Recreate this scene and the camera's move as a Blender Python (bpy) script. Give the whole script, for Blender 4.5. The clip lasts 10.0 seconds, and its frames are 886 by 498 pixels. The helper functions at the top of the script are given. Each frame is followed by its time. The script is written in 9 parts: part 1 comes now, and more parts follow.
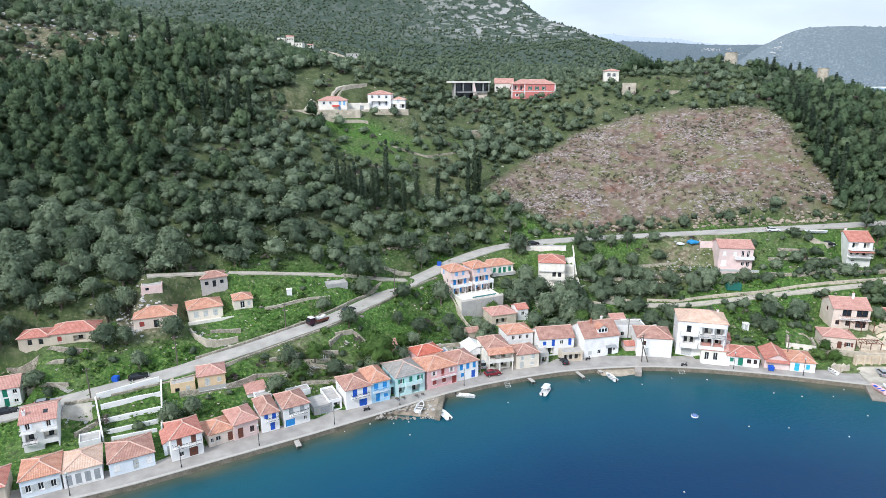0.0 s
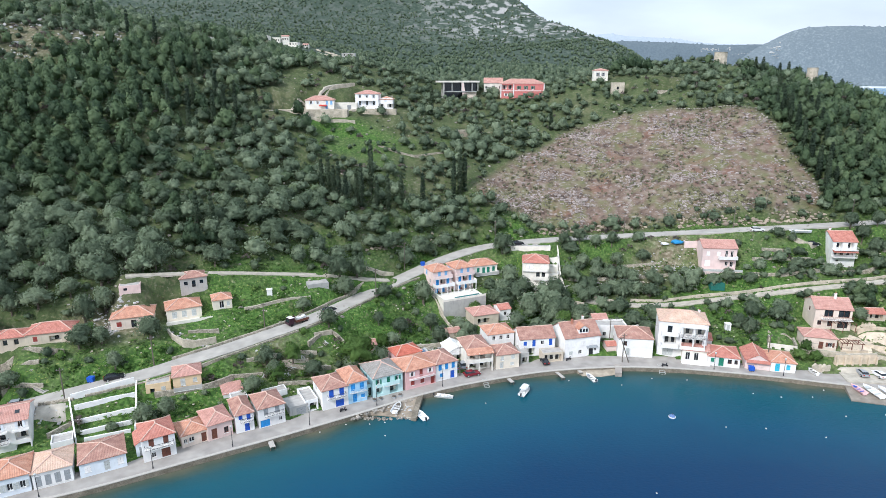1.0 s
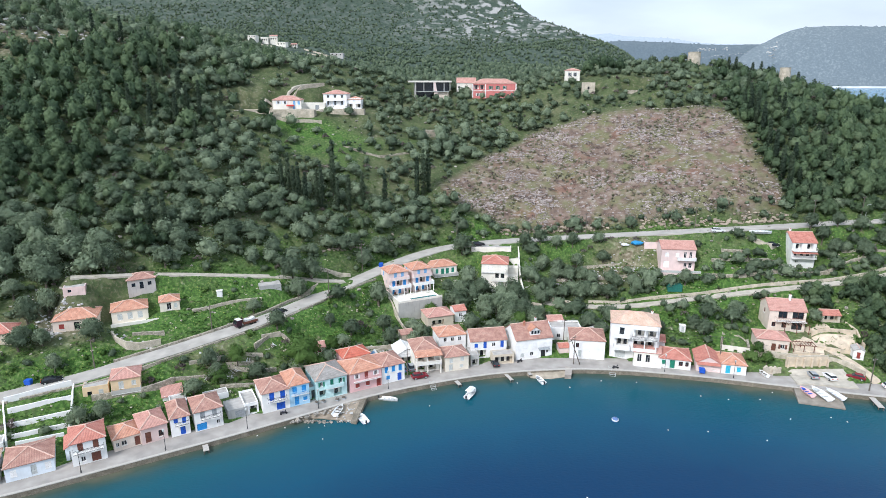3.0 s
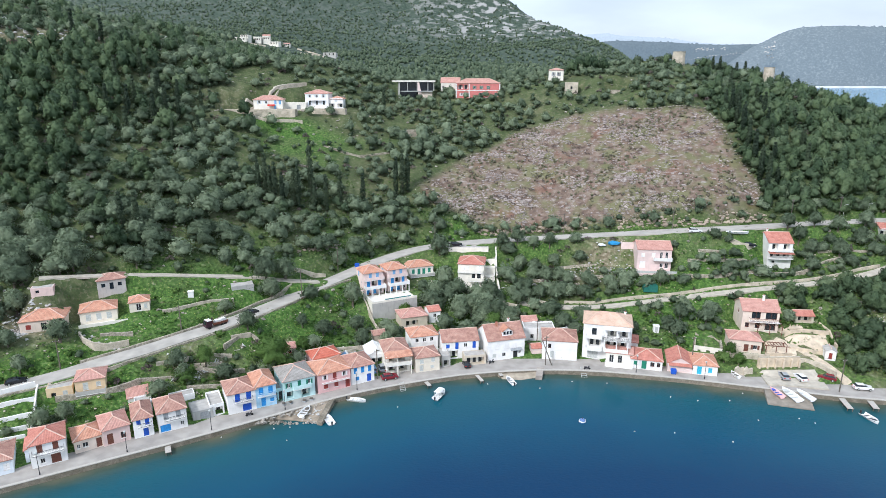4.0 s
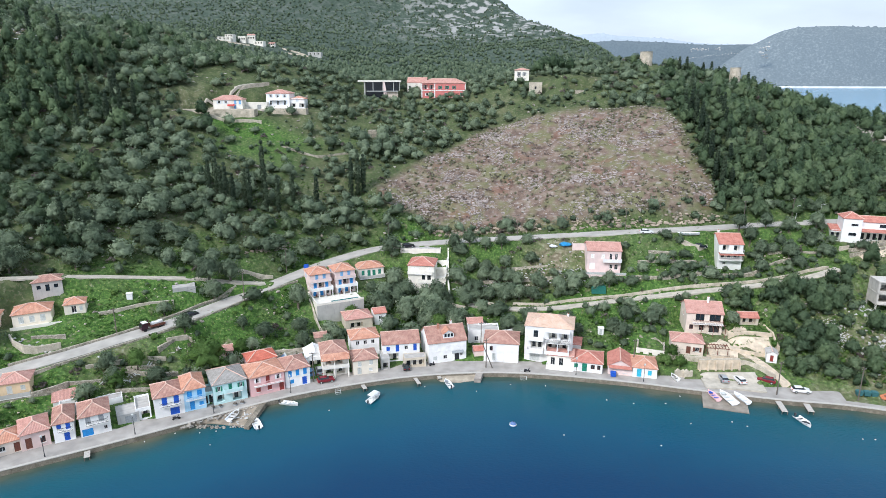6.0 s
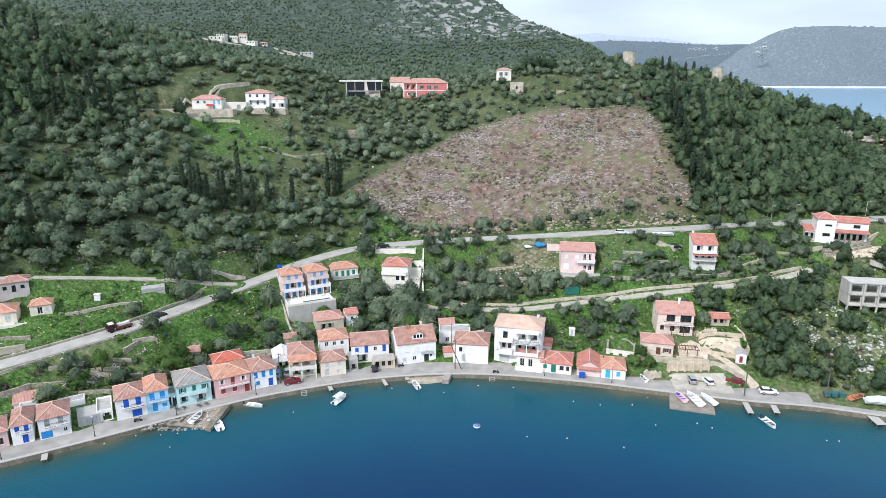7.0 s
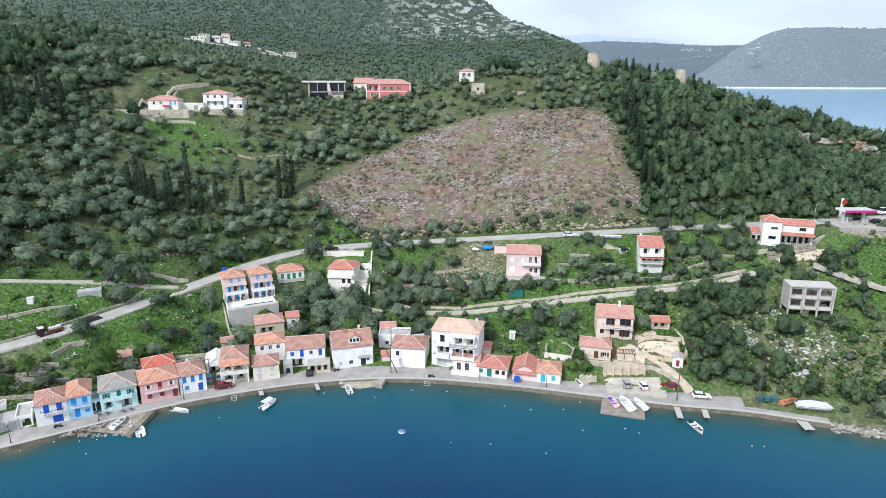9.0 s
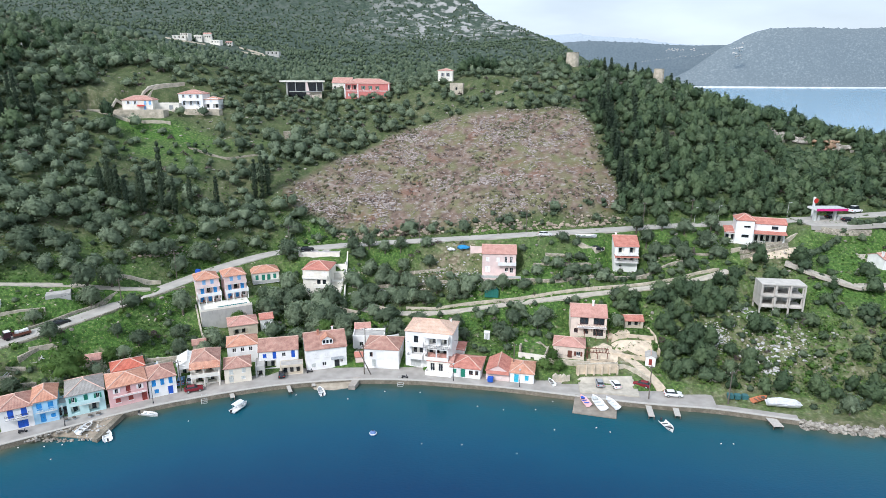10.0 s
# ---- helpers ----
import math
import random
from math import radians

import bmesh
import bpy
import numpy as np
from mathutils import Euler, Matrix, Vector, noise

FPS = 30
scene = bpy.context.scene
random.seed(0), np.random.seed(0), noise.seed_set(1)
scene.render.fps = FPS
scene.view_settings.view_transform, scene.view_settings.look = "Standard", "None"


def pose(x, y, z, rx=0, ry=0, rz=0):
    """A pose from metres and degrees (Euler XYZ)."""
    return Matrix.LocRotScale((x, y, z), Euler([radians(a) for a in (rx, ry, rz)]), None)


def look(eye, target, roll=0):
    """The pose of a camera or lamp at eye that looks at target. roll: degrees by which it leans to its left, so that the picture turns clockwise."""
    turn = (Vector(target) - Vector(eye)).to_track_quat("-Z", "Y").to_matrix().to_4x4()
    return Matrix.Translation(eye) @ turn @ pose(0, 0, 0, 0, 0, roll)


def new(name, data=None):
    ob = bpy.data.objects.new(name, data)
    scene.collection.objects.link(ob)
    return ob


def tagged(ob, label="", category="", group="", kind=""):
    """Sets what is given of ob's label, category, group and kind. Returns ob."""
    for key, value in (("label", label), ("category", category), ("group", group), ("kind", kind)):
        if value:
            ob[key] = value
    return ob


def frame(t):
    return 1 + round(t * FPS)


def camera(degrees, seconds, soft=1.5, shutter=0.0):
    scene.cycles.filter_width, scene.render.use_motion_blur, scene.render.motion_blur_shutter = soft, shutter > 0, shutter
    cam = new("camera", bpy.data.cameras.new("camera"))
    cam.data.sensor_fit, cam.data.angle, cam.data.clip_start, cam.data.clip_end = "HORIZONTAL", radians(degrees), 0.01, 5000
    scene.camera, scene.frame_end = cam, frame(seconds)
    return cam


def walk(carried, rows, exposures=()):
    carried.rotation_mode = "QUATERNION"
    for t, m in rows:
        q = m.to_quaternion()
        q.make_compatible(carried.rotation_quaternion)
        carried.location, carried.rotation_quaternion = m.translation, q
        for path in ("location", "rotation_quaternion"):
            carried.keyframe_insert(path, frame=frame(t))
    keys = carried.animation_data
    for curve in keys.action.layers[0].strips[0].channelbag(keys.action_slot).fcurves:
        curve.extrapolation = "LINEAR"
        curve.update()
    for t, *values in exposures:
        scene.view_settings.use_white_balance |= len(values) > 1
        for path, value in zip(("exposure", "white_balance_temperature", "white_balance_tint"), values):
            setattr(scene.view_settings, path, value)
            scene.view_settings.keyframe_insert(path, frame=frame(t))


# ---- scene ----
cam = camera(70.9, 10.0, soft=.7)
METRES, EYE, TILT, LEAN, TURN = 66.7, 73.1, -15.5, 0.0, 0.0
ROWS = [
    (0.0, 0.0, 0.0, 0.0, -0.0, 0.0, -0.0),
    (0.5, 0.0369, 0.0038, 0.001, -0.0, -0.0, 0.0),
    (1.0, 0.0775, 0.008, 0.0008, -0.01, -0.02, 0.0),
    (1.5, 0.1217, 0.0123, 0.0021, -0.03, -0.0, 0.0),
    (2.0, 0.1683, 0.0168, 0.0031, -0.05, -0.04, 0.0),
    (2.5, 0.2172, 0.0217, 0.0047, -0.07, -0.03, 0.01),
    (4.0, 0.3753, 0.0356, 0.0087, -0.19, -0.06, 0.01),
    (4.5, 0.4297, 0.0405, 0.0097, -0.25, -0.08, 0.02),
    (5.0, 0.4848, 0.0455, 0.0112, -0.31, -0.08, 0.02),
    (5.5, 0.5409, 0.0506, 0.0134, -0.36, -0.07, 0.01),
    (7.0, 0.7106, 0.0658, 0.0187, -0.56, -0.1, 0.03),
    (7.5, 0.7684, 0.0705, 0.0209, -0.63, -0.07, 0.03),
    (8.0, 0.828, 0.0758, 0.0238, -0.68, -0.08, 0.04),
    (8.5, 0.8864, 0.0805, 0.0254, -0.76, -0.07, 0.02),
    (9.0, 0.939, 0.0838, 0.0297, -0.92, -0.08, 0.01),
    (9.5, 0.9742, 0.0868, 0.0307, -1.04, -0.1, 0.04),
    (10.0, 0.9953, 0.0898, 0.0318, -2.03, -0.12, 0.31),
]
walk(cam, [(t, pose(0, 0, EYE, TILT, LEAN, TURN) @ pose(METRES * x, METRES * y, METRES * z, 90 + pitch, roll, yaw)) for t, x, y, z, yaw, pitch, roll in ROWS],
     exposures=[(0.0, 0.03, 6080, 12), (10.0, 0.0, 6080, 12)])

# ---- sky, sun, exposure ----
SUN_FROM = Vector((-0.58, -0.74, 0.82)).normalized()
world = bpy.data.worlds.new("world")
scene.world = world
world.use_nodes = True
wn, wl = world.node_tree.nodes, world.node_tree.links
sky = wn.new("ShaderNodeTexSky")
sky.sky_type, sky.sun_disc = "NISHITA", False
sky.sun_elevation, sky.sun_rotation = math.asin(SUN_FROM.z), math.atan2(SUN_FROM.x, SUN_FROM.y)
sky.air_density, sky.dust_density, sky.ozone_density = 1.2, 2.5, 1.0
# thin high cloud that whitens the whole sky
cloud_at = wn.new("ShaderNodeTexCoord")
cloud_map = wn.new("ShaderNodeMapping")
cloud_map.inputs["Scale"].default_value = (1, 1, 3.5)
cloud_noise = wn.new("ShaderNodeTexNoise")
cloud_noise.inputs["Scale"].default_value, cloud_noise.inputs["Detail"].default_value = 3.0, 6
cloud_ramp = wn.new("ShaderNodeValToRGB")
cloud_ramp.color_ramp.elements[0].position, cloud_ramp.color_ramp.elements[1].position = .35, .7
cloud_ramp.color_ramp.elements[0].color, cloud_ramp.color_ramp.elements[1].color = (.55, .55, .55, 1), (.95, .95, .95, 1)
cloud_mix = wn.new("ShaderNodeMix")
cloud_mix.data_type = "RGBA"
cloud_mix.inputs["B"].default_value = (9.6, 10.9, 12.2, 1)
wl.new(cloud_at.outputs["Generated"], cloud_map.inputs["Vector"])
wl.new(cloud_map.outputs["Vector"], cloud_noise.inputs["Vector"])
wl.new(cloud_noise.outputs["Fac"], cloud_ramp.inputs["Fac"])
wl.new(cloud_ramp.outputs["Color"], cloud_mix.inputs["Factor"])
wl.new(sky.outputs["Color"], cloud_mix.inputs["A"])
rise = wn.new("ShaderNodeSeparateXYZ")
rise_ramp = wn.new("ShaderNodeValToRGB")
rise_ramp.color_ramp.elements[0].position, rise_ramp.color_ramp.elements[1].position = .0, .75
rise_ramp.color_ramp.elements[0].color, rise_ramp.color_ramp.elements[1].color = (.82, .82, .82, 1), (1, 1, 1, 1)
dome = wn.new("ShaderNodeMix")
dome.data_type, dome.blend_type = "RGBA", "MULTIPLY"
dome.inputs["Factor"].default_value = 1
wl.new(cloud_at.outputs["Generated"], rise.inputs["Vector"])
wl.new(rise.outputs["Z"], rise_ramp.inputs["Fac"])
wl.new(cloud_mix.outputs["Result"], dome.inputs["A"])
wl.new(rise_ramp.outputs["Color"], dome.inputs["B"])
wl.new(dome.outputs["Result"], wn["Background"].inputs["Color"])
wn["Background"].inputs["Strength"].default_value = 0.12
sun = new("sun", bpy.data.lights.new("sun", "SUN"))
sun.data.energy, sun.data.angle, sun.data.color = 3.05, radians(10), (1.0, .97, .93)
sun.matrix_world = look(SUN_FROM * 500, (0, 0, 0))

# ---- lie of the land ----
SHORE_X = (-400, -230, -120, -75, -60, -50, -42, -28, -15, 3, 21, 35, 57, 84, 103, 120, 132, 143, 155, 170, 220, 400)
SHORE_Y = (14, 44, 74, 90.4, 96.7, 102.3, 106.9, 114.7, 122.5, 134, 141, 145, 147, 142, 136.5, 132, 130.3, 126.6, 122.6, 119.5, 114, 100)
STATION_X = (-230, -160, -110, -70, -30, 10, 50, 90, 130, 170, 215, 270)
STATION_D = (6, 18, 32, 50, 75, 110, 150, 195)
SLOPE = (
    (1.2, 9.7, 18.8, 29.7, 43.2, 61.2, 82, 108),
    (1.2, 6.4, 13.7, 23.5, 36.2, 57, 71, 92),
    (1.2, 3.0, 9.4, 16.8, 29.6, 50, 68, 88),
    (1.2, 2.0, 8.8, 15.4, 29.5, 42, 56.6, 78),
    (1.2, 3.4, 9.1, 15.3, 25.2, 39.8, 59, 78),
    (1.2, 2.4, 4.3, 10, 26, 43.5, 59, 70),
    (1.2, 2.6, 5.7, 13.2, 28, 46.6, 65, 69),
    (1.2, 5.4, 11.1, 20.4, 37, 53, 71.5, 76),
    (1.2, 5.4, 13.4, 19.8, 35.8, 57.3, 71.5, 81),
    (1.2, 3.1, 12.1, 22.1, 33.5, 49, 65.5, 75),
    (1.2, 4.3, 10.9, 19.9, 30.5, 41, 51, 56),
    (1.2, 5.2, 9.5, 15, 22.7, 30, 36, 33),
)


def shore(x):
    return np.interp(x, SHORE_X, SHORE_Y)


def smooth_interp(x, xs, vs):
    """Interpolation along xs with eased knots; vs may hold rows."""
    xs = np.asarray(xs, float)
    i = np.clip(np.searchsorted(xs, x) - 1, 0, len(xs) - 2)
    f = np.clip((x - xs[i]) / (xs[i + 1] - xs[i]), 0, 1)
    return i, f


def fbm(x, y, scale, octaves=4, seed=0):
    """Smooth value noise, about -1 to 1."""
    out, amp, total = 0, 1.0, 0.0
    for o in range(octaves):
        table = np.random.default_rng(seed + o).uniform(-1, 1, (64, 64))
        u, v = x / scale, y / scale
        i, j = np.floor(u).astype(int), np.floor(v).astype(int)
        f, g = u - i, v - j
        f, g = f * f * (3 - 2 * f), g * g * (3 - 2 * g)
        i0, i1, j0, j1 = i % 64, (i + 1) % 64, j % 64, (j + 1) % 64
        out = out + amp * (table[i0, j0] * (1 - f) * (1 - g) + table[i1, j0] * f * (1 - g) + table[i0, j1] * (1 - f) * g + table[i1, j1] * f * g)
        total, amp, scale = total + amp, amp * .5, scale * .47
    return out / total


def far_land(x, y):
    """The valley behind the village hill and the steep mountain beyond it, whose shoulder falls away to the east."""
    x, y = np.asarray(x, float), np.asarray(y, float)
    u = x / np.maximum(y, 1) * 1650
    base = np.interp(y, (300, 480, 700, 900, 1100, 1220, 1300, 1425, 1500, 1600, 2300), (66, 70, 80, 93, 114, 134, 156, 200, 250, 325, 800))
    spur = np.clip((-x - 40) / 170, 0, 1.6)
    base = base + spur * np.interp(y, (300, 600, 790, 950, 1200, 1600), (14, 20, 30, 22, 12, 4))
    cap = np.interp(u, (-800, -300, 0, 120, 187, 240, 266, 330, 390, 444, 520, 620, 760, 900), (900, 700, 480, 330, 246, 206, 190, 170, 150, 131, 94, 50, -30, -60))
    rise = np.clip((y - 480) / 500, 0, 1)
    base = base + (20 * fbm(x, y, 260, 4, 3) + 7 * fbm(x, y, 60, 3, 9)) * rise
    cap = cap + 5 * fbm(x, y, 120, 4, 6)
    k = 6.0
    return -k * np.logaddexp(-base / k, -cap / k)


RES = 2.0
RX, RY = np.arange(-320, 361, RES), np.arange(40, 501, RES)


def land_raster():
    x, y = np.meshgrid(RX, RY, indexing="ij")
    d = y - shore(x)
    i, f = smooth_interp(x, STATION_X, None)
    j, g = smooth_interp(d, STATION_D, None)
    s = np.array(SLOPE)
    z = s[i, j] * (1 - f) * (1 - g) + s[i + 1, j] * f * (1 - g) + s[i, j + 1] * (1 - f) * g + s[i + 1, j + 1] * f * g
    for n in range(10):
        p = np.pad(z, 1, mode="edge")
        z = (p[:-2, 1:-1] + p[2:, 1:-1] + p[1:-1, :-2] + p[1:-1, 2:] + 4 * z) / 8
    # behind the crest
    over = np.maximum(d - 192, 0)
    fall = np.interp(x, (-120, -60, 0, 60, 100, 150, 220, 320), (.06, -.02, -.12, -.15, -.2, -.45, -.5, -.4))
    z = z + over * fall
    back = np.clip((d - 185) / 60, 0, 1)
    z = np.where(d > 185, np.maximum(z, far_land(x, y) * back + z * (1 - back) - 25 * (1 - back)), z)
    z = z + (.5 * np.sin(x * .21 + y * .13) + .4 * np.sin(x * .11 - y * .27) + .9 * np.sin(x * .05) * np.sin(y * .06)) * np.clip((d - 30) / 40, 0, 1)
    return z + 4.5 * np.exp(-((x - 226) / 26) ** 2 - ((y - 268) / 17) ** 2) + 9 * np.exp(-((x - 268) / 22) ** 2 - ((y - 258) / 24) ** 2)


LAND = land_raster()


def ground_z(x, y):
    """Height of the ground at x, y (numbers or arrays)."""
    x, y = np.asarray(x, float), np.asarray(y, float)
    fx, fy = np.clip((x - RX[0]) / RES, 0, len(RX) - 1.001), np.clip((y - RY[0]) / RES, 0, len(RY) - 1.001)
    i, j = fx.astype(int), fy.astype(int)
    a, b = fx - i, fy - j
    z = LAND[i, j] * (1 - a) * (1 - b) + LAND[i + 1, j] * a * (1 - b) + LAND[i, j + 1] * (1 - a) * b + LAND[i + 1, j + 1] * a * b
    d = y - shore(x)
    return np.where(d < .5, -4.0, np.where(d < 7, .75, z))


def pad(x, y, rot, w, d, z, margin=.8, yard=1.6, ease=2.5):
    """Levels the land under a building whose front centre is at x, y."""
    global LAND
    gx, gy = np.meshgrid(RX, RY, indexing="ij")
    c, s = math.cos(math.radians(rot)), math.sin(math.radians(rot))
    u, v = (gx - x) * c + (gy - y) * s, -(gx - x) * s + (gy - y) * c
    out = np.hypot(np.maximum(np.abs(u) - w / 2 - margin, 0), np.maximum(np.maximum(-yard - v, v - d - margin), 0))
    k = np.clip(1 - out / ease, 0, 1)
    LAND = LAND + (z - .12 - LAND) * k


def bench(points, width, ease=5.0):
    """Cuts a level bench for a way through points (x, y, z) into the land."""
    global LAND
    x, y = np.meshgrid(RX, RY, indexing="ij")
    best = np.full(x.shape, 1e9)
    zs = np.zeros(x.shape)
    for (ax, ay, az), (bx, by, bz) in zip(points, points[1:]):
        t = np.clip(((x - ax) * (bx - ax) + (y - ay) * (by - ay)) / ((bx - ax) ** 2 + (by - ay) ** 2), 0, 1)
        dist = np.hypot(x - ax - t * (bx - ax), y - ay - t * (by - ay))
        near = dist < best
        best, zs = np.where(near, dist, best), np.where(near, az + t * (bz - az), zs)
    w = 1 - np.clip((best - width / 2) / ease, 0, 1)
    LAND = LAND + (zs - .12 - LAND) * w * w * (3 - 2 * w)

ROAD = ((-150, 92, 4.5), (-110, 106, 5.3), (-89, 114, 6), (-72.7, 122, 7.6), (-60.7, 128, 8.6), (-54, 133, 9.4), (-46.5, 138, 10), (-38.6, 145, 10.7),
        (-32, 150.5, 11.2), (-23.6, 160, 12), (-13.7, 172.2, 13.2), (-4.2, 183, 14.5), (2.9, 190.5, 15.9), (12.4, 198, 17.2), (19.3, 201.5, 18),
        (28, 203.5, 18.8), (46, 203.5, 20.2), (65, 200.5, 22), (82, 196.5, 24), (99, 195, 25.3), (117, 194.5, 26.4), (150, 192, 29), (182, 190, 30.8),
        (204, 192, 31.8), (260, 200, 33))
LANE = ((49, 180, 6.6), (60, 175.5, 6.9), (69, 173.5, 7.6), (77, 172.5, 8.6), (85, 172, 9.9), (100, 171, 12.3), (116, 170, 14.5), (128, 169.8, 15.8),
        (140, 170, 17.3), (148, 170.8, 18.9), (154, 172.4, 20.2))
TRACK = ((-75, 150, 24.5), (-59, 158.5, 22.6), (-51.5, 162, 21.4), (-41.5, 165.5, 20), (-29.8, 170.5, 18.2), (-20, 173.5, 16), (-11, 177.5, 14.2))
DRIVE = ((124, 137.5, 1.2), (123.4, 140, 1.9), (122.2, 143, 3.0), (119.8, 147.1, 4.4), (115.6, 151.2, 5.8), (112.9, 153.6, 6.6))
bench(DRIVE, 3.2, 2)
bench(ROAD, 7.5, 5)
bench(LANE, 3.5, 3)
bench(TRACK, 3.2, 3)


# ---- materials ----
def material(name, rough=.8, metal=0.0, spec=.3):
    m = bpy.data.materials.new(name)
    m.use_nodes = True
    b = m.node_tree.nodes["Principled BSDF"]
    b.inputs["Roughness"].default_value, b.inputs["Metallic"].default_value, b.inputs["Specular IOR Level"].default_value = rough, metal, spec
    return m, m.node_tree.nodes, m.node_tree.links, b


def noise_node(n, l, scale, detail=4, coord="Object", stretch=None):
    c = n.new("ShaderNodeTexCoord")
    t = n.new("ShaderNodeTexNoise")
    t.inputs["Scale"].default_value, t.inputs["Detail"].default_value = scale, detail
    if stretch:
        mp = n.new("ShaderNodeMapping")
        mp.inputs["Scale"].default_value = stretch
        l.new(c.outputs[coord], mp.inputs["Vector"])
        l.new(mp.outputs["Vector"], t.inputs["Vector"])
    else:
        l.new(c.outputs[coord], t.inputs["Vector"])
    return t


def ramp_node(n, l, source, stops):
    r = n.new("ShaderNodeValToRGB")
    e = r.color_ramp.elements
    while len(e) < len(stops):
        e.new(.5)
    for k, (p, c) in zip(e, stops):
        k.position, k.color = p, (*c, 1) if len(c) == 3 else c
    l.new(source, r.inputs["Fac"])
    return r.outputs["Color"]


def mix_node(n, l, fac, a, b, blend="MIX"):
    m = n.new("ShaderNodeMix")
    m.data_type, m.blend_type = "RGBA", blend
    for key, v in (("Factor", fac), ("A", a), ("B", b)):
        if isinstance(v, (int, float)):
            m.inputs[key].default_value = v
        elif isinstance(v, tuple):
            m.inputs[key].default_value = (*v, 1) if len(v) == 3 else v
        else:
            l.new(v, m.inputs[key])
    return m.outputs["Result"]


def bump_node(n, l, b, height, strength=.3, distance=.05):
    k = n.new("ShaderNodeBump")
    k.inputs["Strength"].default_value, k.inputs["Distance"].default_value = strength, distance
    l.new(height, k.inputs["Height"])
    l.new(k.outputs["Normal"], b.inputs["Normal"])


def shade(c, f):
    return tuple(min(1, v * f) for v in c)


def plaster(name, c, dirt=.5):
    """Painted render with rain streaks and patches."""
    m, n, l, b = material(name, .85)
    big = noise_node(n, l, .55, 5)
    streak = noise_node(n, l, 1.6, 5, stretch=(1.1, 1.1, .3))
    fine = noise_node(n, l, 9, 4)
    base = ramp_node(n, l, big.outputs["Fac"], ((.3, shade(c, .86)), (.7, shade(c, 1.05))))
    s = ramp_node(n, l, streak.outputs["Fac"], ((.55, (0, 0, 0)), (.8, (dirt, dirt, dirt))))
    out = mix_node(n, l, s, base, tuple(v * .55 + .02 for v in c))
    info = n.new("ShaderNodeObjectInfo")
    tone = ramp_node(n, l, info.outputs["Random"], ((0, (.9, .9, .9)), (1, (1, 1, 1))))
    out = mix_node(n, l, 1.0, out, tone, "MULTIPLY")
    l.new(out, b.inputs["Base Color"])
    bump_node(n, l, b, fine.outputs["Fac"], .25, .02)
    return m


def tiles(name, c1, c2, c3):
    """Clay pantiles: rolls down the slope, courses across, weathered patches."""
    m, n, l, b = material(name, .8)
    at = n.new("ShaderNodeAttribute")
    at.attribute_name = "slope_uv"
    sep = n.new("ShaderNodeSeparateXYZ")
    l.new(at.outputs["Vector"], sep.inputs["Vector"])

    def saw(sock, period, wave):
        k = n.new("ShaderNodeMath")
        k.operation = "MULTIPLY"
        k.inputs[1].default_value = (2 * math.pi if wave else 1) / period
        l.new(sock, k.inputs[0])
        q = n.new("ShaderNodeMath")
        q.operation = "SINE" if wave else "FRACT"
        l.new(k.outputs[0], q.inputs[0])
        return q.outputs[0]
    roll, course = saw(sep.outputs["X"], .26, True), saw(sep.outputs["Y"], .36, False)
    add = n.new("ShaderNodeMath")
    add.operation = "MULTIPLY_ADD"
    add.inputs[1].default_value = .5
    l.new(roll, add.inputs[0])
    l.new(course, add.inputs[2])
    patch = noise_node(n, l, .8, 5)
    speck = noise_node(n, l, 5.5, 3)
    base = ramp_node(n, l, patch.outputs["Fac"], ((.28, c1), (.5, c2), (.74, c3)))
    sp = ramp_node(n, l, speck.outputs["Fac"], ((.35, (.74, .72, .71)), (.6, (1.06, 1.02, 1.02))))
    out = mix_node(n, l, .75, base, sp, "MULTIPLY")
    # tile colour darker in the troughs between the rolls
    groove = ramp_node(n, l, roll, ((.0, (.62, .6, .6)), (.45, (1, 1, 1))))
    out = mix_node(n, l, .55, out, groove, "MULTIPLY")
    l.new(out, b.inputs["Base Color"])
    bump_node(n, l, b, add.outputs[0], .6, .05)
    return m


def plain(name, c, rough=.6, metal=0.0, vary=.18, scale=2.5, spec=.35):
    m, n, l, b = material(name, rough, metal, spec)
    t = noise_node(n, l, scale, 5)
    l.new(ramp_node(n, l, t.outputs["Fac"], ((.3, shade(c, 1 - vary)), (.72, shade(c, 1 + vary)))), b.inputs["Base Color"])
    bump_node(n, l, b, t.outputs["Fac"], .12, .02)
    return m


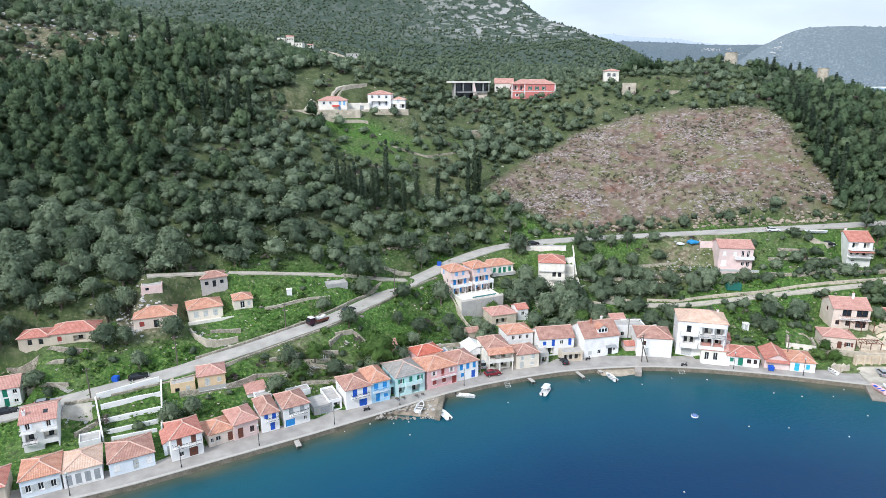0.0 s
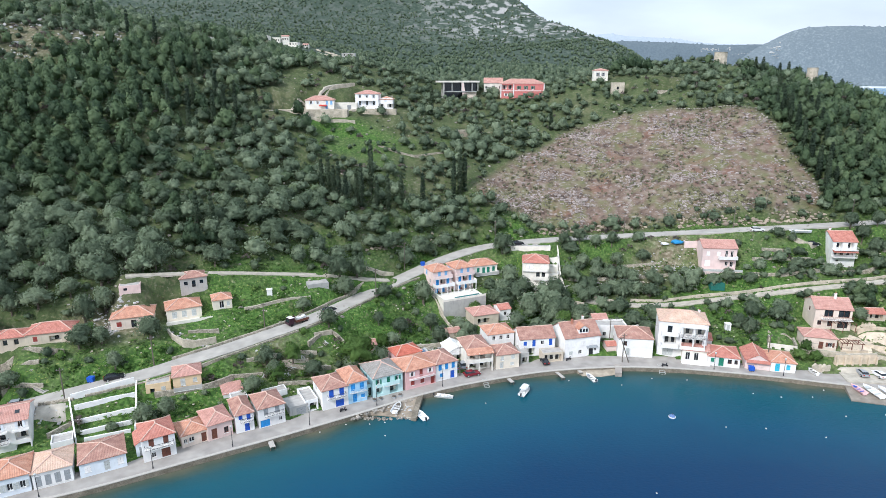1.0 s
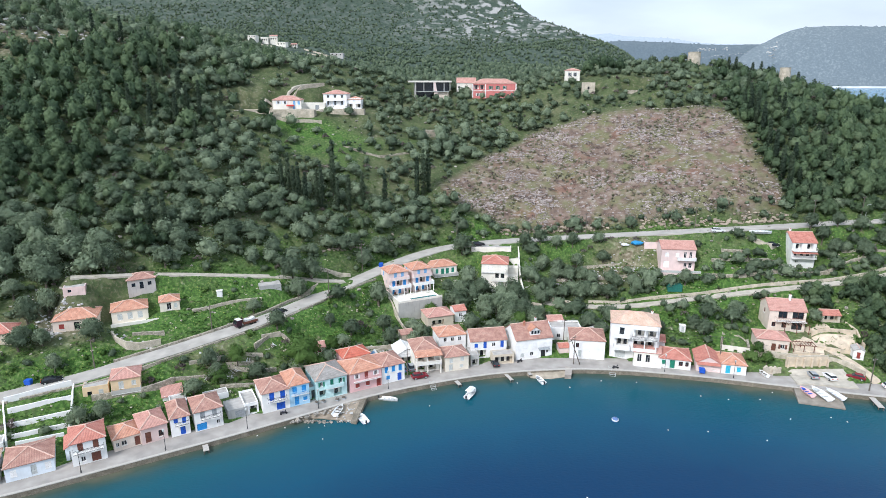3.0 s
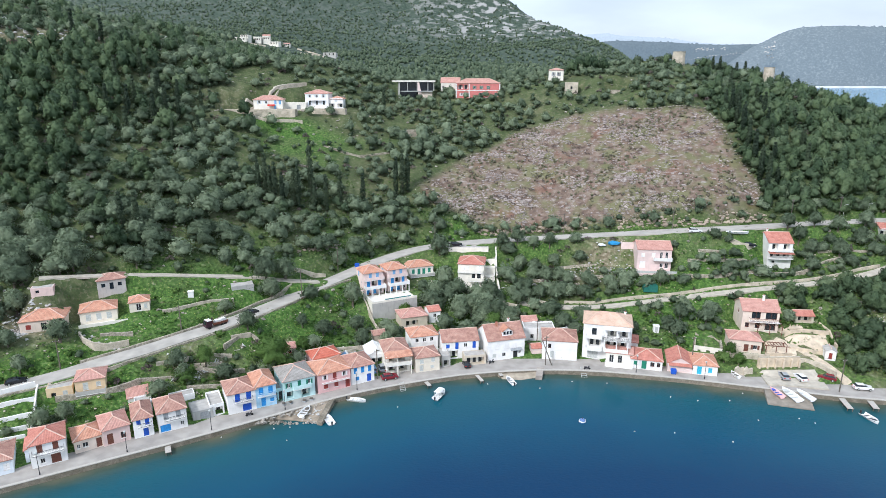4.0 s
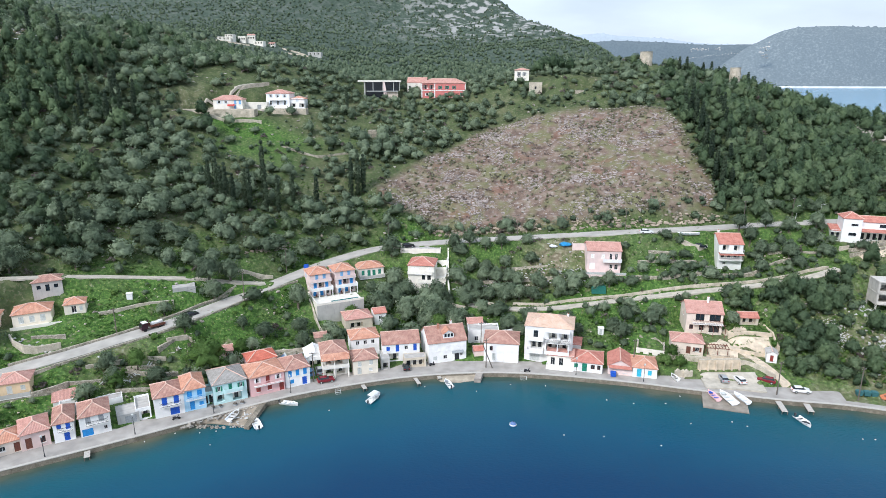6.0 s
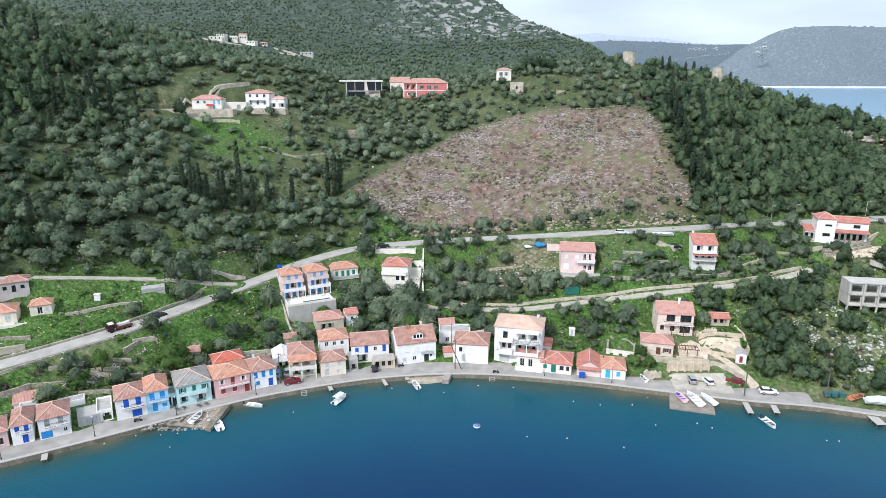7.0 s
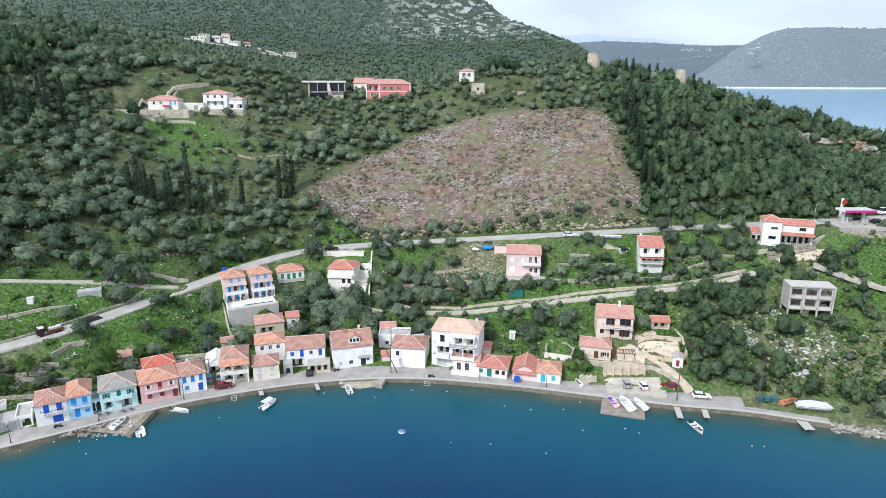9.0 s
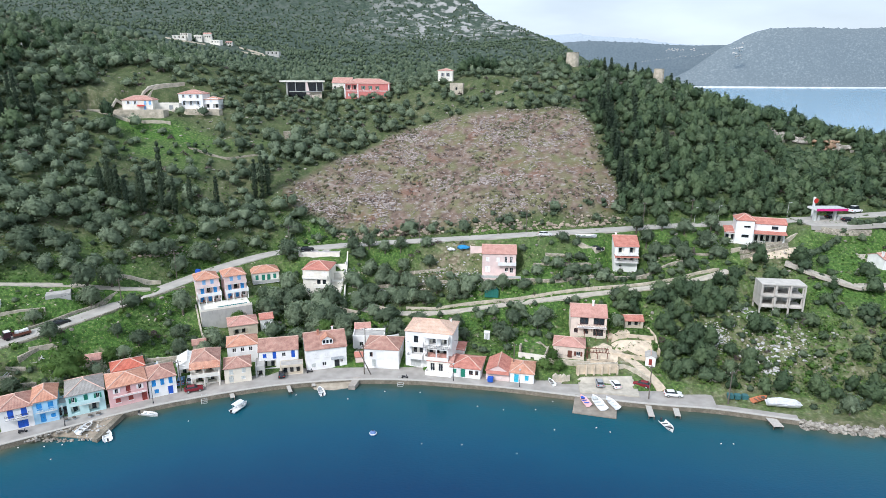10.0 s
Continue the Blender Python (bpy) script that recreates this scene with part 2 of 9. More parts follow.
def stonework(name, c, scale=2.2, depth=1.0):
    m, n, l, b = material(name, .9)
    c0 = n.new("ShaderNodeTexCoord")
    v = n.new("ShaderNodeTexVoronoi")
    v.inputs["Scale"].default_value = scale
    l.new(c0.outputs["Object"], v.inputs["Vector"])
    v2 = n.new("ShaderNodeTexVoronoi")
    v2.feature = "DISTANCE_TO_EDGE"
    v2.inputs["Scale"].default_value = scale
    l.new(c0.outputs["Object"], v2.inputs["Vector"])
    t = noise_node(n, l, .6, 5)
    hue = n.new("ShaderNodeSeparateColor")
    l.new(v.outputs["Color"], hue.inputs["Color"])
    a = ramp_node(n, l, hue.outputs["Red"], ((.0, shade(c, 1 - .3 * depth)), (1, shade(c, 1 + .25 * depth))))
    stain = ramp_node(n, l, t.outputs["Fac"], ((.35, (.6, .6, .55)), (.65, (1.05, 1.03, 1))))
    out = mix_node(n, l, .8, a, stain, "MULTIPLY")
    joint = ramp_node(n, l, v2.outputs["Distance"], ((.0, (.6, .58, .55)), (.09, (1, 1, 1))))
    out = mix_node(n, l, .2 + .8 * depth, out, joint, "MULTIPLY")
    l.new(out, b.inputs["Base Color"])
    bump_node(n, l, b, v2.outputs["Distance"], .6, .1)
    return m


def foliage(name, dark, mid, light, silver=None):
    m, n, l, b = material(name, .65, 0, .25)
    g = n.new("ShaderNodeNewGeometry")
    info = n.new("ShaderNodeObjectInfo")
    at = n.new("ShaderNodeAttribute")
    at.attribute_name = "tint"
    mixv = n.new("ShaderNodeMath")
    mixv.operation = "MULTIPLY_ADD"
    mixv.inputs[1].default_value = .3
    l.new(g.outputs["Random Per Island"], mixv.inputs[0])
    add = n.new("ShaderNodeMath")
    add.operation = "ADD"
    l.new(info.outputs["Random"], add.inputs[0])
    l.new(at.outputs["Fac"], add.inputs[1])
    fr = n.new("ShaderNodeMath")
    fr.operation = "FRACT"
    l.new(add.outputs[0], fr.inputs[0])
    half = n.new("ShaderNodeMath")
    half.operation = "MULTIPLY"
    half.inputs[1].default_value = .7
    l.new(fr.outputs[0], half.inputs[0])
    l.new(half.outputs[0], mixv.inputs[2])
    mottle = noise_node(n, l, 1.5, 3)
    blend = n.new("ShaderNodeMath")
    blend.operation = "MULTIPLY_ADD"
    blend.inputs[1].default_value = .7
    l.new(mottle.outputs["Fac"], blend.inputs[0])
    shift = n.new("ShaderNodeMath")
    shift.operation = "ADD"
    shift.inputs[1].default_value = -.35
    l.new(mixv.outputs[0], shift.inputs[0])
    l.new(shift.outputs[0], blend.inputs[2])
    l.new(ramp_node(n, l, blend.outputs[0], ((.05, dark), (.5, mid), (.95, light))), b.inputs["Base Color"])
    col = b.inputs["Base Color"].links[0].from_socket
    tr = n.new("ShaderNodeBsdfTranslucent")
    l.new(col, tr.inputs["Color"])
    mx = n.new("ShaderNodeMixShader")
    mx.inputs["Fac"].default_value = .38
    l.new(b.outputs["BSDF"], mx.inputs[1])
    l.new(tr.outputs["BSDF"], mx.inputs[2])
    l.new(mx.outputs["Shader"], n["Material Output"].inputs["Surface"])
    return m


WHITE = plaster("white_plaster", (.89, .88, .86), .12)
CREAM = plaster("cream_plaster", (.82, .75, .63), .3)
IVORY = plaster("ivory_plaster", (.85, .81, .72), .25)
PINK = plaster("pink_plaster", (.82, .52, .51), .2)
PALEPINK = plaster("pale_pink_plaster", (.82, .66, .62), .25)
ROSE = plaster("rose_plaster", (.76, .58, .54), .35)
CORAL = plaster("coral_plaster", (.66, .22, .2), .2)
TURQ = plaster("turquoise_plaster", (.6, .82, .81), .22)
SKY = plaster("sky_blue_plaster", (.42, .66, .84), .35)
PALEBLUE = plaster("pale_blue_plaster", (.77, .83, .88), .2)
YELLOW = plaster("yellow_plaster", (.78, .6, .38), .35)
BEIGE = plaster("beige_plaster", (.62, .54, .43), .6)
GREYWALL = plaster("grey_render", (.5, .49, .46), .7)
CONCRETE = plaster("raw_concrete", (.42, .42, .4), .7)
STONE = stonework("limestone_wall", (.46, .42, .35))
PALESTONE = stonework("pale_stone_wall", (.6, .54, .45), 4.0, .3)
ASHLAR = plaster("pale_pinkish_render", (.8, .68, .58), .4)
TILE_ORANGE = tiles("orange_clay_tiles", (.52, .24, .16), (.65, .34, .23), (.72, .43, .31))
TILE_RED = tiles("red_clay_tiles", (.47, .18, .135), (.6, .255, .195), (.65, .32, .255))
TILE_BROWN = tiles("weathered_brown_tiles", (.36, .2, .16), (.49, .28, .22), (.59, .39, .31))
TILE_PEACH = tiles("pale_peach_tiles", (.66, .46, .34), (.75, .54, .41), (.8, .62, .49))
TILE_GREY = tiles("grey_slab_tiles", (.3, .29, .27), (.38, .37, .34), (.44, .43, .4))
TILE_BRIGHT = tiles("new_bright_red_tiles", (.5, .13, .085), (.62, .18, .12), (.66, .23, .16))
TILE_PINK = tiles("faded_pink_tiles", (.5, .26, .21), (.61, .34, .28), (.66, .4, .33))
RIDGE = plain("mortared_ridge_tiles", (.62, .43, .35), .85, vary=.2)
FLATROOF = plain("flat_roof_screed", (.42, .4, .37), .9, vary=.2, scale=.8)
GLASS, gn, gl_, gb = material("window_glass", .08, 0, .6)
gb.inputs["Base Color"].default_value = (.03, .04, .05, 1)
gb.inputs["Transmission Weight"].default_value = .35
TRIM = plain("white_trim", (.78, .77, .74), .6)
BLUE = plain("cobalt_blue_paint", (.02, .1, .5), .5)
MIDBLUE = plain("bright_blue_paint", (.03, .25, .6), .5)
LIGHTBLUE = plain("turquoise_paint", (.05, .45, .62), .5)
ARCHBLUE = plain("pale_blue_paint", (.2, .42, .68), .5)
GREEN = plain("green_paint", (.02, .2, .13), .5)
BROWN = plain("brown_wood", (.16, .06, .04), .6)
RUST = plain("oxide_red_paint", (.28, .05, .04), .6)
GREY = plain("grey_paint", (.3, .32, .33), .6)
PALEGREY = plain("pale_grey_paint", (.5, .52, .5), .6)
DARK = plain("dark_metal", (.04, .04, .045), .5)
WOOD = plain("weathered_wood", (.14, .12, .1), .85)
RED = plain("red_paint", (.5, .03, .02), .4)
CAR_WHITE = plain("white_car_paint", (.75, .75, .74), .25, vary=.03, spec=.5)
CAR_RED = plain("dark_red_car_paint", (.19, .015, .025), .25, vary=.05, spec=.5)
CAR_BLACK = plain("black_car_paint", (.015, .017, .022), .25, vary=.05, spec=.5)
CAR_SILVER = plain("silver_car_paint", (.4, .43, .46), .3, .4, vary=.05)
CAR_BLUE = plain("blue_car_paint", (.12, .25, .42), .3, vary=.05)
RUBBER = plain("tyre_rubber", (.02, .02, .02), .9)
GELCOAT = plain("white_gelcoat", (.78, .78, .76), .35, vary=.06)
TARP = plain("white_tarpaulin", (.7, .71, .72), .6, vary=.1)
BLUETARP = plain("blue_tarpaulin", (.03, .25, .5), .6)
MAGENTA = plain("magenta_fascia", (.6, .03, .2), .4, vary=.04)
TARMAC = plain("sun_bleached_tarmac", (.41, .385, .345), .9, vary=.16, scale=.35)
PAVING = plain("quay_concrete", (.36, .335, .305), .9, vary=.2, scale=.35)
KERB = plain("whitewashed_kerb", (.46, .43, .385), .85, vary=.12)
QUAYSTONE = stonework("quay_stone", (.26, .23, .185), 1.9, .5)
SAND = plain("sandy_concrete", (.6, .5, .38), .9, vary=.22, scale=.8)
DIRT = plain("pale_dirt", (.46, .42, .35), .95, vary=.2, scale=.7)
ROCK = stonework("limestone_rock", (.4, .37, .33), .9)
BARK = plain("grey_bark", (.13, .11, .085), .95, vary=.3, scale=4)
OLIVE = foliage("olive_leaves", (.085, .122, .074), (.168, .222, .138), (.285, .352, .226))
PINE = foliage("pine_needles", (.045, .08, .042), (.095, .148, .074), (.16, .225, .11))
CYPRESS = foliage("cypress_leaves", (.03, .052, .033), (.055, .085, .05), (.085, .12, .068))
BROAD = foliage("bright_broad_leaves", (.055, .112, .026), (.108, .195, .048), (.175, .275, .083))
OAK = foliage("evergreen_oak_leaves", (.06, .1, .055), (.115, .168, .088), (.19, .25, .135))
SCRUB = foliage("maquis_leaves", (.065, .1, .06), (.12, .168, .1), (.195, .245, .15))
HERB = foliage("spring_herbs", (.05, .115, .025), (.105, .2, .045), (.19, .29, .08))
TWIGS = foliage("bare_twigs", (.1, .08, .07), (.16, .13, .12), (.22, .19, .17))


# ---- building helpers ----
class Shape:
    """Gathers boxes, prisms and tubes into one mesh."""

    def __init__(self):
        self.v, self.f = [], []

    def add(self, verts, faces):
        k = len(self.v)
        self.v.extend(verts)
        self.f.extend(tuple(i + k for i in f) for f in faces)
        return self

    def box(self, x0, x1, y0, y1, z0, z1):
        return self.add([(x, y, z) for z in (z0, z1) for y in (y0, y1) for x in (x0, x1)],
                        [(0, 2, 3, 1), (4, 5, 7, 6), (0, 1, 5, 4), (2, 6, 7, 3), (0, 4, 6, 2), (1, 3, 7, 5)])

    def tube(self, a, b, r0, r1=None, n=8, cap=True):
        a, b = Vector(a), Vector(b)
        r1 = r0 if r1 is None else r1
        ax = (b - a).normalized()
        s = ax.orthogonal().normalized()
        t = ax.cross(s)
        ring = [(math.cos(2 * math.pi * i / n), math.sin(2 * math.pi * i / n)) for i in range(n)]
        vs = [tuple(a + (s * c + t * d) * r0) for c, d in ring] + [tuple(b + (s * c + t * d) * r1) for c, d in ring]
        fs = [(i, (i + 1) % n, n + (i + 1) % n, n + i) for i in range(n)]
        if cap:
            fs += [tuple(range(n))[::-1], tuple(range(n, 2 * n))]
        return self.add(vs, fs)

    def prism(self, outline, y0, y1):
        """An outline of (x, z) swept along y."""
        n = len(outline)
        vs = [(x, y0, z) for x, z in outline] + [(x, y1, z) for x, z in outline]
        return self.add(vs, [tuple(range(n)), tuple(range(n, 2 * n))[::-1]] + [(i, n + i, n + (i + 1) % n, (i + 1) % n) for i in range(n)])

    def lump(self, c, r, seed, squash=1.0, rough=.3):
        """A rough rock."""
        rnd = random.Random(seed)
        bm = bmesh.new()
        bmesh.ops.create_icosphere(bm, subdivisions=1, radius=1)
        vs = []
        for v in bm.verts:
            k = r * (1 + rnd.uniform(-rough, rough))
            vs.append((c[0] + v.co.x * k, c[1] + v.co.y * k, c[2] + v.co.z * k * squash))
        fs = [tuple(w.index for w in f.verts) for f in bm.faces]
        bm.free()
        return self.add(vs, fs)

    def mesh(self, name, mat, smooth=False):
        me = bpy.data.meshes.new(name)
        me.from_pydata(self.v, [], self.f)
        me.materials.append(mat)
        me.validate()
        bm = bmesh.new()
        bm.from_mesh(me)
        bmesh.ops.recalc_face_normals(bm, faces=bm.faces)
        bm.to_mesh(me)
        bm.free()
        if smooth:
            me.polygons.foreach_set("use_smooth", [True] * len(me.polygons))
        return me


def part(name, shape, mat, parent, label=""):
    ob = new(name, shape.mesh(name, mat) if isinstance(shape, Shape) else shape)
    ob.parent = parent
    return tagged(ob, label)


def thing(name, m, label, category, group="", kind=""):
    ob = new(name)
    ob.matrix_world = m
    ob.empty_display_size = .5
    return tagged(ob, label, category, group, kind)


def solid(name, shape, mat, label="", category="", kind="", group="", smooth=False):
    return tagged(new(name, shape.mesh(name, mat, smooth)), label, category, group, kind)


def along(points, step):
    """Points (x, y, z) at even steps along a way, with its direction."""
    out = []
    for (ax, ay, az), (bx, by, bz) in zip(points, points[1:]):
        n = max(1, int(math.hypot(bx - ax, by - ay) / step))
        for i in range(n):
            t = i / n
            out.append((ax + (bx - ax) * t, ay + (by - ay) * t, az + (bz - az) * t))
    out.append(tuple(points[-1]))
    return out


def ease_way(points, rounds=2):
    """Rounds the corners of a way."""
    for k in range(rounds):
        q = [points[0]]
        for a, b in zip(points, points[1:]):
            q.append(tuple(a[i] * .75 + b[i] * .25 for i in range(3)))
            q.append(tuple(a[i] * .25 + b[i] * .75 for i in range(3)))
        points = q + [points[-1]]
    return points


def ribbon(points, left, right, lift=.05, thick=.0):
    """A strip along a way, from left to right of it (metres)."""
    s = Shape()
    vs, fs = [], []
    for i, p in enumerate(points):
        a, b = points[max(0, i - 1)], points[min(len(points) - 1, i + 1)]
        d = Vector((b[0] - a[0], b[1] - a[1])).normalized()
        nx, ny = -d.y, d.x
        for off, dz in ((left, lift), (right, lift)) if not thick else ((left, lift), (right, lift), (right, lift - thick), (left, lift - thick)):
            vs.append((p[0] + nx * off, p[1] + ny * off, p[2] + dz))
    k = 4 if thick else 2
    for i in range(len(points) - 1):
        if k == 2:
            fs.append((2 * i, 2 * i + 1, 2 * i + 3, 2 * i + 2))
        else:
            for j in range(4):
                fs.append((4 * i + j, 4 * i + (j + 1) % 4, 4 * i + 4 + (j + 1) % 4, 4 * i + 4 + j))
    if k == 4:
        e = 4 * (len(points) - 1)
        fs += [(0, 1, 2, 3), (e + 3, e + 2, e + 1, e)]
    return s.add(vs, fs)


def inside(poly, x, y):
    x, y = np.asarray(x, float), np.asarray(y, float)
    c = np.zeros(x.shape, bool)
    for (ax, ay), (bx, by) in zip(poly, poly[1:] + poly[:1]):
        c ^= ((ay > y) != (by > y)) & (x < (bx - ax) * (y - ay) / (by - ay + 1e-9) + ax)
    return c


# ---- ground ----
FIELD = ((100, 262), (127.5, 250.5), (131.5, 206), (128, 201.5), (85, 203), (56, 209), (38, 214), (22, 220), (17, 229), (37, 248), (61, 266))


def land_height(x, y):
    z = ground_z(x, np.minimum(y, 498))
    b = np.clip((y - 430) / 60, 0, 1)
    z = z * (1 - b) + far_land(x, y) * b
    return np.where((x > 300) & (y < 480), np.minimum(z, np.interp(x, (300, 420), (60, -8))), z)


def spaced(a, b, step, ends, grow=1.12):
    mid = list(np.arange(a, b + .01, step))
    lo, hi, s = [], [], step
    v = a
    while v > ends[0]:
        s *= grow
        v -= s
        lo.append(v)
    v, s = b, step
    while v < ends[1]:
        s *= grow
        v += s
        hi.append(v)
    return np.array(lo[::-1] + mid + hi)


def build_ground():
    xs, ys_ = spaced(-200, 262, 2.0, (-900, 900)), spaced(92, 352, 2.0, (60, 470), 1.06)
    x, y = np.meshgrid(xs, ys_, indexing="ij")
    # beyond the near hill the same sheet widens with distance, out to the mountain
    far_y = np.array([ys_[-1] + (2500 - ys_[-1]) * (k / 130) ** 1.35 for k in range(1, 131)])
    fx, fy = np.meshgrid(xs, far_y, indexing="ij")
    fx = fx * np.interp(fy, (470, 2500), (1, 2.4))
    x, y = np.concatenate([x, fx], 1), np.concatenate([y, fy], 1)
    z = land_height(x, y)
    rng = np.random.default_rng(3)
    d = y - shore(x)
    z = z + rng.normal(0, .12, z.shape) * np.clip((d - 14) / 10, 0, 1)
    nx, ny = x.shape
    idx = np.arange(nx * ny).reshape(nx, ny)
    quads = np.stack([idx[:-1, :-1], idx[1:, :-1], idx[1:, 1:], idx[:-1, 1:]], -1).reshape(-1, 4)
    me = bpy.data.meshes.new("ground")
    me.from_pydata(np.stack([x, y, z], -1).reshape(-1, 3).tolist(), [], quads.tolist())
    me.polygons.foreach_set("use_smooth", np.ones(len(quads), bool))
    f = inside(list(FIELD), x, y).astype(float)
    for k in range(1):
        p = np.pad(f, 1, mode="edge")
        f = (p[:-2, 1:-1] + p[2:, 1:-1] + p[1:-1, :-2] + p[1:-1, 2:] + 2 * f) / 6
    lush = .85 * np.clip(1.25 - d / 75, .0, 1) * np.clip(d / 12, 0, 1)
    lush = np.maximum(lush, np.maximum(.3 * np.exp(-((x + 22) / 30) ** 2 - ((y - 246) / 15) ** 2), .62 * np.exp(-((x + 30) / 26) ** 4 - ((y - 251) / 7) ** 2)))
    lush = np.maximum(lush, 1.4 * np.exp(-((x - 197) / 22) ** 4 - ((y - 170) / 12) ** 4))
    lush = np.maximum(lush, .08 * np.exp(-((x + 15) / 50) ** 2 - ((y - 208) / 30) ** 2))
    for gx_, gy_, sx_, sy_, k_ in ((-44, 150, 15, 9, 1.2), (-8, 164, 16, 15, 1.4), (104, 180, 10, 6, 1.1), (122, 181, 14, 7, 1.1), (147, 182, 13, 9, 1.2), (-70, 125, 14, 6, .9), (-30, 140, 14, 7, .7)):
        lush = np.maximum(lush, k_ * np.exp(-((x - gx_) / sx_) ** 2 - ((y - gy_) / sy_) ** 2))
    lush = lush * (1 - .75 * np.clip((-56 - x) / 10, 0, 1) * np.clip((d - 36) / 12, 0, 1))
    lush = lush * (1 - .75 * np.exp(-((x - 62) / 19) ** 2 - ((y - 187) / 9) ** 2))
    bare = np.clip((x - 122) / 12, 0, 1) * np.clip((82 - d) / 15, 0, 1) * .45 * np.where((x < 160) & (y > 172), .15, 1)
    bare = bare * (1 - np.exp(-((x - 197) / 24) ** 4 - ((y - 170) / 14) ** 4))
    bare = np.maximum(bare, np.exp(-((x - 74) / 13) ** 2 - ((y - 189) / 7) ** 2))
    bare = np.maximum(bare, .8 * np.exp(-((x + 30) / 16) ** 2 - ((y - 138) / 6) ** 2))
    bare = np.maximum(bare, .8 * np.exp(-((x - 117) / 9) ** 2 - ((y - 150) / 7) ** 2))
    bare = np.maximum(bare, .7 * np.exp(-((x + 74) / 9) ** 2 - ((y - 139) / 5) ** 2))
    bare = np.clip(bare + .45 * fbm(x, y, 16, 4, 77), 0, 1)
    bare = np.maximum(bare, .75 * np.clip((y - 224 - (x + 152) * 1.05) / 10, 0, 1) * np.clip((-96 - x) / 8, 0, 1))
    bare = bare * (1 - np.clip((x - 128) / 4, 0, 1) * np.clip((d - 66) / 6, 0, 1)) * (1 - .7 * np.exp(-((x - 197) / 24) ** 4 - ((y - 170) / 14) ** 4))
    for key, val in (("field", f), ("lush", lush), ("bare", bare), ("mount", np.clip((y - 420) / 120, 0, 1)), ("crag", np.clip((y - 1180) / 120, 0, 1) * np.clip((x / np.maximum(y, 1) + .1) / .18, .12, 1) + .8 * np.clip((-.42 - x / np.maximum(y, 1)) / .08, 0, 1) * np.clip((y - 400) / 50, 0, 1) * np.clip((650 - y) / 80, 0, 1))):
        me.attributes.new(key, "FLOAT", "POINT").data.foreach_set("value", val.reshape(-1).astype(np.float32))
    m, n, l, b = material("hillside", .95, 0, .15)
    big, mid, fine, grit = noise_node(n, l, .05, 5), noise_node(n, l, .3, 8), noise_node(n, l, 1.3, 10), noise_node(n, l, .9, 10)

    def attr(key):
        a = n.new("ShaderNodeAttribute")
        a.attribute_name = key
        return a.outputs["Fac"]
    soil = ramp_node(n, l, grit.outputs["Fac"], ((.3, (.12, .1, .065)), (.5, (.2, .17, .115)), (.62, (.3, .26, .19)), (.72, (.45, .42, .36))))
    grass = ramp_node(n, l, fine.outputs["Fac"], ((.3, (.034, .066, .02)), (.46, (.055, .118, .026)), (.58, (.084, .168, .037)), (.72, (.18, .235, .09))))
    turf = ramp_node(n, l, mid.outputs["Fac"], ((.3, (.043, .064, .027)), (.55, (.078, .106, .044)), (.8, (.145, .152, .08))))
    lushness = n.new("ShaderNodeMath")
    lushness.operation = "ADD"
    l.new(attr("lush"), lushness.inputs[0])
    l.new(big.outputs["Fac"], lushness.inputs[1])
    k = ramp_node(n, l, lushness.outputs[0], ((.62, (0, 0, 0)), (1.0, (1, 1, 1))))
    base = mix_node(n, l, ramp_node(n, l, fine.outputs["Fac"], ((.5, (0, 0, 0)), (.72, (.55, .55, .55)))), turf, soil)
    spots = noise_node(n, l, .55, 6)
    grass = mix_node(n, l, ramp_node(n, l, spots.outputs["Fac"], ((.6, (0, 0, 0)), (.74, (.7, .7, .7)))), grass, soil)
    bloom = noise_node(n, l, 2.6, 3)
    grass = mix_node(n, l, ramp_node(n, l, bloom.outputs["Fac"], ((.62, (0, 0, 0)), (.72, (.7, .7, .7)))), grass, (.33, .34, .09))
    base = mix_node(n, l, k, base, grass)
    bare_k = n.new("ShaderNodeMath")
    bare_k.operation = "MULTIPLY"
    l.new(attr("bare"), bare_k.inputs[0])
    l.new(ramp_node(n, l, mid.outputs["Fac"], ((.35, (.3, .3, .3)), (.6, (1, 1, 1)))), bare_k.inputs[1])
    base = mix_node(n, l, bare_k.outputs[0], base, soil)
    # the cleared, stony slope
    brush = noise_node(n, l, .4, 10)
    stones = noise_node(n, l, .5, 10, stretch=(1, 1.7, 1.7))
    rust, moss = noise_node(n, l, .13, 5), noise_node(n, l, .17, 6)
    cl = ramp_node(n, l, brush.outputs["Fac"], ((.3, (.08, .058, .047)), (.43, (.148, .107, .085)), (.55, (.2, .15, .118)), (.68, (.25, .2, .163))))
    cl = mix_node(n, l, ramp_node(n, l, moss.outputs["Fac"], ((.46, (0, 0, 0)), (.62, (.75, .75, .75)))), cl, (.15, .16, .075))
    cl = mix_node(n, l, ramp_node(n, l, rust.outputs["Fac"], ((.58, (0, 0, 0)), (.68, (.55, .55, .55)))), cl, (.2, .105, .075))
    st = ramp_node(n, l, stones.outputs["Fac"], ((.56, (0, 0, 0)), (.68, (.6, .6, .6))))
    cl = mix_node(n, l, st, cl, (.36, .33, .31))
    base = mix_node(n, l, attr("field"), base, cl)
    # dark scrub and pale limestone on the mountain
    mb, mm, ml = noise_node(n, l, .006, 6), noise_node(n, l, .16, 6), noise_node(n, l, .05, 8)
    mt = ramp_node(n, l, mm.outputs["Fac"], ((.36, (.036, .056, .042)), (.5, (.062, .088, .064)), (.64, (.105, .127, .096))))
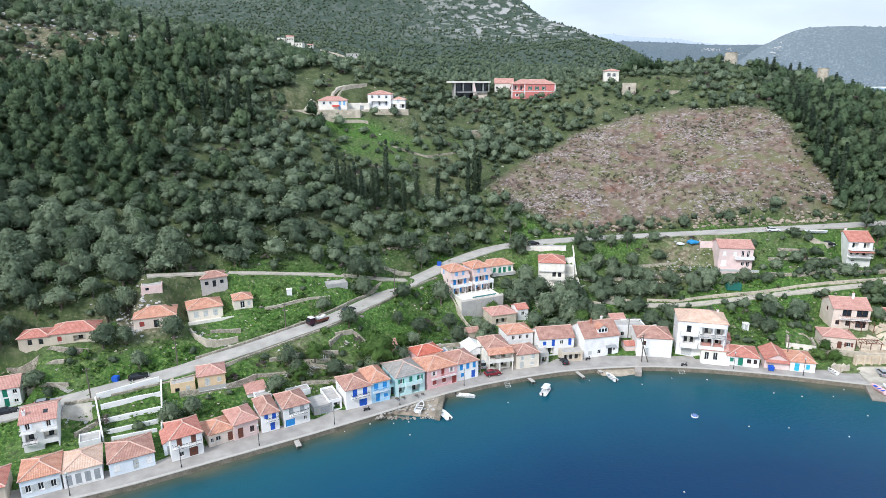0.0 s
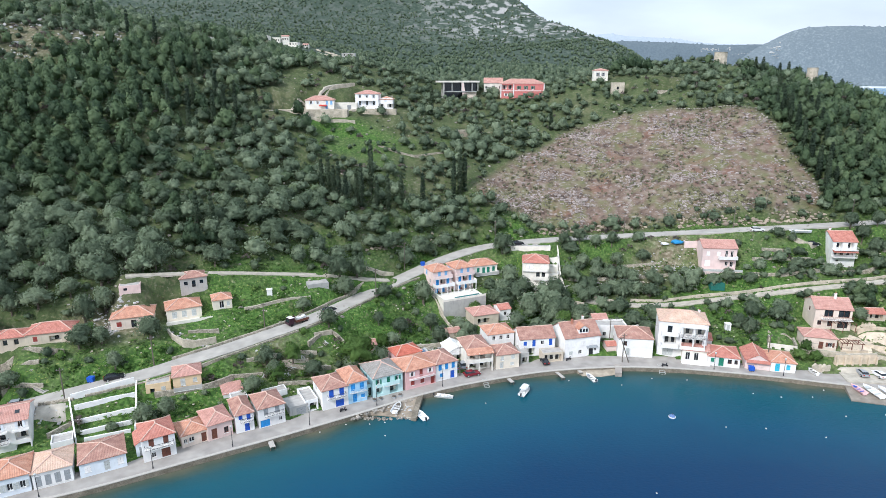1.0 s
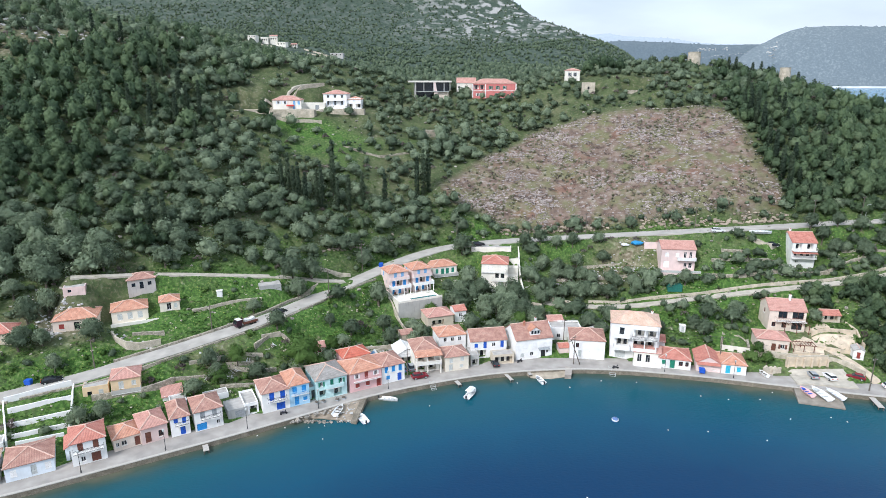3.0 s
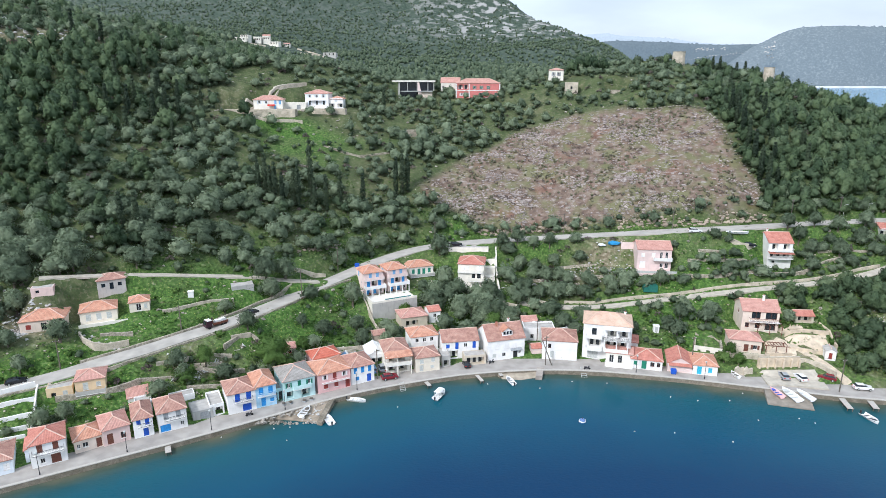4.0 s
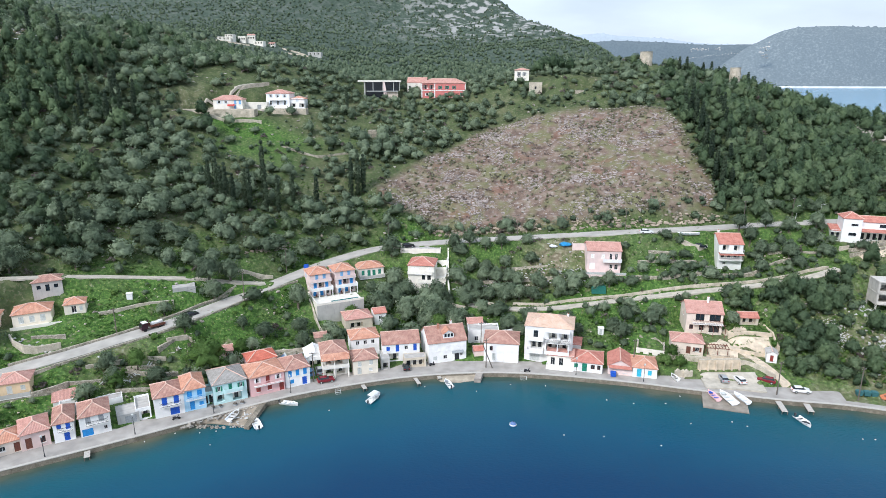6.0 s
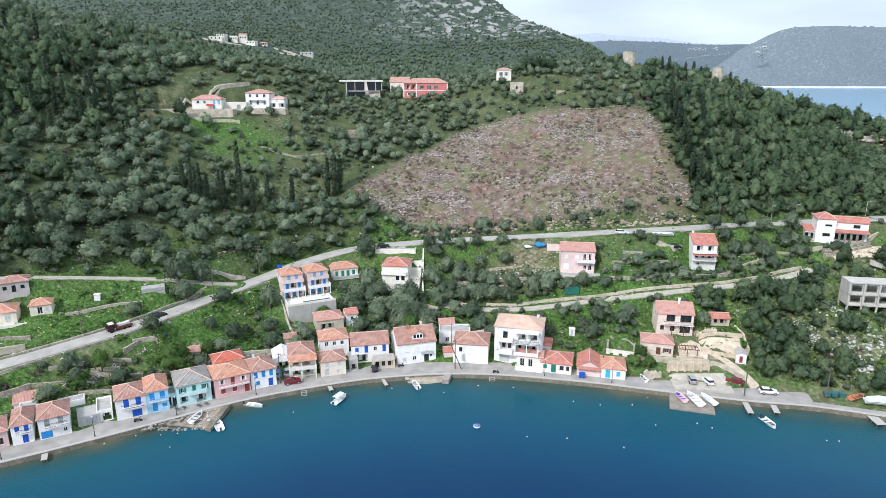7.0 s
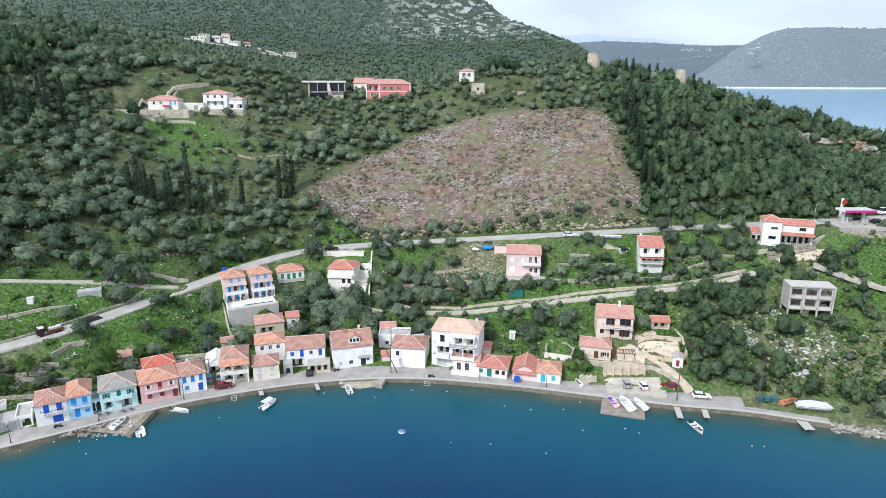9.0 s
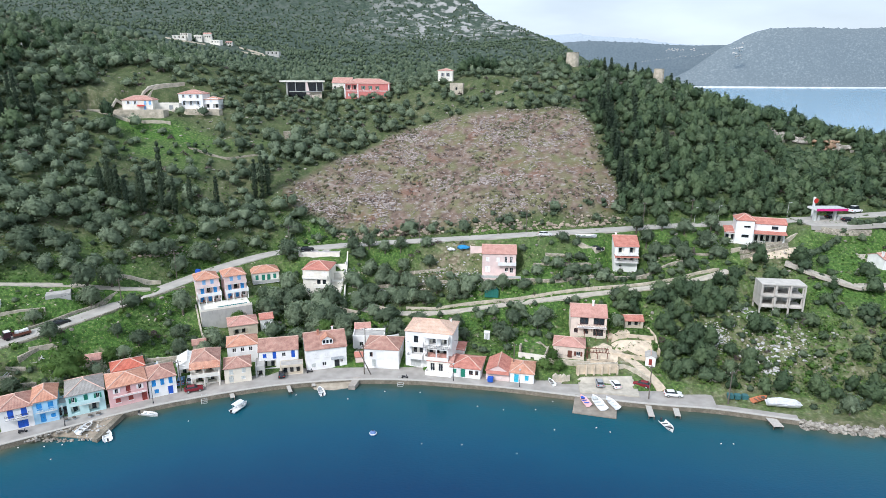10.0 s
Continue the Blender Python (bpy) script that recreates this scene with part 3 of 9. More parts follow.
    mt = mix_node(n, l, ramp_node(n, l, mb.outputs["Fac"], ((.4, (.0, .0, .0)), (.62, (.6, .6, .6)))), mt, (.052, .075, .057))
    lime = ramp_node(n, l, ml.outputs["Fac"], ((.5, (0, 0, 0)), (.6, (.85, .85, .85))))
    crag_k = n.new("ShaderNodeMath")
    crag_k.operation = "MULTIPLY"
    l.new(attr("crag"), crag_k.inputs[0])
    l.new(lime, crag_k.inputs[1])
    mt = mix_node(n, l, crag_k.outputs[0], mt, (.4, .39, .375))
    base = mix_node(n, l, attr("mount"), base, mt)
    l.new(base, b.inputs["Base Color"])
    bump_node(n, l, b, fine.outputs["Fac"], .8, .4)
    me.materials.append(m)
    return tagged(new("ground", me), "grassy rocky hillside rising from a bay to a limestone mountain", "ground", kind="structure")



def build_sea():
    xs, ys_ = spaced(-120, 240, 2.5, (-4500, 4500), 1.2), spaced(20, 152, 2.5, (-2500, 4900), 1.2)
    x, y = np.meshgrid(xs, ys_, indexing="ij")
    nx, ny = x.shape
    idx = np.arange(nx * ny).reshape(nx, ny)
    quads = np.stack([idx[:-1, :-1], idx[1:, :-1], idx[1:, 1:], idx[:-1, 1:]], -1).reshape(-1, 4)
    me = bpy.data.meshes.new("sea")
    me.from_pydata(np.stack([x, y, np.zeros_like(x)], -1).reshape(-1, 3).tolist(), [], quads.tolist())
    shallow = np.where(y < 400, np.clip(1 - (shore(x) - y) / 62, 0, 1), 0)
    # rises to 1 on the far water, which takes a painted sky reflection
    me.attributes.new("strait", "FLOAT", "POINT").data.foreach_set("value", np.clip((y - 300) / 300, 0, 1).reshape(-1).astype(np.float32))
    me.attributes.new("shallow", "FLOAT", "POINT").data.foreach_set("value", shallow.reshape(-1).astype(np.float32))
    m, n, l, b = material("sea_water", .12, 0, .22)
    b.inputs["IOR"].default_value = 1.33
    a = n.new("ShaderNodeAttribute")
    a.attribute_name = "shallow"
    patch = noise_node(n, l, .07, 4)
    add = n.new("ShaderNodeMath")
    add.operation = "MULTIPLY_ADD"
    add.inputs[1].default_value, add.inputs[2].default_value = .16, -.08
    l.new(patch.outputs["Fac"], add.inputs[0])
    s = n.new("ShaderNodeMath")
    s.operation, s.use_clamp = "ADD", False
    near = n.new("ShaderNodeMath")
    near.operation = "MULTIPLY"
    near.inputs[1].default_value = .98
    l.new(a.outputs["Fac"], near.inputs[0])
    l.new(near.outputs[0], s.inputs[0])
    l.new(add.outputs[0], s.inputs[1])
    near_sea = ramp_node(n, l, s.outputs[0], ((.0, (.002, .027, .085)), (.35, (.0025, .036, .092)), (.6, (.003, .061, .115)), (.84, (.007, .078, .108)), (.91, (.018, .074, .086)), (.955, (.048, .08, .066)), (1, (.13, .122, .085))))
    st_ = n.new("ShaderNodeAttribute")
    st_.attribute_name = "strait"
    # the sky's pale reflection on the strait is painted into the base colour
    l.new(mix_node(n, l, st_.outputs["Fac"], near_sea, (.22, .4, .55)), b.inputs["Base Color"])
    w1, w2 = noise_node(n, l, 1.1, 4, stretch=(1, 1.8, 1)), noise_node(n, l, .18, 3)
    wv = n.new("ShaderNodeMath")
    wv.operation = "MULTIPLY_ADD"
    wv.inputs[1].default_value = .5
    l.new(w2.outputs["Fac"], wv.inputs[0])
    l.new(w1.outputs["Fac"], wv.inputs[2])
    bump_node(n, l, b, wv.outputs[0], .5, .12)
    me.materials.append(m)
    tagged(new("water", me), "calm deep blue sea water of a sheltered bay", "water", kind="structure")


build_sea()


def far_hill(name, label, xs, zs, y0, depth, base, haze_glow, seed):
    """A distant hill across the water: a ridge with a long front slope."""
    x = np.linspace(xs[0], xs[-1], 160)
    t = np.linspace(0, 1, 14)
    gx, gt = np.meshgrid(x, t, indexing="ij")
    rng = np.random.default_rng(seed)
    top = np.interp(gx, xs, zs)
    z = -6 + (top + 6) * np.sin(np.clip(gt, 0, 1) * math.pi / 2) ** 1.15 + rng.normal(0, 5, gx.shape) * np.clip(gt * 3, 0, 1) * (gt < .95)
    y = y0 + depth * gt + 40 * np.sin(gx * .004)
    nx, ny = gx.shape
    idx = np.arange(nx * ny).reshape(nx, ny)
    quads = np.stack([idx[:-1, :-1], idx[1:, :-1], idx[1:, 1:], idx[:-1, 1:]], -1).reshape(-1, 4)
    me = bpy.data.meshes.new(name)
    me.from_pydata(np.stack([gx, y, z], -1).reshape(-1, 3).tolist(), [], quads.tolist())
    me.polygons.foreach_set("use_smooth", np.ones(len(quads), bool))
    m, n, l, b = material(name, 1, 0, 0)
    big, fine = noise_node(n, l, .004, 6), noise_node(n, l, .1, 6, stretch=(.7, 1, .9))
    c = ramp_node(n, l, fine.outputs["Fac"], ((.38, shade(base, .75)), (.54, base), (.68, tuple(v + (.08 if seed == 1 else .02) for v in base))))
    c = mix_node(n, l, ramp_node(n, l, big.outputs["Fac"], ((.4, (0, 0, 0)), (.7, (.5, .5, .5)))), c, shade(base, .8))
    l.new(c, b.inputs["Base Color"])
    # air haze put in as an even bluish emission over the whole hill
    b.inputs["Emission Color"].default_value = (*haze_glow, 1)
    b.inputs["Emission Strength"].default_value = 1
    me.materials.append(m)
    return tagged(new(name, me), label, "hill", kind="structure")


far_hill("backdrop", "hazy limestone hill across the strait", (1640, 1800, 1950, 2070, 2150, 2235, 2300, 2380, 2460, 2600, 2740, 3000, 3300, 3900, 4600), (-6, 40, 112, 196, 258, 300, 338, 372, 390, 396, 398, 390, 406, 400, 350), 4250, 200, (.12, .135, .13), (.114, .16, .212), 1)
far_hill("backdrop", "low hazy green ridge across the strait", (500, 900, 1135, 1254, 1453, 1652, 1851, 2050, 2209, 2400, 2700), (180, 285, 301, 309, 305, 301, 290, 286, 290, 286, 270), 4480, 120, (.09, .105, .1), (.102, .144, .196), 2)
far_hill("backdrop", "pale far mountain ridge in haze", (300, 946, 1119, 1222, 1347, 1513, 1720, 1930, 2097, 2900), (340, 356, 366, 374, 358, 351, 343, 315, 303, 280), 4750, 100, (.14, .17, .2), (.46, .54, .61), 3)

solid("far_shore", ribbon([(x, 4236 + 40 * math.sin(x * .004), 0) for x in range(1900, 4600, 60)], -8, 8, 9, 12), plain("far_pale_shore", (.75, .74, .72), 1, vary=.2, scale=.02), "thin pale rocky shoreline across the strait", "shore", "structure")
# ---- quay, roads, ways ----
QUAY = ease_way([(x, y, 0) for x, y in zip(SHORE_X[1:18], SHORE_Y[1:18])] + [(149, 124.6, 0)], 2)
solid("quay_wall", ribbon(QUAY, -.25, .5, 1.05, 2.2), QUAYSTONE, "weathered stone quay wall along the waterfront", "quay", "structure")
solid("quay_kerb", ribbon(QUAY, -.3, .35, 1.18, .14), KERB, "pale concrete kerb along the quay edge", "kerb", "structure")
solid("pavement", ribbon([p for p in QUAY if p[0] > 131], .11, 2.2, 1.06, .9), PAVING, "narrow concrete quay walk at the end of the road", "quay", "structure")
solid("pavement", ribbon([p for p in QUAY if p[0] < 134.5], .11, 6.6, 1.08, .9), PAVING, "grey concrete waterfront road beside the houses", "road", "structure")
solid("forecourt", ribbon([p for p in QUAY if 8 < p[0] < 93], 6.5, 15, 1.07, .9), PAVING, "pale paved forecourts between the waterfront houses", "forecourt", "structure")
road_way = ease_way(ROAD, 2)
solid("road", ribbon(road_way, -2.7, 2.7, .1, .5), TARMAC, "sun-bleached grey asphalt road climbing the slope", "road", "structure")
solid("lane", ribbon(ease_way(LANE), -1.5, 1.6, .12, .5), DIRT, "narrow pale concrete lane between the terraces", "lane", "structure")
solid("track", ribbon(ease_way(TRACK), -1.3, 1.3, .1, .5), DIRT, "pale dirt track through the olive grove", "track", "structure")


# ---- houses ----
def roof_mesh(kind, w, d, h, rh, over, mat, name="roof"):
    """A tiled roof over a body w wide and d deep whose eaves lie at h, with tile rolls laid down each slope."""
    x0, x1, y0, y1 = -w / 2 - over, w / 2 + over, -over, d + over
    e = h - over * rh / (min(w, d) / 2) * .6
    t = .14
    top = h + rh
    faces = []
    if kind == "hip":
        if w >= d:
            k = (d / 2 + over)
            a, b = (x0 + k, (y0 + y1) / 2, top), (x1 - k, (y0 + y1) / 2, top)
            if w - d < .3:
                a = b = ((x0 + x1) / 2, (y0 + y1) / 2, top)
            faces = [[(x0, y0, e), (x1, y0, e), b, a], [(x1, y0, e), (x1, y1, e), b], [(x1, y1, e), (x0, y1, e), a, b], [(x0, y1, e), (x0, y0, e), a]]
        else:
            k = (w / 2 + over)
            a, b = ((x0 + x1) / 2, y0 + k, top), ((x0 + x1) / 2, y1 - k, top)
            faces = [[(x0, y0, e), (x1, y0, e), a], [(x1, y0, e), (x1, y1, e), b, a], [(x1, y1, e), (x0, y1, e), b], [(x0, y1, e), (x0, y0, e), a, b]]
    elif kind == "gable":
        ym = (y0 + y1) / 2
        faces = [[(x0, y0, e), (x1, y0, e), (x1, ym, top), (x0, ym, top)], [(x1, y1, e), (x0, y1, e), (x0, ym, top), (x1, ym, top)]]
    elif kind == "gable_y":
        xm = 0
        faces = [[(x1, y0, e), (x1, y1, e), (xm, y1, top), (xm, y0, top)], [(x0, y1, e), (x0, y0, e), (xm, y0, top), (xm, y1, top)]]
    elif kind == "shed":
        faces = [[(x0, y0, e), (x1, y0, e), (x1, y1, top), (x0, y1, top)]]
    vs, fs, uvs = [], [], []
    for f in faces:
        q = [Vector(p) for p in f]
        q = [p for i, p in enumerate(q) if (p - q[i - 1]).length > 1e-4]
        nrm = (q[1] - q[0]).cross(q[-1] - q[0]).normalized()
        along_, down = (q[1] - q[0]).normalized(), nrm.cross((q[1] - q[0]).normalized())
        k = len(vs)
        for p in q:
            vs.append(tuple(p))
            uvs.append(((p - q[0]).dot(along_), (p - q[0]).dot(down), 0))
        for p in q:
            vs.append((p.x, p.y, p.z - t))
            uvs.append((0, 0, 0))
        m_ = len(q)
        fs.append(tuple(range(k, k + m_)))
        fs.append(tuple(range(k + m_, k + 2 * m_))[::-1])
        for i in range(m_):
            fs.append((k + i, k + m_ + i, k + m_ + (i + 1) % m_, k + (i + 1) % m_))
    me = bpy.data.meshes.new(name)
    me.from_pydata(vs, [], fs)
    me.attributes.new("slope_uv", "FLOAT_VECTOR", "POINT").data.foreach_set("vector", np.array(uvs, np.float32).reshape(-1))
    me.materials.append(mat)
    caps = Shape()
    seen = {}
    for f in faces:
        for i, p in enumerate(f):
            q = f[(i + 1) % len(f)]
            if p == q:
                continue
            key = tuple(sorted((p, q)))
            seen[key] = seen.get(key, 0) + 1
    for (p, q), c in seen.items():
        if c > 1:
            caps.tube((p[0], p[1], p[2] + .01), (q[0], q[1], q[2] + .01), .13, n=6)
    return me, caps


def face_matrix(face, w, d):
    """From a face's own axes (u to its right, v up, depth inwards) to the house's."""
    if face == "F":
        return Matrix.Translation((0, 0, 0))
    if face == "B":
        return Matrix.Translation((0, d, 0)) @ Matrix.Rotation(math.pi, 4, "Z")
    if face == "R":
        return Matrix.Translation((w / 2, d / 2, 0)) @ Matrix.Rotation(math.pi / 2, 4, "Z")
    return Matrix.Translation((-w / 2, d / 2, 0)) @ Matrix.Rotation(-math.pi / 2, 4, "Z")


def holed_wall(s, m, half, z0, z1, holes, reveal=.22):
    """A wall face in u from -half to half and z0 to z1 with openings (u, v, w, h) and their reveals."""
    us = sorted({-half, half, *[a for u, v, w, h, *k in holes for a in (u - w / 2, u + w / 2)]})
    vs = sorted({z0, z1, *[a for u, v, w, h, *k in holes for a in (v, v + h)]})

    def quad(*p):
        s.add([tuple(m @ Vector(q)) for q in p], [(0, 1, 2, 3)])
    for a, b in zip(us, us[1:]):
        for c, e in zip(vs, vs[1:]):
            uu, vv = (a + b) / 2, (c + e) / 2
            if not any(abs(uu - u) < w / 2 and v < vv < v + h for u, v, w, h, *k in holes):
                quad((a, 0, c), (b, 0, c), (b, 0, e), (a, 0, e))
    for u, v, w, h, *deep in holes:
        a, b, c, e, r = u - w / 2, u + w / 2, v, v + h, deep[0] if deep else reveal
        quad((a, 0, c), (a, r, c), (a, r, e), (a, 0, e))
        quad((b, r, c), (b, 0, c), (b, 0, e), (b, r, e))
        quad((a, 0, c), (b, 0, c), (b, r, c), (a, r, c))
        quad((a, 0, e), (a, r, e), (b, r, e), (b, 0, e))


def body_shape(w, d, h, holes, z0=-2.5, gable=None, rh=0):
    s = Shape()
    for f in "FBLR":
        holed_wall(s, face_matrix(f, w, d), (w if f in "FB" else d) / 2, z0, h, holes.get(f, ()))
    s.add([(-w / 2, 0, h), (w / 2, 0, h), (w / 2, d, h), (-w / 2, d, h)], [(0, 1, 2, 3)])
    k = rh * .96
    if gable == "gable":
        for x in (-w / 2, w / 2):
            s.add([(x, 0, h), (x, d, h), (x, d / 2, h + k)], [(0, 1, 2)])
    elif gable == "gable_y":
        for y in (0, d):
            s.add([(-w / 2, y, h), (w / 2, y, h), (0, y, h + k)], [(0, 1, 2)])
    elif gable == "shed":
        for x in (-w / 2, w / 2):
            s.add([(x, 0, h), (x, d, h), (x, d, h + k)], [(0, 1, 2)])
        s.add([(-w / 2, d, h), (w / 2, d, h), (w / 2, d, h + k), (-w / 2, d, h + k)], [(0, 1, 2, 3)])
    return s


def moved(shape, m):
    shape.v = [tuple(m @ Vector(p)) for p in shape.v]
    return shape


def louvred(u0, u1, y, v0, v1, t=.05):
    """A shutter leaf with a louvred face."""
    n = max(3, int((v1 - v0) / .28))
    zig = [(y, v0), (y, v1)]
    for i in range(n, 0, -1):
        c = v0 + i * (v1 - v0) / n
        zig += [(y - t, c - .005), (y - t - .035, c - .8 * (v1 - v0) / n)]
    zig.append((y - t, v0))
    k = len(zig)
    s = Shape()
    return s.add([(u0, a, b) for a, b in zig] + [(u1, a, b) for a, b in zig], [tuple(range(k)), tuple(range(k, 2 * k))[::-1]] + [(i, k + i, k + (i + 1) % k, (i + 1) % k) for i in range(k)])


def opening(house_ob, m, kind, u, v, w, h, mat, trim=True):
    if kind in ("sh", "op", "gl"):
        win = part("window", moved(Shape().box(u - w / 2 - .08, u + w / 2 + .08, -.1, -.01, v - .1, v) if trim else Shape().box(u - w / 2, u + w / 2, -.04, -.005, v - .06, v), m), TRIM, house_ob)
        f = Shape()
        for a, b, c, e in ((u - w / 2, u - w / 2 + .07, v, v + h), (u + w / 2 - .07, u + w / 2, v, v + h), (u - w / 2 + .07, u + w / 2 - .07, v, v + .07),
                           (u - w / 2 + .07, u + w / 2 - .07, v + h - .07, v + h), (u - .03, u + .03, v + .07, v + h - .07)):
            f.box(a, b, .12, .17, c, e)
        if kind != "sh":
            part("window_frame", moved(f, m), TRIM if kind == "op" or mat is None else mat, win)
            part("pane", moved(Shape().box(u - w / 2 + .01, u + w / 2 - .01, .19, .21, v + .01, v + h - .01), m), GLASS, win)
        if kind == "sh":
            for a, b in ((u - w / 2 + .01, u - .01), (u + .01, u + w / 2 - .01)):
                part("shutter", moved(louvred(a, b, .06, v + .02, v + h - .02), m), mat, win)
        if kind == "op":
            for a, b in ((u - w - .02, u - w / 2 - .02), (u + w / 2 + .02, u + w + .02)):
                part("shutter", moved(louvred(a, b, -.02, v, v + h), m), mat, win)
        return win
    if kind == "do":
        leaf = Shape().box(u - w / 2 + .02, u + w / 2 - .02, .08, .15, v, v + h - .02)
        for i in range(2):
            a, b = (u - w / 2 + .08, u - .03) if i == 0 else (u + .03, u + w / 2 - .08)
            leaf.box(a, b, .05, .08, v + .15, v + h * .45).box(a, b, .05, .08, v + h * .52, v + h - .15)
        dr = part("door", moved(leaf, m), mat, house_ob)
        part("handle", moved(Shape().box(u + .02, u + .08, .0, .05, v + 1.0, v + 1.12), m), DARK, dr)
        return dr
    if kind == "dk" and w > 1.3:
        # a loggia: its back wall with glazed doors
        back = part("loggia", moved(Shape().box(u - w / 2 + .01, u + w / 2 - .01, 1.3, 1.4, v + .01, v + h - .01), m), mat or IVORY, house_ob)
        n = max(1, int(w / 1.5))
        for i in range(n):
            c = u + ((i + .5) / n - .5) * w
            part("pane", moved(Shape().box(c - .42, c + .42, 1.24, 1.29, v + .05, v + h - .2), m), GLASS, back)
        return back
    if kind == "dk":
        return part("pane", moved(Shape().box(u - w / 2 + .01, u + w / 2 - .01, .2, .22, v + .01, v + h - .01), m), GLASS, house_ob)


def balcony(house_ob, m, u, v, w, depth, rail=None, solid_front=False):
    b = part("balcony", moved(Shape().box(u - w / 2, u + w / 2, -depth, -.003, v - .16, v), m), TRIM, house_ob)
    if solid_front:
        s = Shape().box(u - w / 2, u + w / 2, -depth, -depth + .12, v, v + .85).box(u - w / 2, u - w / 2 + .12, -depth + .12, -.003, v, v + .85).box(u + w / 2 - .12, u + w / 2, -depth + .12, -.003, v, v + .85)
        part("parapet", moved(s, m), solid_front, b)
    else:
        s = Shape().box(u - w / 2, u + w / 2, -depth, -depth + .06, v + .86, v + .92).box(u - w / 2, u + w / 2, -depth, -depth + .05, v + .1, v + .14)
        s.box(u - w / 2, u - w / 2 + .05, -depth, -.003, v + .86, v + .92).box(u + w / 2 - .05, u + w / 2, -depth, -.003, v + .86, v + .92)
        n = max(4, int(w / .16))
        for i in range(n + 1):
            x = u - w / 2 + .015 + i * (w - .03) / n
            s.box(x - .014, x + .014, -depth + .015, -depth + .04, v, v + .86)
        part("railing", moved(s, m), rail or DARK, b)
    return b


def chimney(house_ob, x, y, z, mat=None, h=.9):
    c = part("chimney", Shape().box(x - .25, x + .25, y - .25, y + .25, z - .7, z + h).box(x - .33, x + .33, y - .33, y + .33, z + h, z + h + .1), mat or WHITE, house_ob)
    part("cowl", Shape().box(x - .12, x + .12, y - .12, y + .12, z + h + .1, z + h + .35), TILE_RED, c)


def house(label, x, y, z, rot, w, d, h, wall, roof, tile, rh, feats=(), over=.24, base=2.5, parapet=.35, name="house", category="house"):
    """A house whose front centre stands at x, y, z, its front turned by rot; feats: (face, kind, u, v, w, h, colour)."""
    ob = thing(name, pose(x, y, z, 0, 0, rot), label, category)
    rh = rh * .86 if roof == "hip" else rh
    if z > 2.6:
        pad(x, y, rot, w, d, z)
    holes = {}
    for f, k, u, v, ww, hh, c in feats:
        if k in ("sh", "op", "gl", "do", "dk"):
            holes.setdefault(f, []).append((u, v, ww, hh, 1.3) if k == "dk" and ww > 1.3 else (u, v, ww, hh))
    part("wall", body_shape(w, d, h, holes, -base, roof if roof in ("gable", "gable_y", "shed") else None, rh), wall, ob)
    if roof == "flat":
        s = Shape().box(-w / 2, w / 2, 0, .18, h + .003, h + parapet).box(-w / 2, w / 2, d - .18, d, h + .003, h + parapet)
        s.box(-w / 2, -w / 2 + .18, .18, d - .18, h + .003, h + parapet).box(w / 2 - .18, w / 2, .18, d - .18, h + .003, h + parapet)
        part("parapet", s, wall, ob)
        part("roof", Shape().box(-w / 2 + .18, w / 2 - .18, .18, d - .18, h + .004, h + .06), FLATROOF, ob)
    elif roof:
        me, caps = roof_mesh(roof, w, d, h, rh, over, tile)
        r = part("roof", me, tile, ob)
        if caps.v:
            part("ridge_cap", caps, RIDGE if tile is not TRIM else TRIM, r)
        part("cornice", Shape().box(-w / 2 - .08, w / 2 + .08, -.08, -.003, h - .22, h - .06), TRIM, ob)
    for f, k, u, v, ww, hh, c in feats:
        m = face_matrix(f, w, d)
        if k == "ba":
            balcony(ob, m, u, v, ww, hh, c)
        elif k == "bw":
            balcony(ob, m, u, v, ww, hh, None, c or wall)
        elif k == "ch":
            chimney(ob, u, v, ww, None)
        elif k == "aw":
            s = Shape().add([(u - ww / 2, -.01, v + .5), (u + ww / 2, -.01, v + .5), (u + ww / 2, -hh, v), (u - ww / 2, -hh, v), (u - ww / 2, -.01, v + .44), (u + ww / 2, -.01, v + .44), (u + ww / 2, -hh, v - .06), (u - ww / 2, -hh, v - .06)],
                            [(0, 1, 2, 3), (7, 6, 5, 4), (0, 4, 5, 1), (1, 5, 6, 2), (2, 6, 7, 3), (3, 7, 4, 0)])
            part("canopy", moved(s, m), c, ob)
        else:
            opening(ob, m, k, u, v, ww, hh, c)
    return ob


def row(face, kind, n, half, v, w, h, c):
    """n alike openings spread over a face."""
    return [(face, kind, (i + .5) * 2 * half / n - half, v, w, h, c) for i in range(n)]


Q = 1.1
# waterfront, from the west end round the bay
house("small stone house with a faded red tiled roof", -79, 91.5, Q, 27, 6.5, 7, 3.6, BEIGE, "hip", TILE_RED, 1.5, row("F", "gl", 2, 2.8, 1, 1, 1.2, None))
house("white waterfront house with an orange hipped roof", -71.6, 95.5, Q, 28, 6.2, 7.2, 3.7, PALEBLUE, "hip", TILE_ORANGE, 1.4, row("F", "op", 3, 2.9, 1.0, .9, 1.4, PALEGREY) + row("L", "gl", 2, 3, 1.0, .9, 1.2, None))
house("white waterfront house with a pale peach hipped roof", -65.7, 98.4, Q, 28, 6.3, 7.2, 3.4, WHITE, "hip", TILE_PEACH, 1.4, row("F", "sh", 4, 3.0, .4, .95, 2.1, GREY))
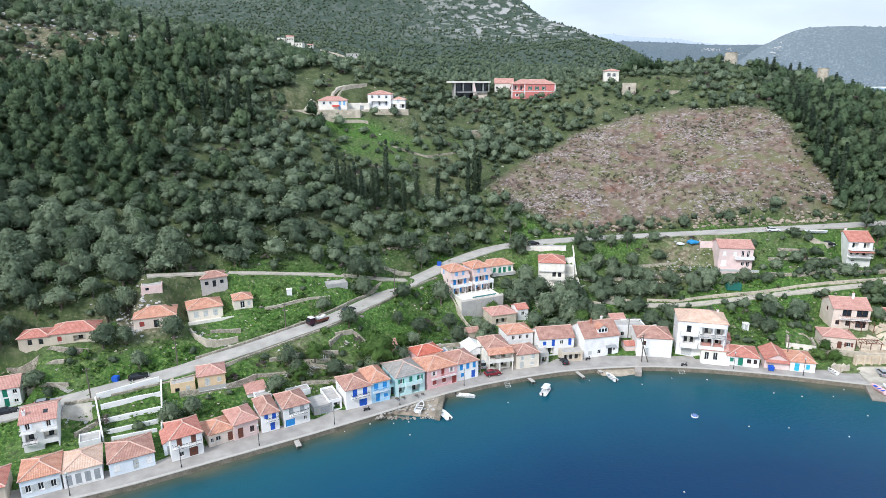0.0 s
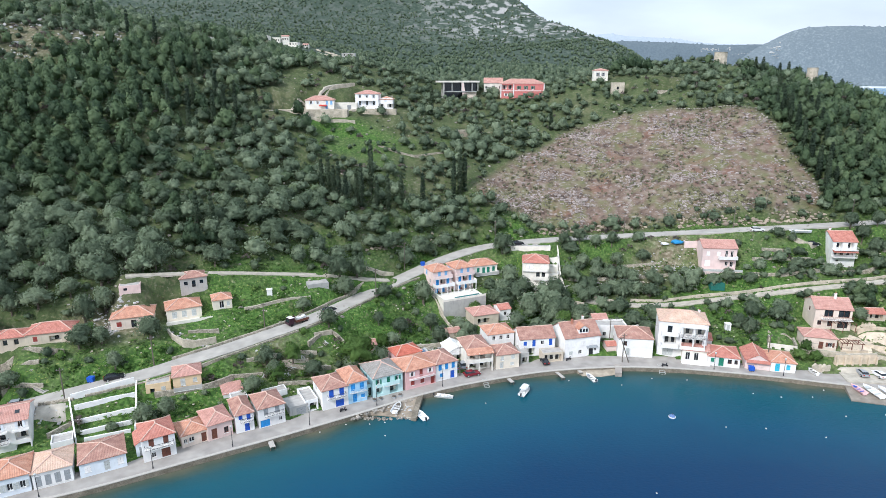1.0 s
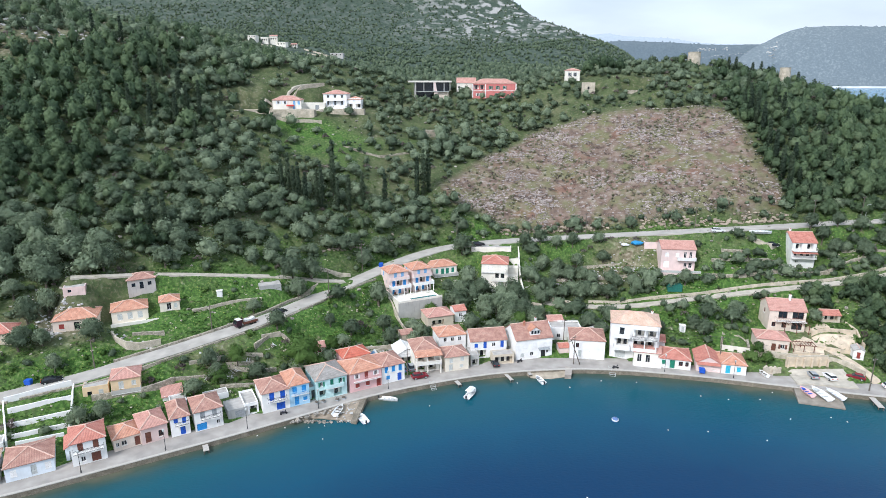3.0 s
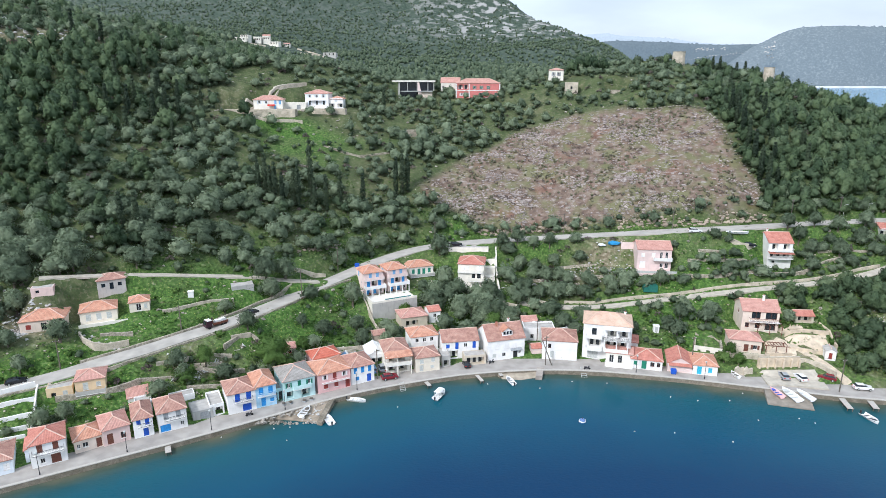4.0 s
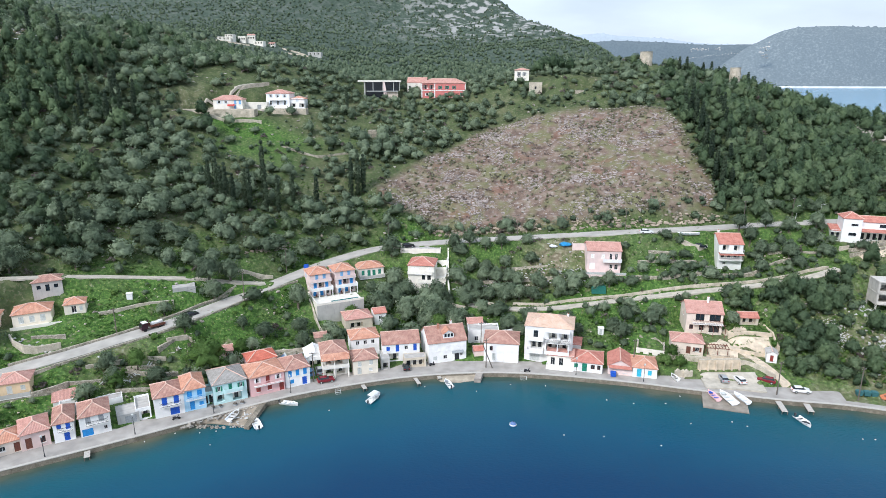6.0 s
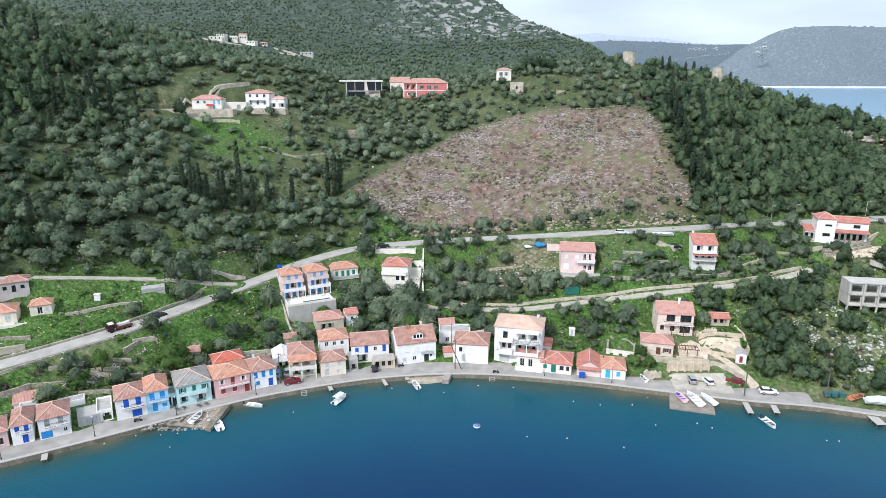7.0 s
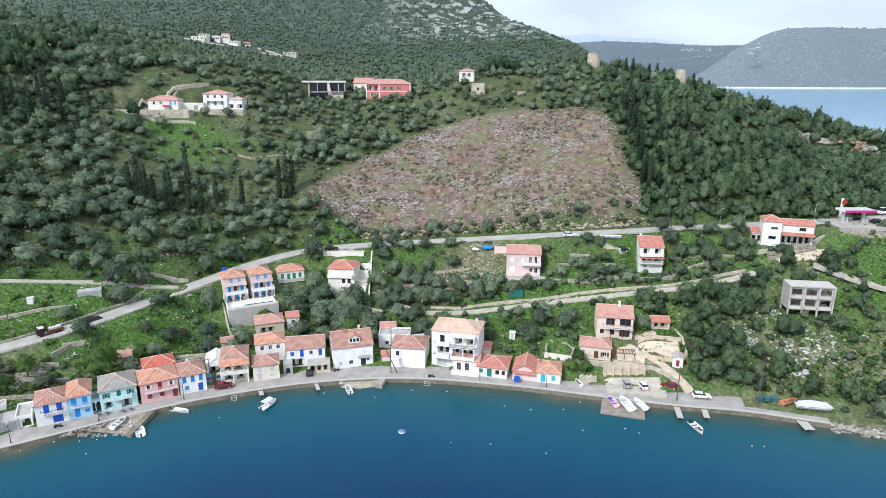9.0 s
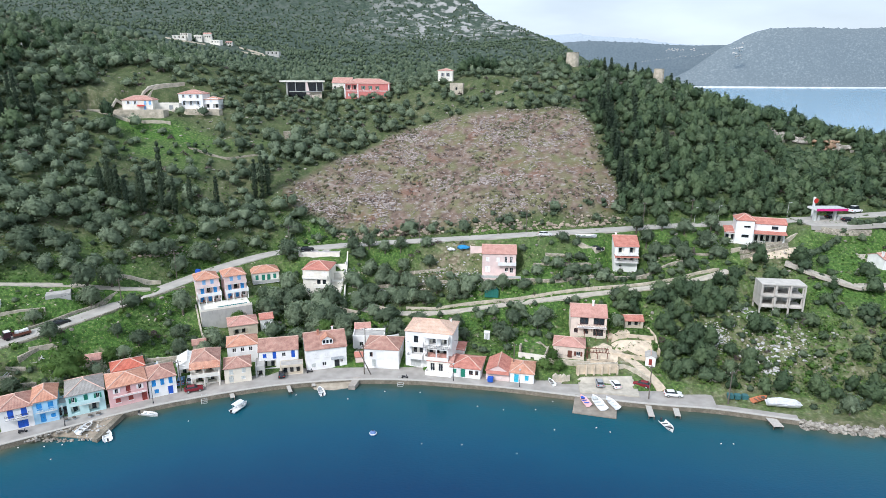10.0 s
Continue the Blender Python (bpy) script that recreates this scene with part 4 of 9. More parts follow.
house("long white house with a brown hipped roof and steps", -58.6, 102.3, Q, 30, 7.8, 7.6, 3.0, PALEBLUE, "hip", TILE_BROWN, 1.5, [("F", "do", .6, .3, .9, 2.0, PALEGREY), ("F", "sh", -2.6, .9, 1, 1.3, WHITE), ("F", "sh", 2.9, .9, 1, 1.3, WHITE)])
house("narrow grey annex with a small tiled roof", -53.6, 107.5, Q, 30, 2.4, 5, 2.9, PALEBLUE, "gable_y", TILE_RED, .7, [("F", "do", 0, .1, 1.2, 2, GREY)])
house("white two-storey house with brown shutters and a balcony", -49.9, 106.7, Q, 31, 5.9, 7, 4.9, WHITE, "hip", TILE_RED, 1.5,
      [("F", "sh", -1.3, 2.9, .95, 1.9, BROWN), ("F", "sh", 1.3, 2.9, .95, 1.9, BROWN), ("F", "do", 1.1, .1, 1.6, 2.1, BROWN), ("F", "gl", -1.1, .6, .8, 1, None), ("F", "ba", 0, 2.75, 5.2, 1.0, DARK)])
house("small old stone cottage with an orange tiled roof", -44.8, 111.6, Q, 36, 5.4, 6, 2.8, ASHLAR, "hip", TILE_ORANGE, 1.3, [("F", "gl", -.8, .9, 1.0, 1.0, None), ("F", "do", 1.6, .1, 1.0, 2.0, BROWN), ("F", "gl", -2.0, .9, .6, .9, None)])
house("pale pink house with a weathered tiled roof", -40.6, 113.9, Q, 35, 5.0, 7, 3.6, ROSE, "hip", TILE_PINK, 1.5, [("F", "do", -1.2, .2, 1.1, 2.3, BROWN), ("F", "gl", 1.2, .8, .9, 1.4, BROWN)])
house("narrow white two-storey house with blue shutters", -36.2, 116.2, Q, 29, 3.7, 7.5, 4.3, WHITE, "hip", TILE_BROWN, 1.5, [("F", "sh", -.8, 3.0, .8, 1.0, BLUE), ("F", "sh", .8, 2.6, .8, 1.5, BLUE), ("F", "do", .4, .1, 1.0, 2.0, BLUE), ("F", "ba", .3, 2.5, 2.6, .8, DARK)])
house("white two-storey house with dark shutters and a balcony", -31.2, 118.7, Q, 30, 5.6, 7.0, 4.6, WHITE, "hip", TILE_BROWN, 1.7, [("F", "sh", -1.2, 2.7, .95, 1.8, GREY), ("F", "sh", 1.2, 2.7, .95, 1.8, GREY), ("F", "do", -1.5, .1, 2.0, 1.6, MIDBLUE), ("F", "ba", .4, 2.6, 4.0, .8, DARK), ("F", "gl", 1.8, .7, .7, .9, None)])
house("low concrete garage with a flat roof", -26.4, 122.7, Q, 31, 4.2, 5, 2.2, CONCRETE, "flat", None, 0, [("F", "do", .5, .1, 2.2, 1.8, GREY)], parapet=.15, name="garage", category="garage")
house("white house with cobalt blue shutters and an orange roof", -18.9, 126.0, Q, 28, 6.0, 7.2, 4.9, WHITE, "hip", TILE_BROWN, 1.7,
      [("F", "sh", -.9, 2.7, 1.05, 1.9, BLUE), ("F", "sh", 1.5, 2.7, 1.05, 1.9, BLUE), ("F", "do", 1.0, .1, 1.9, 1.7, BLUE), ("F", "ba", .2, 2.6, 4.2, .8, DARK), ("L", "gl", -1, 3.0, .8, 1.2, None)])
house("white flat-roofed terrace wing with an outside stair", -24.0, 124.5, Q, 28, 3.0, 6.5, 2.3, WHITE, "flat", None, 0, [("F", "dk", .4, .2, 1.6, 1.8, None)], parapet=.5, name="annex", category="building")
house("narrow sky-blue house with bright blue shutters", -14.3, 128.5, Q, 27, 4.6, 7.5, 5.3, SKY, "hip", TILE_ORANGE, 1.8,
      [("F", "sh", -1.0, 3.0, 1.0, 1.7, MIDBLUE), ("F", "sh", 1.1, 3.0, 1.0, 1.7, MIDBLUE), ("F", "do", -.6, .2, 1.0, 2.0, MIDBLUE), ("F", "sh", 1.3, .9, .9, .9, MIDBLUE), ("F", "ba", .2, 2.75, 4.0, .5, SKY)])
house("turquoise house with green shutters and a grey roof", -7.6, 132.1, Q, 28, 7.4, 8.5, 5.0, TURQ, "hip", TILE_GREY, 2.0,
      [("F", "op", -2.4, 3.2, .7, 1.1, GREEN), ("F", "do", .1, 2.7, .8, 1.8, GREEN), ("F", "op", 2.4, 3.2, .7, 1.1, GREEN), ("F", "dk", -2.2, .5, 1.6, 1.7, None), ("F", "dk", 1.4, .1, 2.0, 2.1, None), ("F", "bw", .6, 2.65, 4.2, .8, None), ("L", "gl", 0, 3.1, .9, 1.2, None)])
house("low white porch with dark doors between two houses", -12.3, 131.0, Q, 28, 2.6, 4, 2.5, TURQ, "flat", None, 0, [("F", "dk", -.55, .1, .8, 2.1, None), ("F", "dk", .55, .1, .8, 2.1, None)], parapet=.5, name="porch", category="porch")
house("pink two-storey house with an orange hipped roof", -.1, 135.9, Q, 29, 8.0, 8, 4.9, PINK, "hip", TILE_ORANGE, 1.7,
      [("F", "op", -2.3, 3.2, .7, 1.1, WHITE), ("F", "do", .1, 2.7, .9, 1.9, RUST), ("F", "op", 2.5, 3.2, .7, 1.1, WHITE), ("F", "sh", -2.2, .9, 1.0, 1.1, RUST), ("F", "sh", .4, .9, 1.0, 1.1, RUST), ("F", "do", 3.2, .1, 1.1, 2.0, RUST), ("F", "ba", .3, 2.6, 6.8, .7, PINK)])
house("rear wing with a bright red tiled roof", -3.2, 143.5, Q + .6, 29, 7, 5.5, 4.6, PINK, "hip", TILE_BRIGHT, 1.5, row("F", "gl", 2, 3, 2.6, .8, 1, None))
house("white two-storey house with bright blue shutters", 6.1, 139.6, Q, 27, 5.9, 7.5, 4.6, WHITE, "hip", TILE_BROWN, 1.7,
      row("F", "sh", 3, 2.7, 2.7, .85, 1.6, MIDBLUE) + [("F", "do", 1.6, .1, 1.1, 2.0, BLUE), ("F", "sh", -1.4, .9, .9, 1.0, MIDBLUE)])
house("white shed with a pale gabled roof over parked cars", 8.8, 148.2, Q, 18, 4.8, 6, 3.6, WHITE, "gable_y", TRIM, 1.2, [("F", "dk", 0, .1, 3.4, 2.4, None)], name="shed", category="shed")
house("narrow stone outbuilding with a tiled roof in the gardens", -13.5, 147.5, 4.4, 20, 3.4, 4, 2.2, BEIGE, "gable", TILE_PINK, .8, [("F", "gl", .3, .8, .7, .8, RED)], name="outbuilding", category="hut")
house("small tiled hut among garden trees", 8.5, 158.0, 3.8, 20, 3.2, 3.5, 2.0, BEIGE, "gable", TILE_BROWN, .7, name="hut", category="hut")
# the middle of the bay
arc = house("white balcony house with arched porch and orange roof", 14.2, 145.2, Q, 15, 6.4, 8, 5.6, IVORY, "hip", TILE_BROWN, 2.0,
            [("F", "dk", -1.6, 3.0, 1.4, 2.0, None), ("F", "dk", .9, 3.0, 1.8, 2.0, None), ("F", "dk", -1.5, .3, 1.8, 2.1, None), ("F", "dk", 1.3, .3, 2.0, 2.1, None)])
for u in (-3.1, -.3, 3.1):
    part("column", Shape().tube((u, -1.7, 0), (u, -1.7, 2.6), .16, n=10).tube((u, -1.7, 3.5), (u, -1.7, 5.2), .1, n=8), IVORY, arc)
balcony(arc, Matrix.Identity(4), 0, 2.75, 6.6, 1.9, None, IVORY)
me_, caps_ = roof_mesh("shed", 6.6, 2.0, 5.1, .7, .2, TILE_ORANGE)
part("roof", me_, TILE_ORANGE, arc).location = (0, -1.9, 0)
house("cream two-storey house with a brown hipped roof", 21.7, 145.7, Q, 16, 6.2, 6.2, 4.0, CREAM, "hip", TILE_BROWN, 1.6, [("F", "sh", -1.5, 2.3, .9, 1.1, PALEGREY), ("F", "sh", 1.4, 2.5, .9, 1.1, PALEGREY), ("F", "do", -1.6, .1, 1.0, 1.7, PALEGREY), ("F", "sh", 1.2, .8, .9, .7, PALEGREY)])
house("small grey lean-to beside the cream house", 26.4, 148.2, Q, 12, 2.2, 5, 2.7, GREYWALL, "flat", None, 0, [("F", "dk", 0, .1, 1.4, 1.7, None)], name="annex", category="building")
house("white house behind with an orange hipped roof", 20.7, 154.2, Q + .8, 16, 7.4, 6.5, 5.2, WHITE, "hip", TILE_ORANGE, 1.7, row("F", "gl", 3, 3, 3.4, .9, 1.1, None))
house("long white house with a weathered brown roof and blue door", 30.2, 152.2, Q + .3, 10, 9.6, 7, 5.1, WHITE, "gable", TILE_BROWN, 2.0,
            [("F", "sh", -3.4, 3.2, .9, 1.1, BLUE), ("F", "do", -1.0, 2.8, .9, 1.9, BLUE), ("F", "gl", 1.3, 3.2, .9, 1.1, None), ("F", "do", 3.6, 2.8, .9, 1.9, BLUE), ("F", "dk", -2.5, .2, 3.6, 2.2, None)])
house("carport with a peach tiled terrace on top", 33.9, 149.4, Q, 10, 5.6, 3.0, 2.5, BEIGE, "flat", None, 0, [("F", "dk", 0, .1, 4.6, 1.9, None)], parapet=.12, name="carport", category="carport")
big = house("large white house with a dormer and weathered gabled roof", 42.2, 152.6, Q, 15, 10.2, 8.5, 5.7, WHITE, "gable", TILE_BROWN, 2.9,
            [("F", "sh", -2.6, 3.2, 1.1, 1.3, WHITE), ("F", "sh", .2, 3.2, 1.1, 1.3, WHITE), ("F", "sh", 2.9, 3.2, 1.1, 1.3, WHITE), ("F", "gl", -.6, .8, 1.0, 1.1, None), ("F", "dk", 2.6, .1, 1.3, 2.2, None), ("F", "gl", 3.8, 1.2, .7, .8, None), ("F", "sh", -3.3, .8, 1.0, 1.0, PALEGREY), ("F", "aw", 2.7, 2.4, 3.2, .5, GREY)])
dormer = part("dormer", Shape().box(-.9, 1.9, .8, 3.6, 5.9, 7.6).add([(-.9, .8, 7.6), (1.9, .8, 7.6), (.5, .8, 8.5), (-.9, 3.6, 7.6), (1.9, 3.6, 7.6), (.5, 3.6, 8.5)], [(0, 1, 2), (3, 5, 4)]), WHITE, big)
part("roof", Shape().add([(-1.15, .55, 7.5), (.5, .55, 8.6), (.5, 3.7, 8.6), (-1.15, 3.7, 7.5), (2.15, .55, 7.5), (2.15, 3.7, 7.5), (-1.15, .55, 7.4), (.5, .55, 8.5), (.5, 3.7, 8.5), (-1.15, 3.7, 7.4), (2.15, .55, 7.4), (2.15, 3.7, 7.4)],
                         [(0, 1, 2, 3), (1, 4, 5, 2), (9, 8, 7, 6), (8, 11, 10, 7), (0, 6, 7, 1), (1, 7, 10, 4)]), TILE_ORANGE, dormer)
for u in (-.35, .5, 1.35):
    part("pane", Shape().box(u - .3, u + .3, .76, .785, 6.6, 7.5), GLASS, dormer)
chimney(big, -1.6, 3.6, 8.2, TILE_ORANGE)
chimney(big, 2.3, 5.2, 8.2)
house("red tiled rear building with a rooftop terrace", 52.2, 161.5, Q + .8, 0, 8.5, 5, 3.8, WHITE, "flat", None, 0, [("F", "gl", -2, 1.2, 1, 1.2, None)], parapet=.5)
house("little hut with a bright red roof", 50.6, 154.8, Q, 8, 2.6, 3.0, 2.2, PALEPINK, "gable", TILE_RED, .7, name="hut", category="hut")
house("white two-storey house with a weathered brown hipped roof", 56.1, 152.2, Q, -8, 9.0, 8, 5.4, WHITE, "hip", TILE_BROWN, 2.1, [("F", "gl", -2.6, 3.1, .8, 1.3, BROWN), ("F", "sh", .6, .4, 3.4, 2.0, WHITE), ("F", "sh", -1.9, .5, .9, 1.9, PALEGREY), ("R", "gl", 0, 3.2, 1, 1.2, None)])
# the tall white house: three storeys with deep loggias
tall = house("three-storey white house with balconies and a peach roof", 68.2, 151.9, Q, -14, 12.2, 8.5, 10.0, WHITE, "hip", TILE_PEACH, 2.2,
             [("F", "dk", -3.3, 6.8, 1.2, 1.9, None), ("F", "dk", 1.2, 6.6, 2.2, 2.2, None), ("F", "dk", 4.2, 6.6, 2.0, 2.2, None), ("F", "dk", -3.0, 3.6, 3.0, 2.2, None), ("F", "dk", 2.2, 3.6, 5.4, 2.2, None), ("F", "sh", -3.4, .3, 2.6, 2.1, PALEGREY)])
for u, ww in ((-3.3, 4.2), (2.3, 6.2)):
    balcony(tall, Matrix.Identity(4), u, 3.3, ww, 2.0, None, WHITE)
    balcony(tall, Matrix.Identity(4), u, 6.4, ww, 2.0, DARK) if u > 0 else balcony(tall, Matrix.Identity(4), u, 6.4, ww, 1.4, None, WHITE)
for u in (-.6, 2.4, 5.2):
    part("column", Shape().box(u - .14, u + .14, -1.9, -1.62, 3.3 + .9, 9.2), WHITE, tall)
part("eave_slab", Shape().box(-.9, 5.4, -2.0, -.004, 9.2, 9.42), WHITE, tall)
chimney(tall, 4.4, 6.6, 10.4)
house("one-storey front wing with peach tiles and white doors", 71.0, 149.3, Q, -14, 6.6, 2.3, 3.3, IVORY, "shed", TILE_PINK, .9, [("F", "gl", -1.9, .4, 1.1, 2.1, None), ("F", "gl", .2, .4, 1.1, 2.1, None), ("F", "sh", 2.2, .4, 1.1, 2.0, TRIM), ("F", "bw", 0, .05, 7, 1.6, WHITE)], name="wing", category="building")
house("low white house with green door and red tiled roof", 77.2, 146.5, Q, -15, 7.6, 7.5, 2.7, WHITE, "hip", TILE_RED, 1.6, [("F", "sh", -2.7, 1.0, .9, 1.1, GREEN), ("F", "do", -.6, .1, 1.2, 2.2, GREEN), ("F", "gl", 1.4, .9, 1.0, 1.2, BROWN), ("F", "gl", 2.9, .9, .8, 1.2, BROWN)])
house("rear kitchen wing with a red lean-to roof", 75.4, 155.5, Q + .5, -15, 4.2, 3.5, 3.2, WHITE, "shed", TILE_RED, .6, name="wing", category="building")
house("low pink gabled house with a red tiled roof", 85.1, 144.9, Q, -14, 5.8, 7.5, 2.5, PALEPINK, "gable_y", TILE_RED, 1.6, [("F", "sh", -1.2, .6, .9, 1.3, PALEPINK), ("F", "sh", 1.2, .6, .9, 1.3, PALEPINK), ("F", "aw", 0, 2.0, 5.6, .8, TILE_RED)])
house("low white house with turquoise door and red roof", 90.8, 143.4, Q, -13, 5.8, 7, 2.7, WHITE, "hip", TILE_ORANGE, 1.5, [("F", "do", -1.3, .1, 1.1, 2.1, LIGHTBLUE), ("F", "sh", 1.2, .7, .9, 1.3, LIGHTBLUE)])
# roofless stone ruin
ruin = thing("stone_ruin", pose(94.6, 151.4, 2.2, 0, 0, -20), "roofless old stone ruin with empty windows", "ruin")
rs = Shape()
holed_wall(rs, Matrix.Identity(4), 3.5, -1, 2.7, [(-2.1, .9, .7, .9), (.1, .2, .9, 1.7), (2.2, .9, .7, .9)], .45)
holed_wall(rs, Matrix.Translation((0, .45, 0)), 3.5, -1, 2.7, [(-2.1, .9, .7, .9), (.1, .2, .9, 1.7), (2.2, .9, .7, .9)], .01)
part("wall", rs, IVORY, ruin)
part("wall", Shape().prism([(-3.5, -1), (-3.05, -1), (-3.05, 4.2), (-3.5, 4.4)], .47, 2.4).prism([(-3.5, -1), (-3.05, -1), (-3.05, 2.5), (-3.5, 2.6)], 2.4, 6), STONE, ruin)
part("wall", Shape().prism([(3.05, -1), (3.5, -1), (3.5, 3.0), (3.05, 2.8)], .47, 6), STONE, ruin)
part("wall", Shape().prism([(-3.04, -1), (3.04, -1), (3.04, 2.6), (1.0, 3.9), (-1.5, 3.0), (-3.04, 4.2)], 5.6, 6), STONE, ruin)
house("one-storey pinkish stone house with a tiled roof", 103.9, 150.9, 3.9, -15, 7.8, 6, 3.4, ASHLAR, "hip", TILE_PINK, 1.5, [("F", "do", .3, .2, 1.1, 2.0, BROWN), ("F", "op", 2.4, .9, 1.0, 1.2, BROWN)])
stn = house("two-storey stone house with wooden pergola balconies", 110.4, 157.2, 7.1, -10, 9.2, 8, 5.6, ASHLAR, "gable", TILE_PINK, 2.1,
            [("F", "gl", -3.2, .9, 1.0, 1.3, BROWN), ("F", "gl", -.6, .7, 1.2, 1.5, BROWN), ("F", "gl", 2.6, .3, 2.6, 2.0, BROWN), ("F", "gl", -1.2, 3.4, 2.2, 1.9, BROWN), ("F", "gl", 2.6, 3.4, 2.8, 1.9, BROWN), ("L", "gl", 0, 3.5, 1, 1.3, BROWN), ("F", "ba", .8, 2.9, 7.6, 1.2, BROWN), ("F", "ch", 1.2, 3.6, 7.9, 0, None)])
pg = Shape()
for u in (-1.2, 1.8, 4.8):
    pg.box(u - .07, u + .07, -2.6, -2.46, 0, 2.5)
for i in range(7):
    pg.box(-1.5 + i * 1.05, -1.4 + i * 1.05, -2.8, -.01, 2.5, 2.62)
part("pergola", pg, BROWN, stn)
house("small open tiled shelter beside the patio", 122.9, 158.4, 9.0, -6, 4.8, 4, 2.0, BEIGE, "gable", TILE_RED, .9, [("F", "dk", 0, .2, 3.4, 1.6, None)], name="shelter", category="shelter")
house("tiny white chapel beside a garden wall", 123.4, 146.2, 3.9, -20, 2.4, 3, 2.4, WHITE, "gable_y", FLATROOF, .6, [("F", "do", 0, .1, .8, 1.7, RUST)], name="chapel", category="chapel")
# guest house on the bend of the road: two joined towers, terrace and pool
for k, (hx, hy) in enumerate(((5.0, 178.4), (11.8, 181.8))):
    g_ = house("pale pink guest house tower with arched blue windows", hx, hy, 10.0, 26, 6.2, 6.5, 6.9, PALEPINK, "hip", TILE_ORANGE, 1.7,
               [("F", "sh", -1.0, 4.9, .9, 1.6, ARCHBLUE), ("F", "sh", 1.2, 4.9, .9, 1.6, ARCHBLUE), ("F", "do", -1.6, 2.5, 1.0, 1.9, MIDBLUE), ("F", "dk", .2, 2.5, 1.7, 1.9, None), ("F", "do", 1.9, 2.5, 1.0, 1.9, MIDBLUE), ("F", "do", -1.8, .1, 1.0, 2.0, MIDBLUE), ("F", "do", .3, .1, 1.0, 2.0, MIDBLUE), ("F", "gl", 2.1, .5, .9, 1.3, None),
                ("L", "sh", -1.2, 4.9, .8, 1.5, ARCHBLUE), ("L", "gl", 1.2, 2.8, .8, 1.3, None)])
    for u in (-1.0, 1.2):
        part("arch", Shape().tube((u, -.03, 6.45), (u, -.012, 6.45), .52, n=16), ARCHBLUE, g_, "pale blue arched window head")
    balcony(g_, Matrix.Identity(4), .1, 2.35, 6.4, 1.9, None, WHITE)
    balcony(g_, Matrix.Identity(4), .1, 4.6, 6.2, .7, None, PALEPINK)
    for u in (-2.9, -1.0, 1.0, 3.1):
        part("column", Shape().tube((u, -1.75, 0), (u, -1.75, 2.19), .12, n=10).box(u - .18, u + .18, -1.93, -1.57, 0, .2).box(u - .18, u + .18, -1.93, -1.57, 2.05, 2.19), WHITE, g_)
    for u, v in ((-1.6, -1.0), (1.4, -1.1)):
        seat_ = thing("terrace_chair", g_.matrix_world @ pose(u, v, .05), "dark terrace chair under the balcony", "chair", "terrace chairs")
        part("seat", Shape().box(-.25, .25, -.25, .25, .4, .46), BROWN, seat_)
        part("backrest", Shape().box(-.25, .25, .2, .25, .46, .9), BROWN, seat_)
        for lx in (-.22, .22):
            for ly in (-.22, .22):
                part("leg", Shape().box(lx - .02, lx + .02, ly - .02, ly + .02, 0, .4), BROWN, seat_)
pad(10.7, 178, 25, 18, 8, 10.0)
terrace = thing("pool_terrace", pose(11.2, 174.4, 10.0, 0, 0, 25), "white retaining terrace with a small swimming pool", "terrace")
part("deck", Shape().box(-7, 6.4, -1.7, 5.5, -.3, 0), IVORY, terrace)
part("retaining_wall", Shape().box(-7.2, 6.6, -2.0, -1.7, -6, .1), GREYWALL, terrace)
part("parapet", Shape().box(-7.2, 6.6, -1.98, -1.8, .1, .7), IVORY, terrace)
part("side_wall", Shape().prism([(-7.3, -5), (-7.0, -5), (-7.0, .9), (-7.3, .9)], -1.68, 9), IVORY, terrace)
part("pool", Shape().box(-2.5, 5.6, -1.5, .9, .004, .03), plain("pool_water", (.05, .17, .17), .1, vary=.1), terrace, "dark green pool water")
house("bungalow with an orange hipped roof and dark shutters", 18.8, 189.6, 12.4, 20, 8.0, 6.5, 2.9, IVORY, "hip", TILE_ORANGE, 1.5, [("F", "sh", -2.6, .6, .9, 1.5, GREEN), ("F", "do", -.7, .1, 1, 2.0, GREEN), ("F", "do", .9, .1, 1, 2.0, GREEN), ("F", "sh", 2.7, .6, .9, 1.5, GREEN), ("F", "bw", 0, .03, 8.0, 1.8, GREYWALL)])
wt = house("white three-storey house with a red hipped roof", 34.4, 187.8, 8.0, -7, 8.2, 8, 8.6, IVORY, "hip", TILE_RED, 2.0, [("F", "sh", -1.9, 6.3, 2.4, 1.5, WHITE), ("F", "dk", .8, 3.9, 1.1, 1.5, None), ("F", "dk", 2.5, 3.9, 1.1, 1.5, None), ("F", "sh", 2.6, 6.3, 1.6, 1.6, WHITE), ("F", "bw", 1.6, 3.5, 4.6, 1.3, None), ("F", "bw", -.2, 5.9, 7.8, .7, None), ("F", "sh", -2.6, .8, 1.2, 1.6, PALEGREY), ("F", "sh", 1.8, .8, 1.2, 1.6, PALEGREY), ("R", "dk", -1.5, 3.0, 1.6, 2.0, None)])
for u, v, w_, k in ((1.9, 3.4, 4.4, 1.5), (-.2, .9, 8.4, 2.4)):
    balcony(wt, Matrix.Identity(4), u, v, w_, k, None, IVORY)
part("terrace", Shape().box(-4.4, 4.0, -2.4, -.01, -3, .73), IVORY, wt)
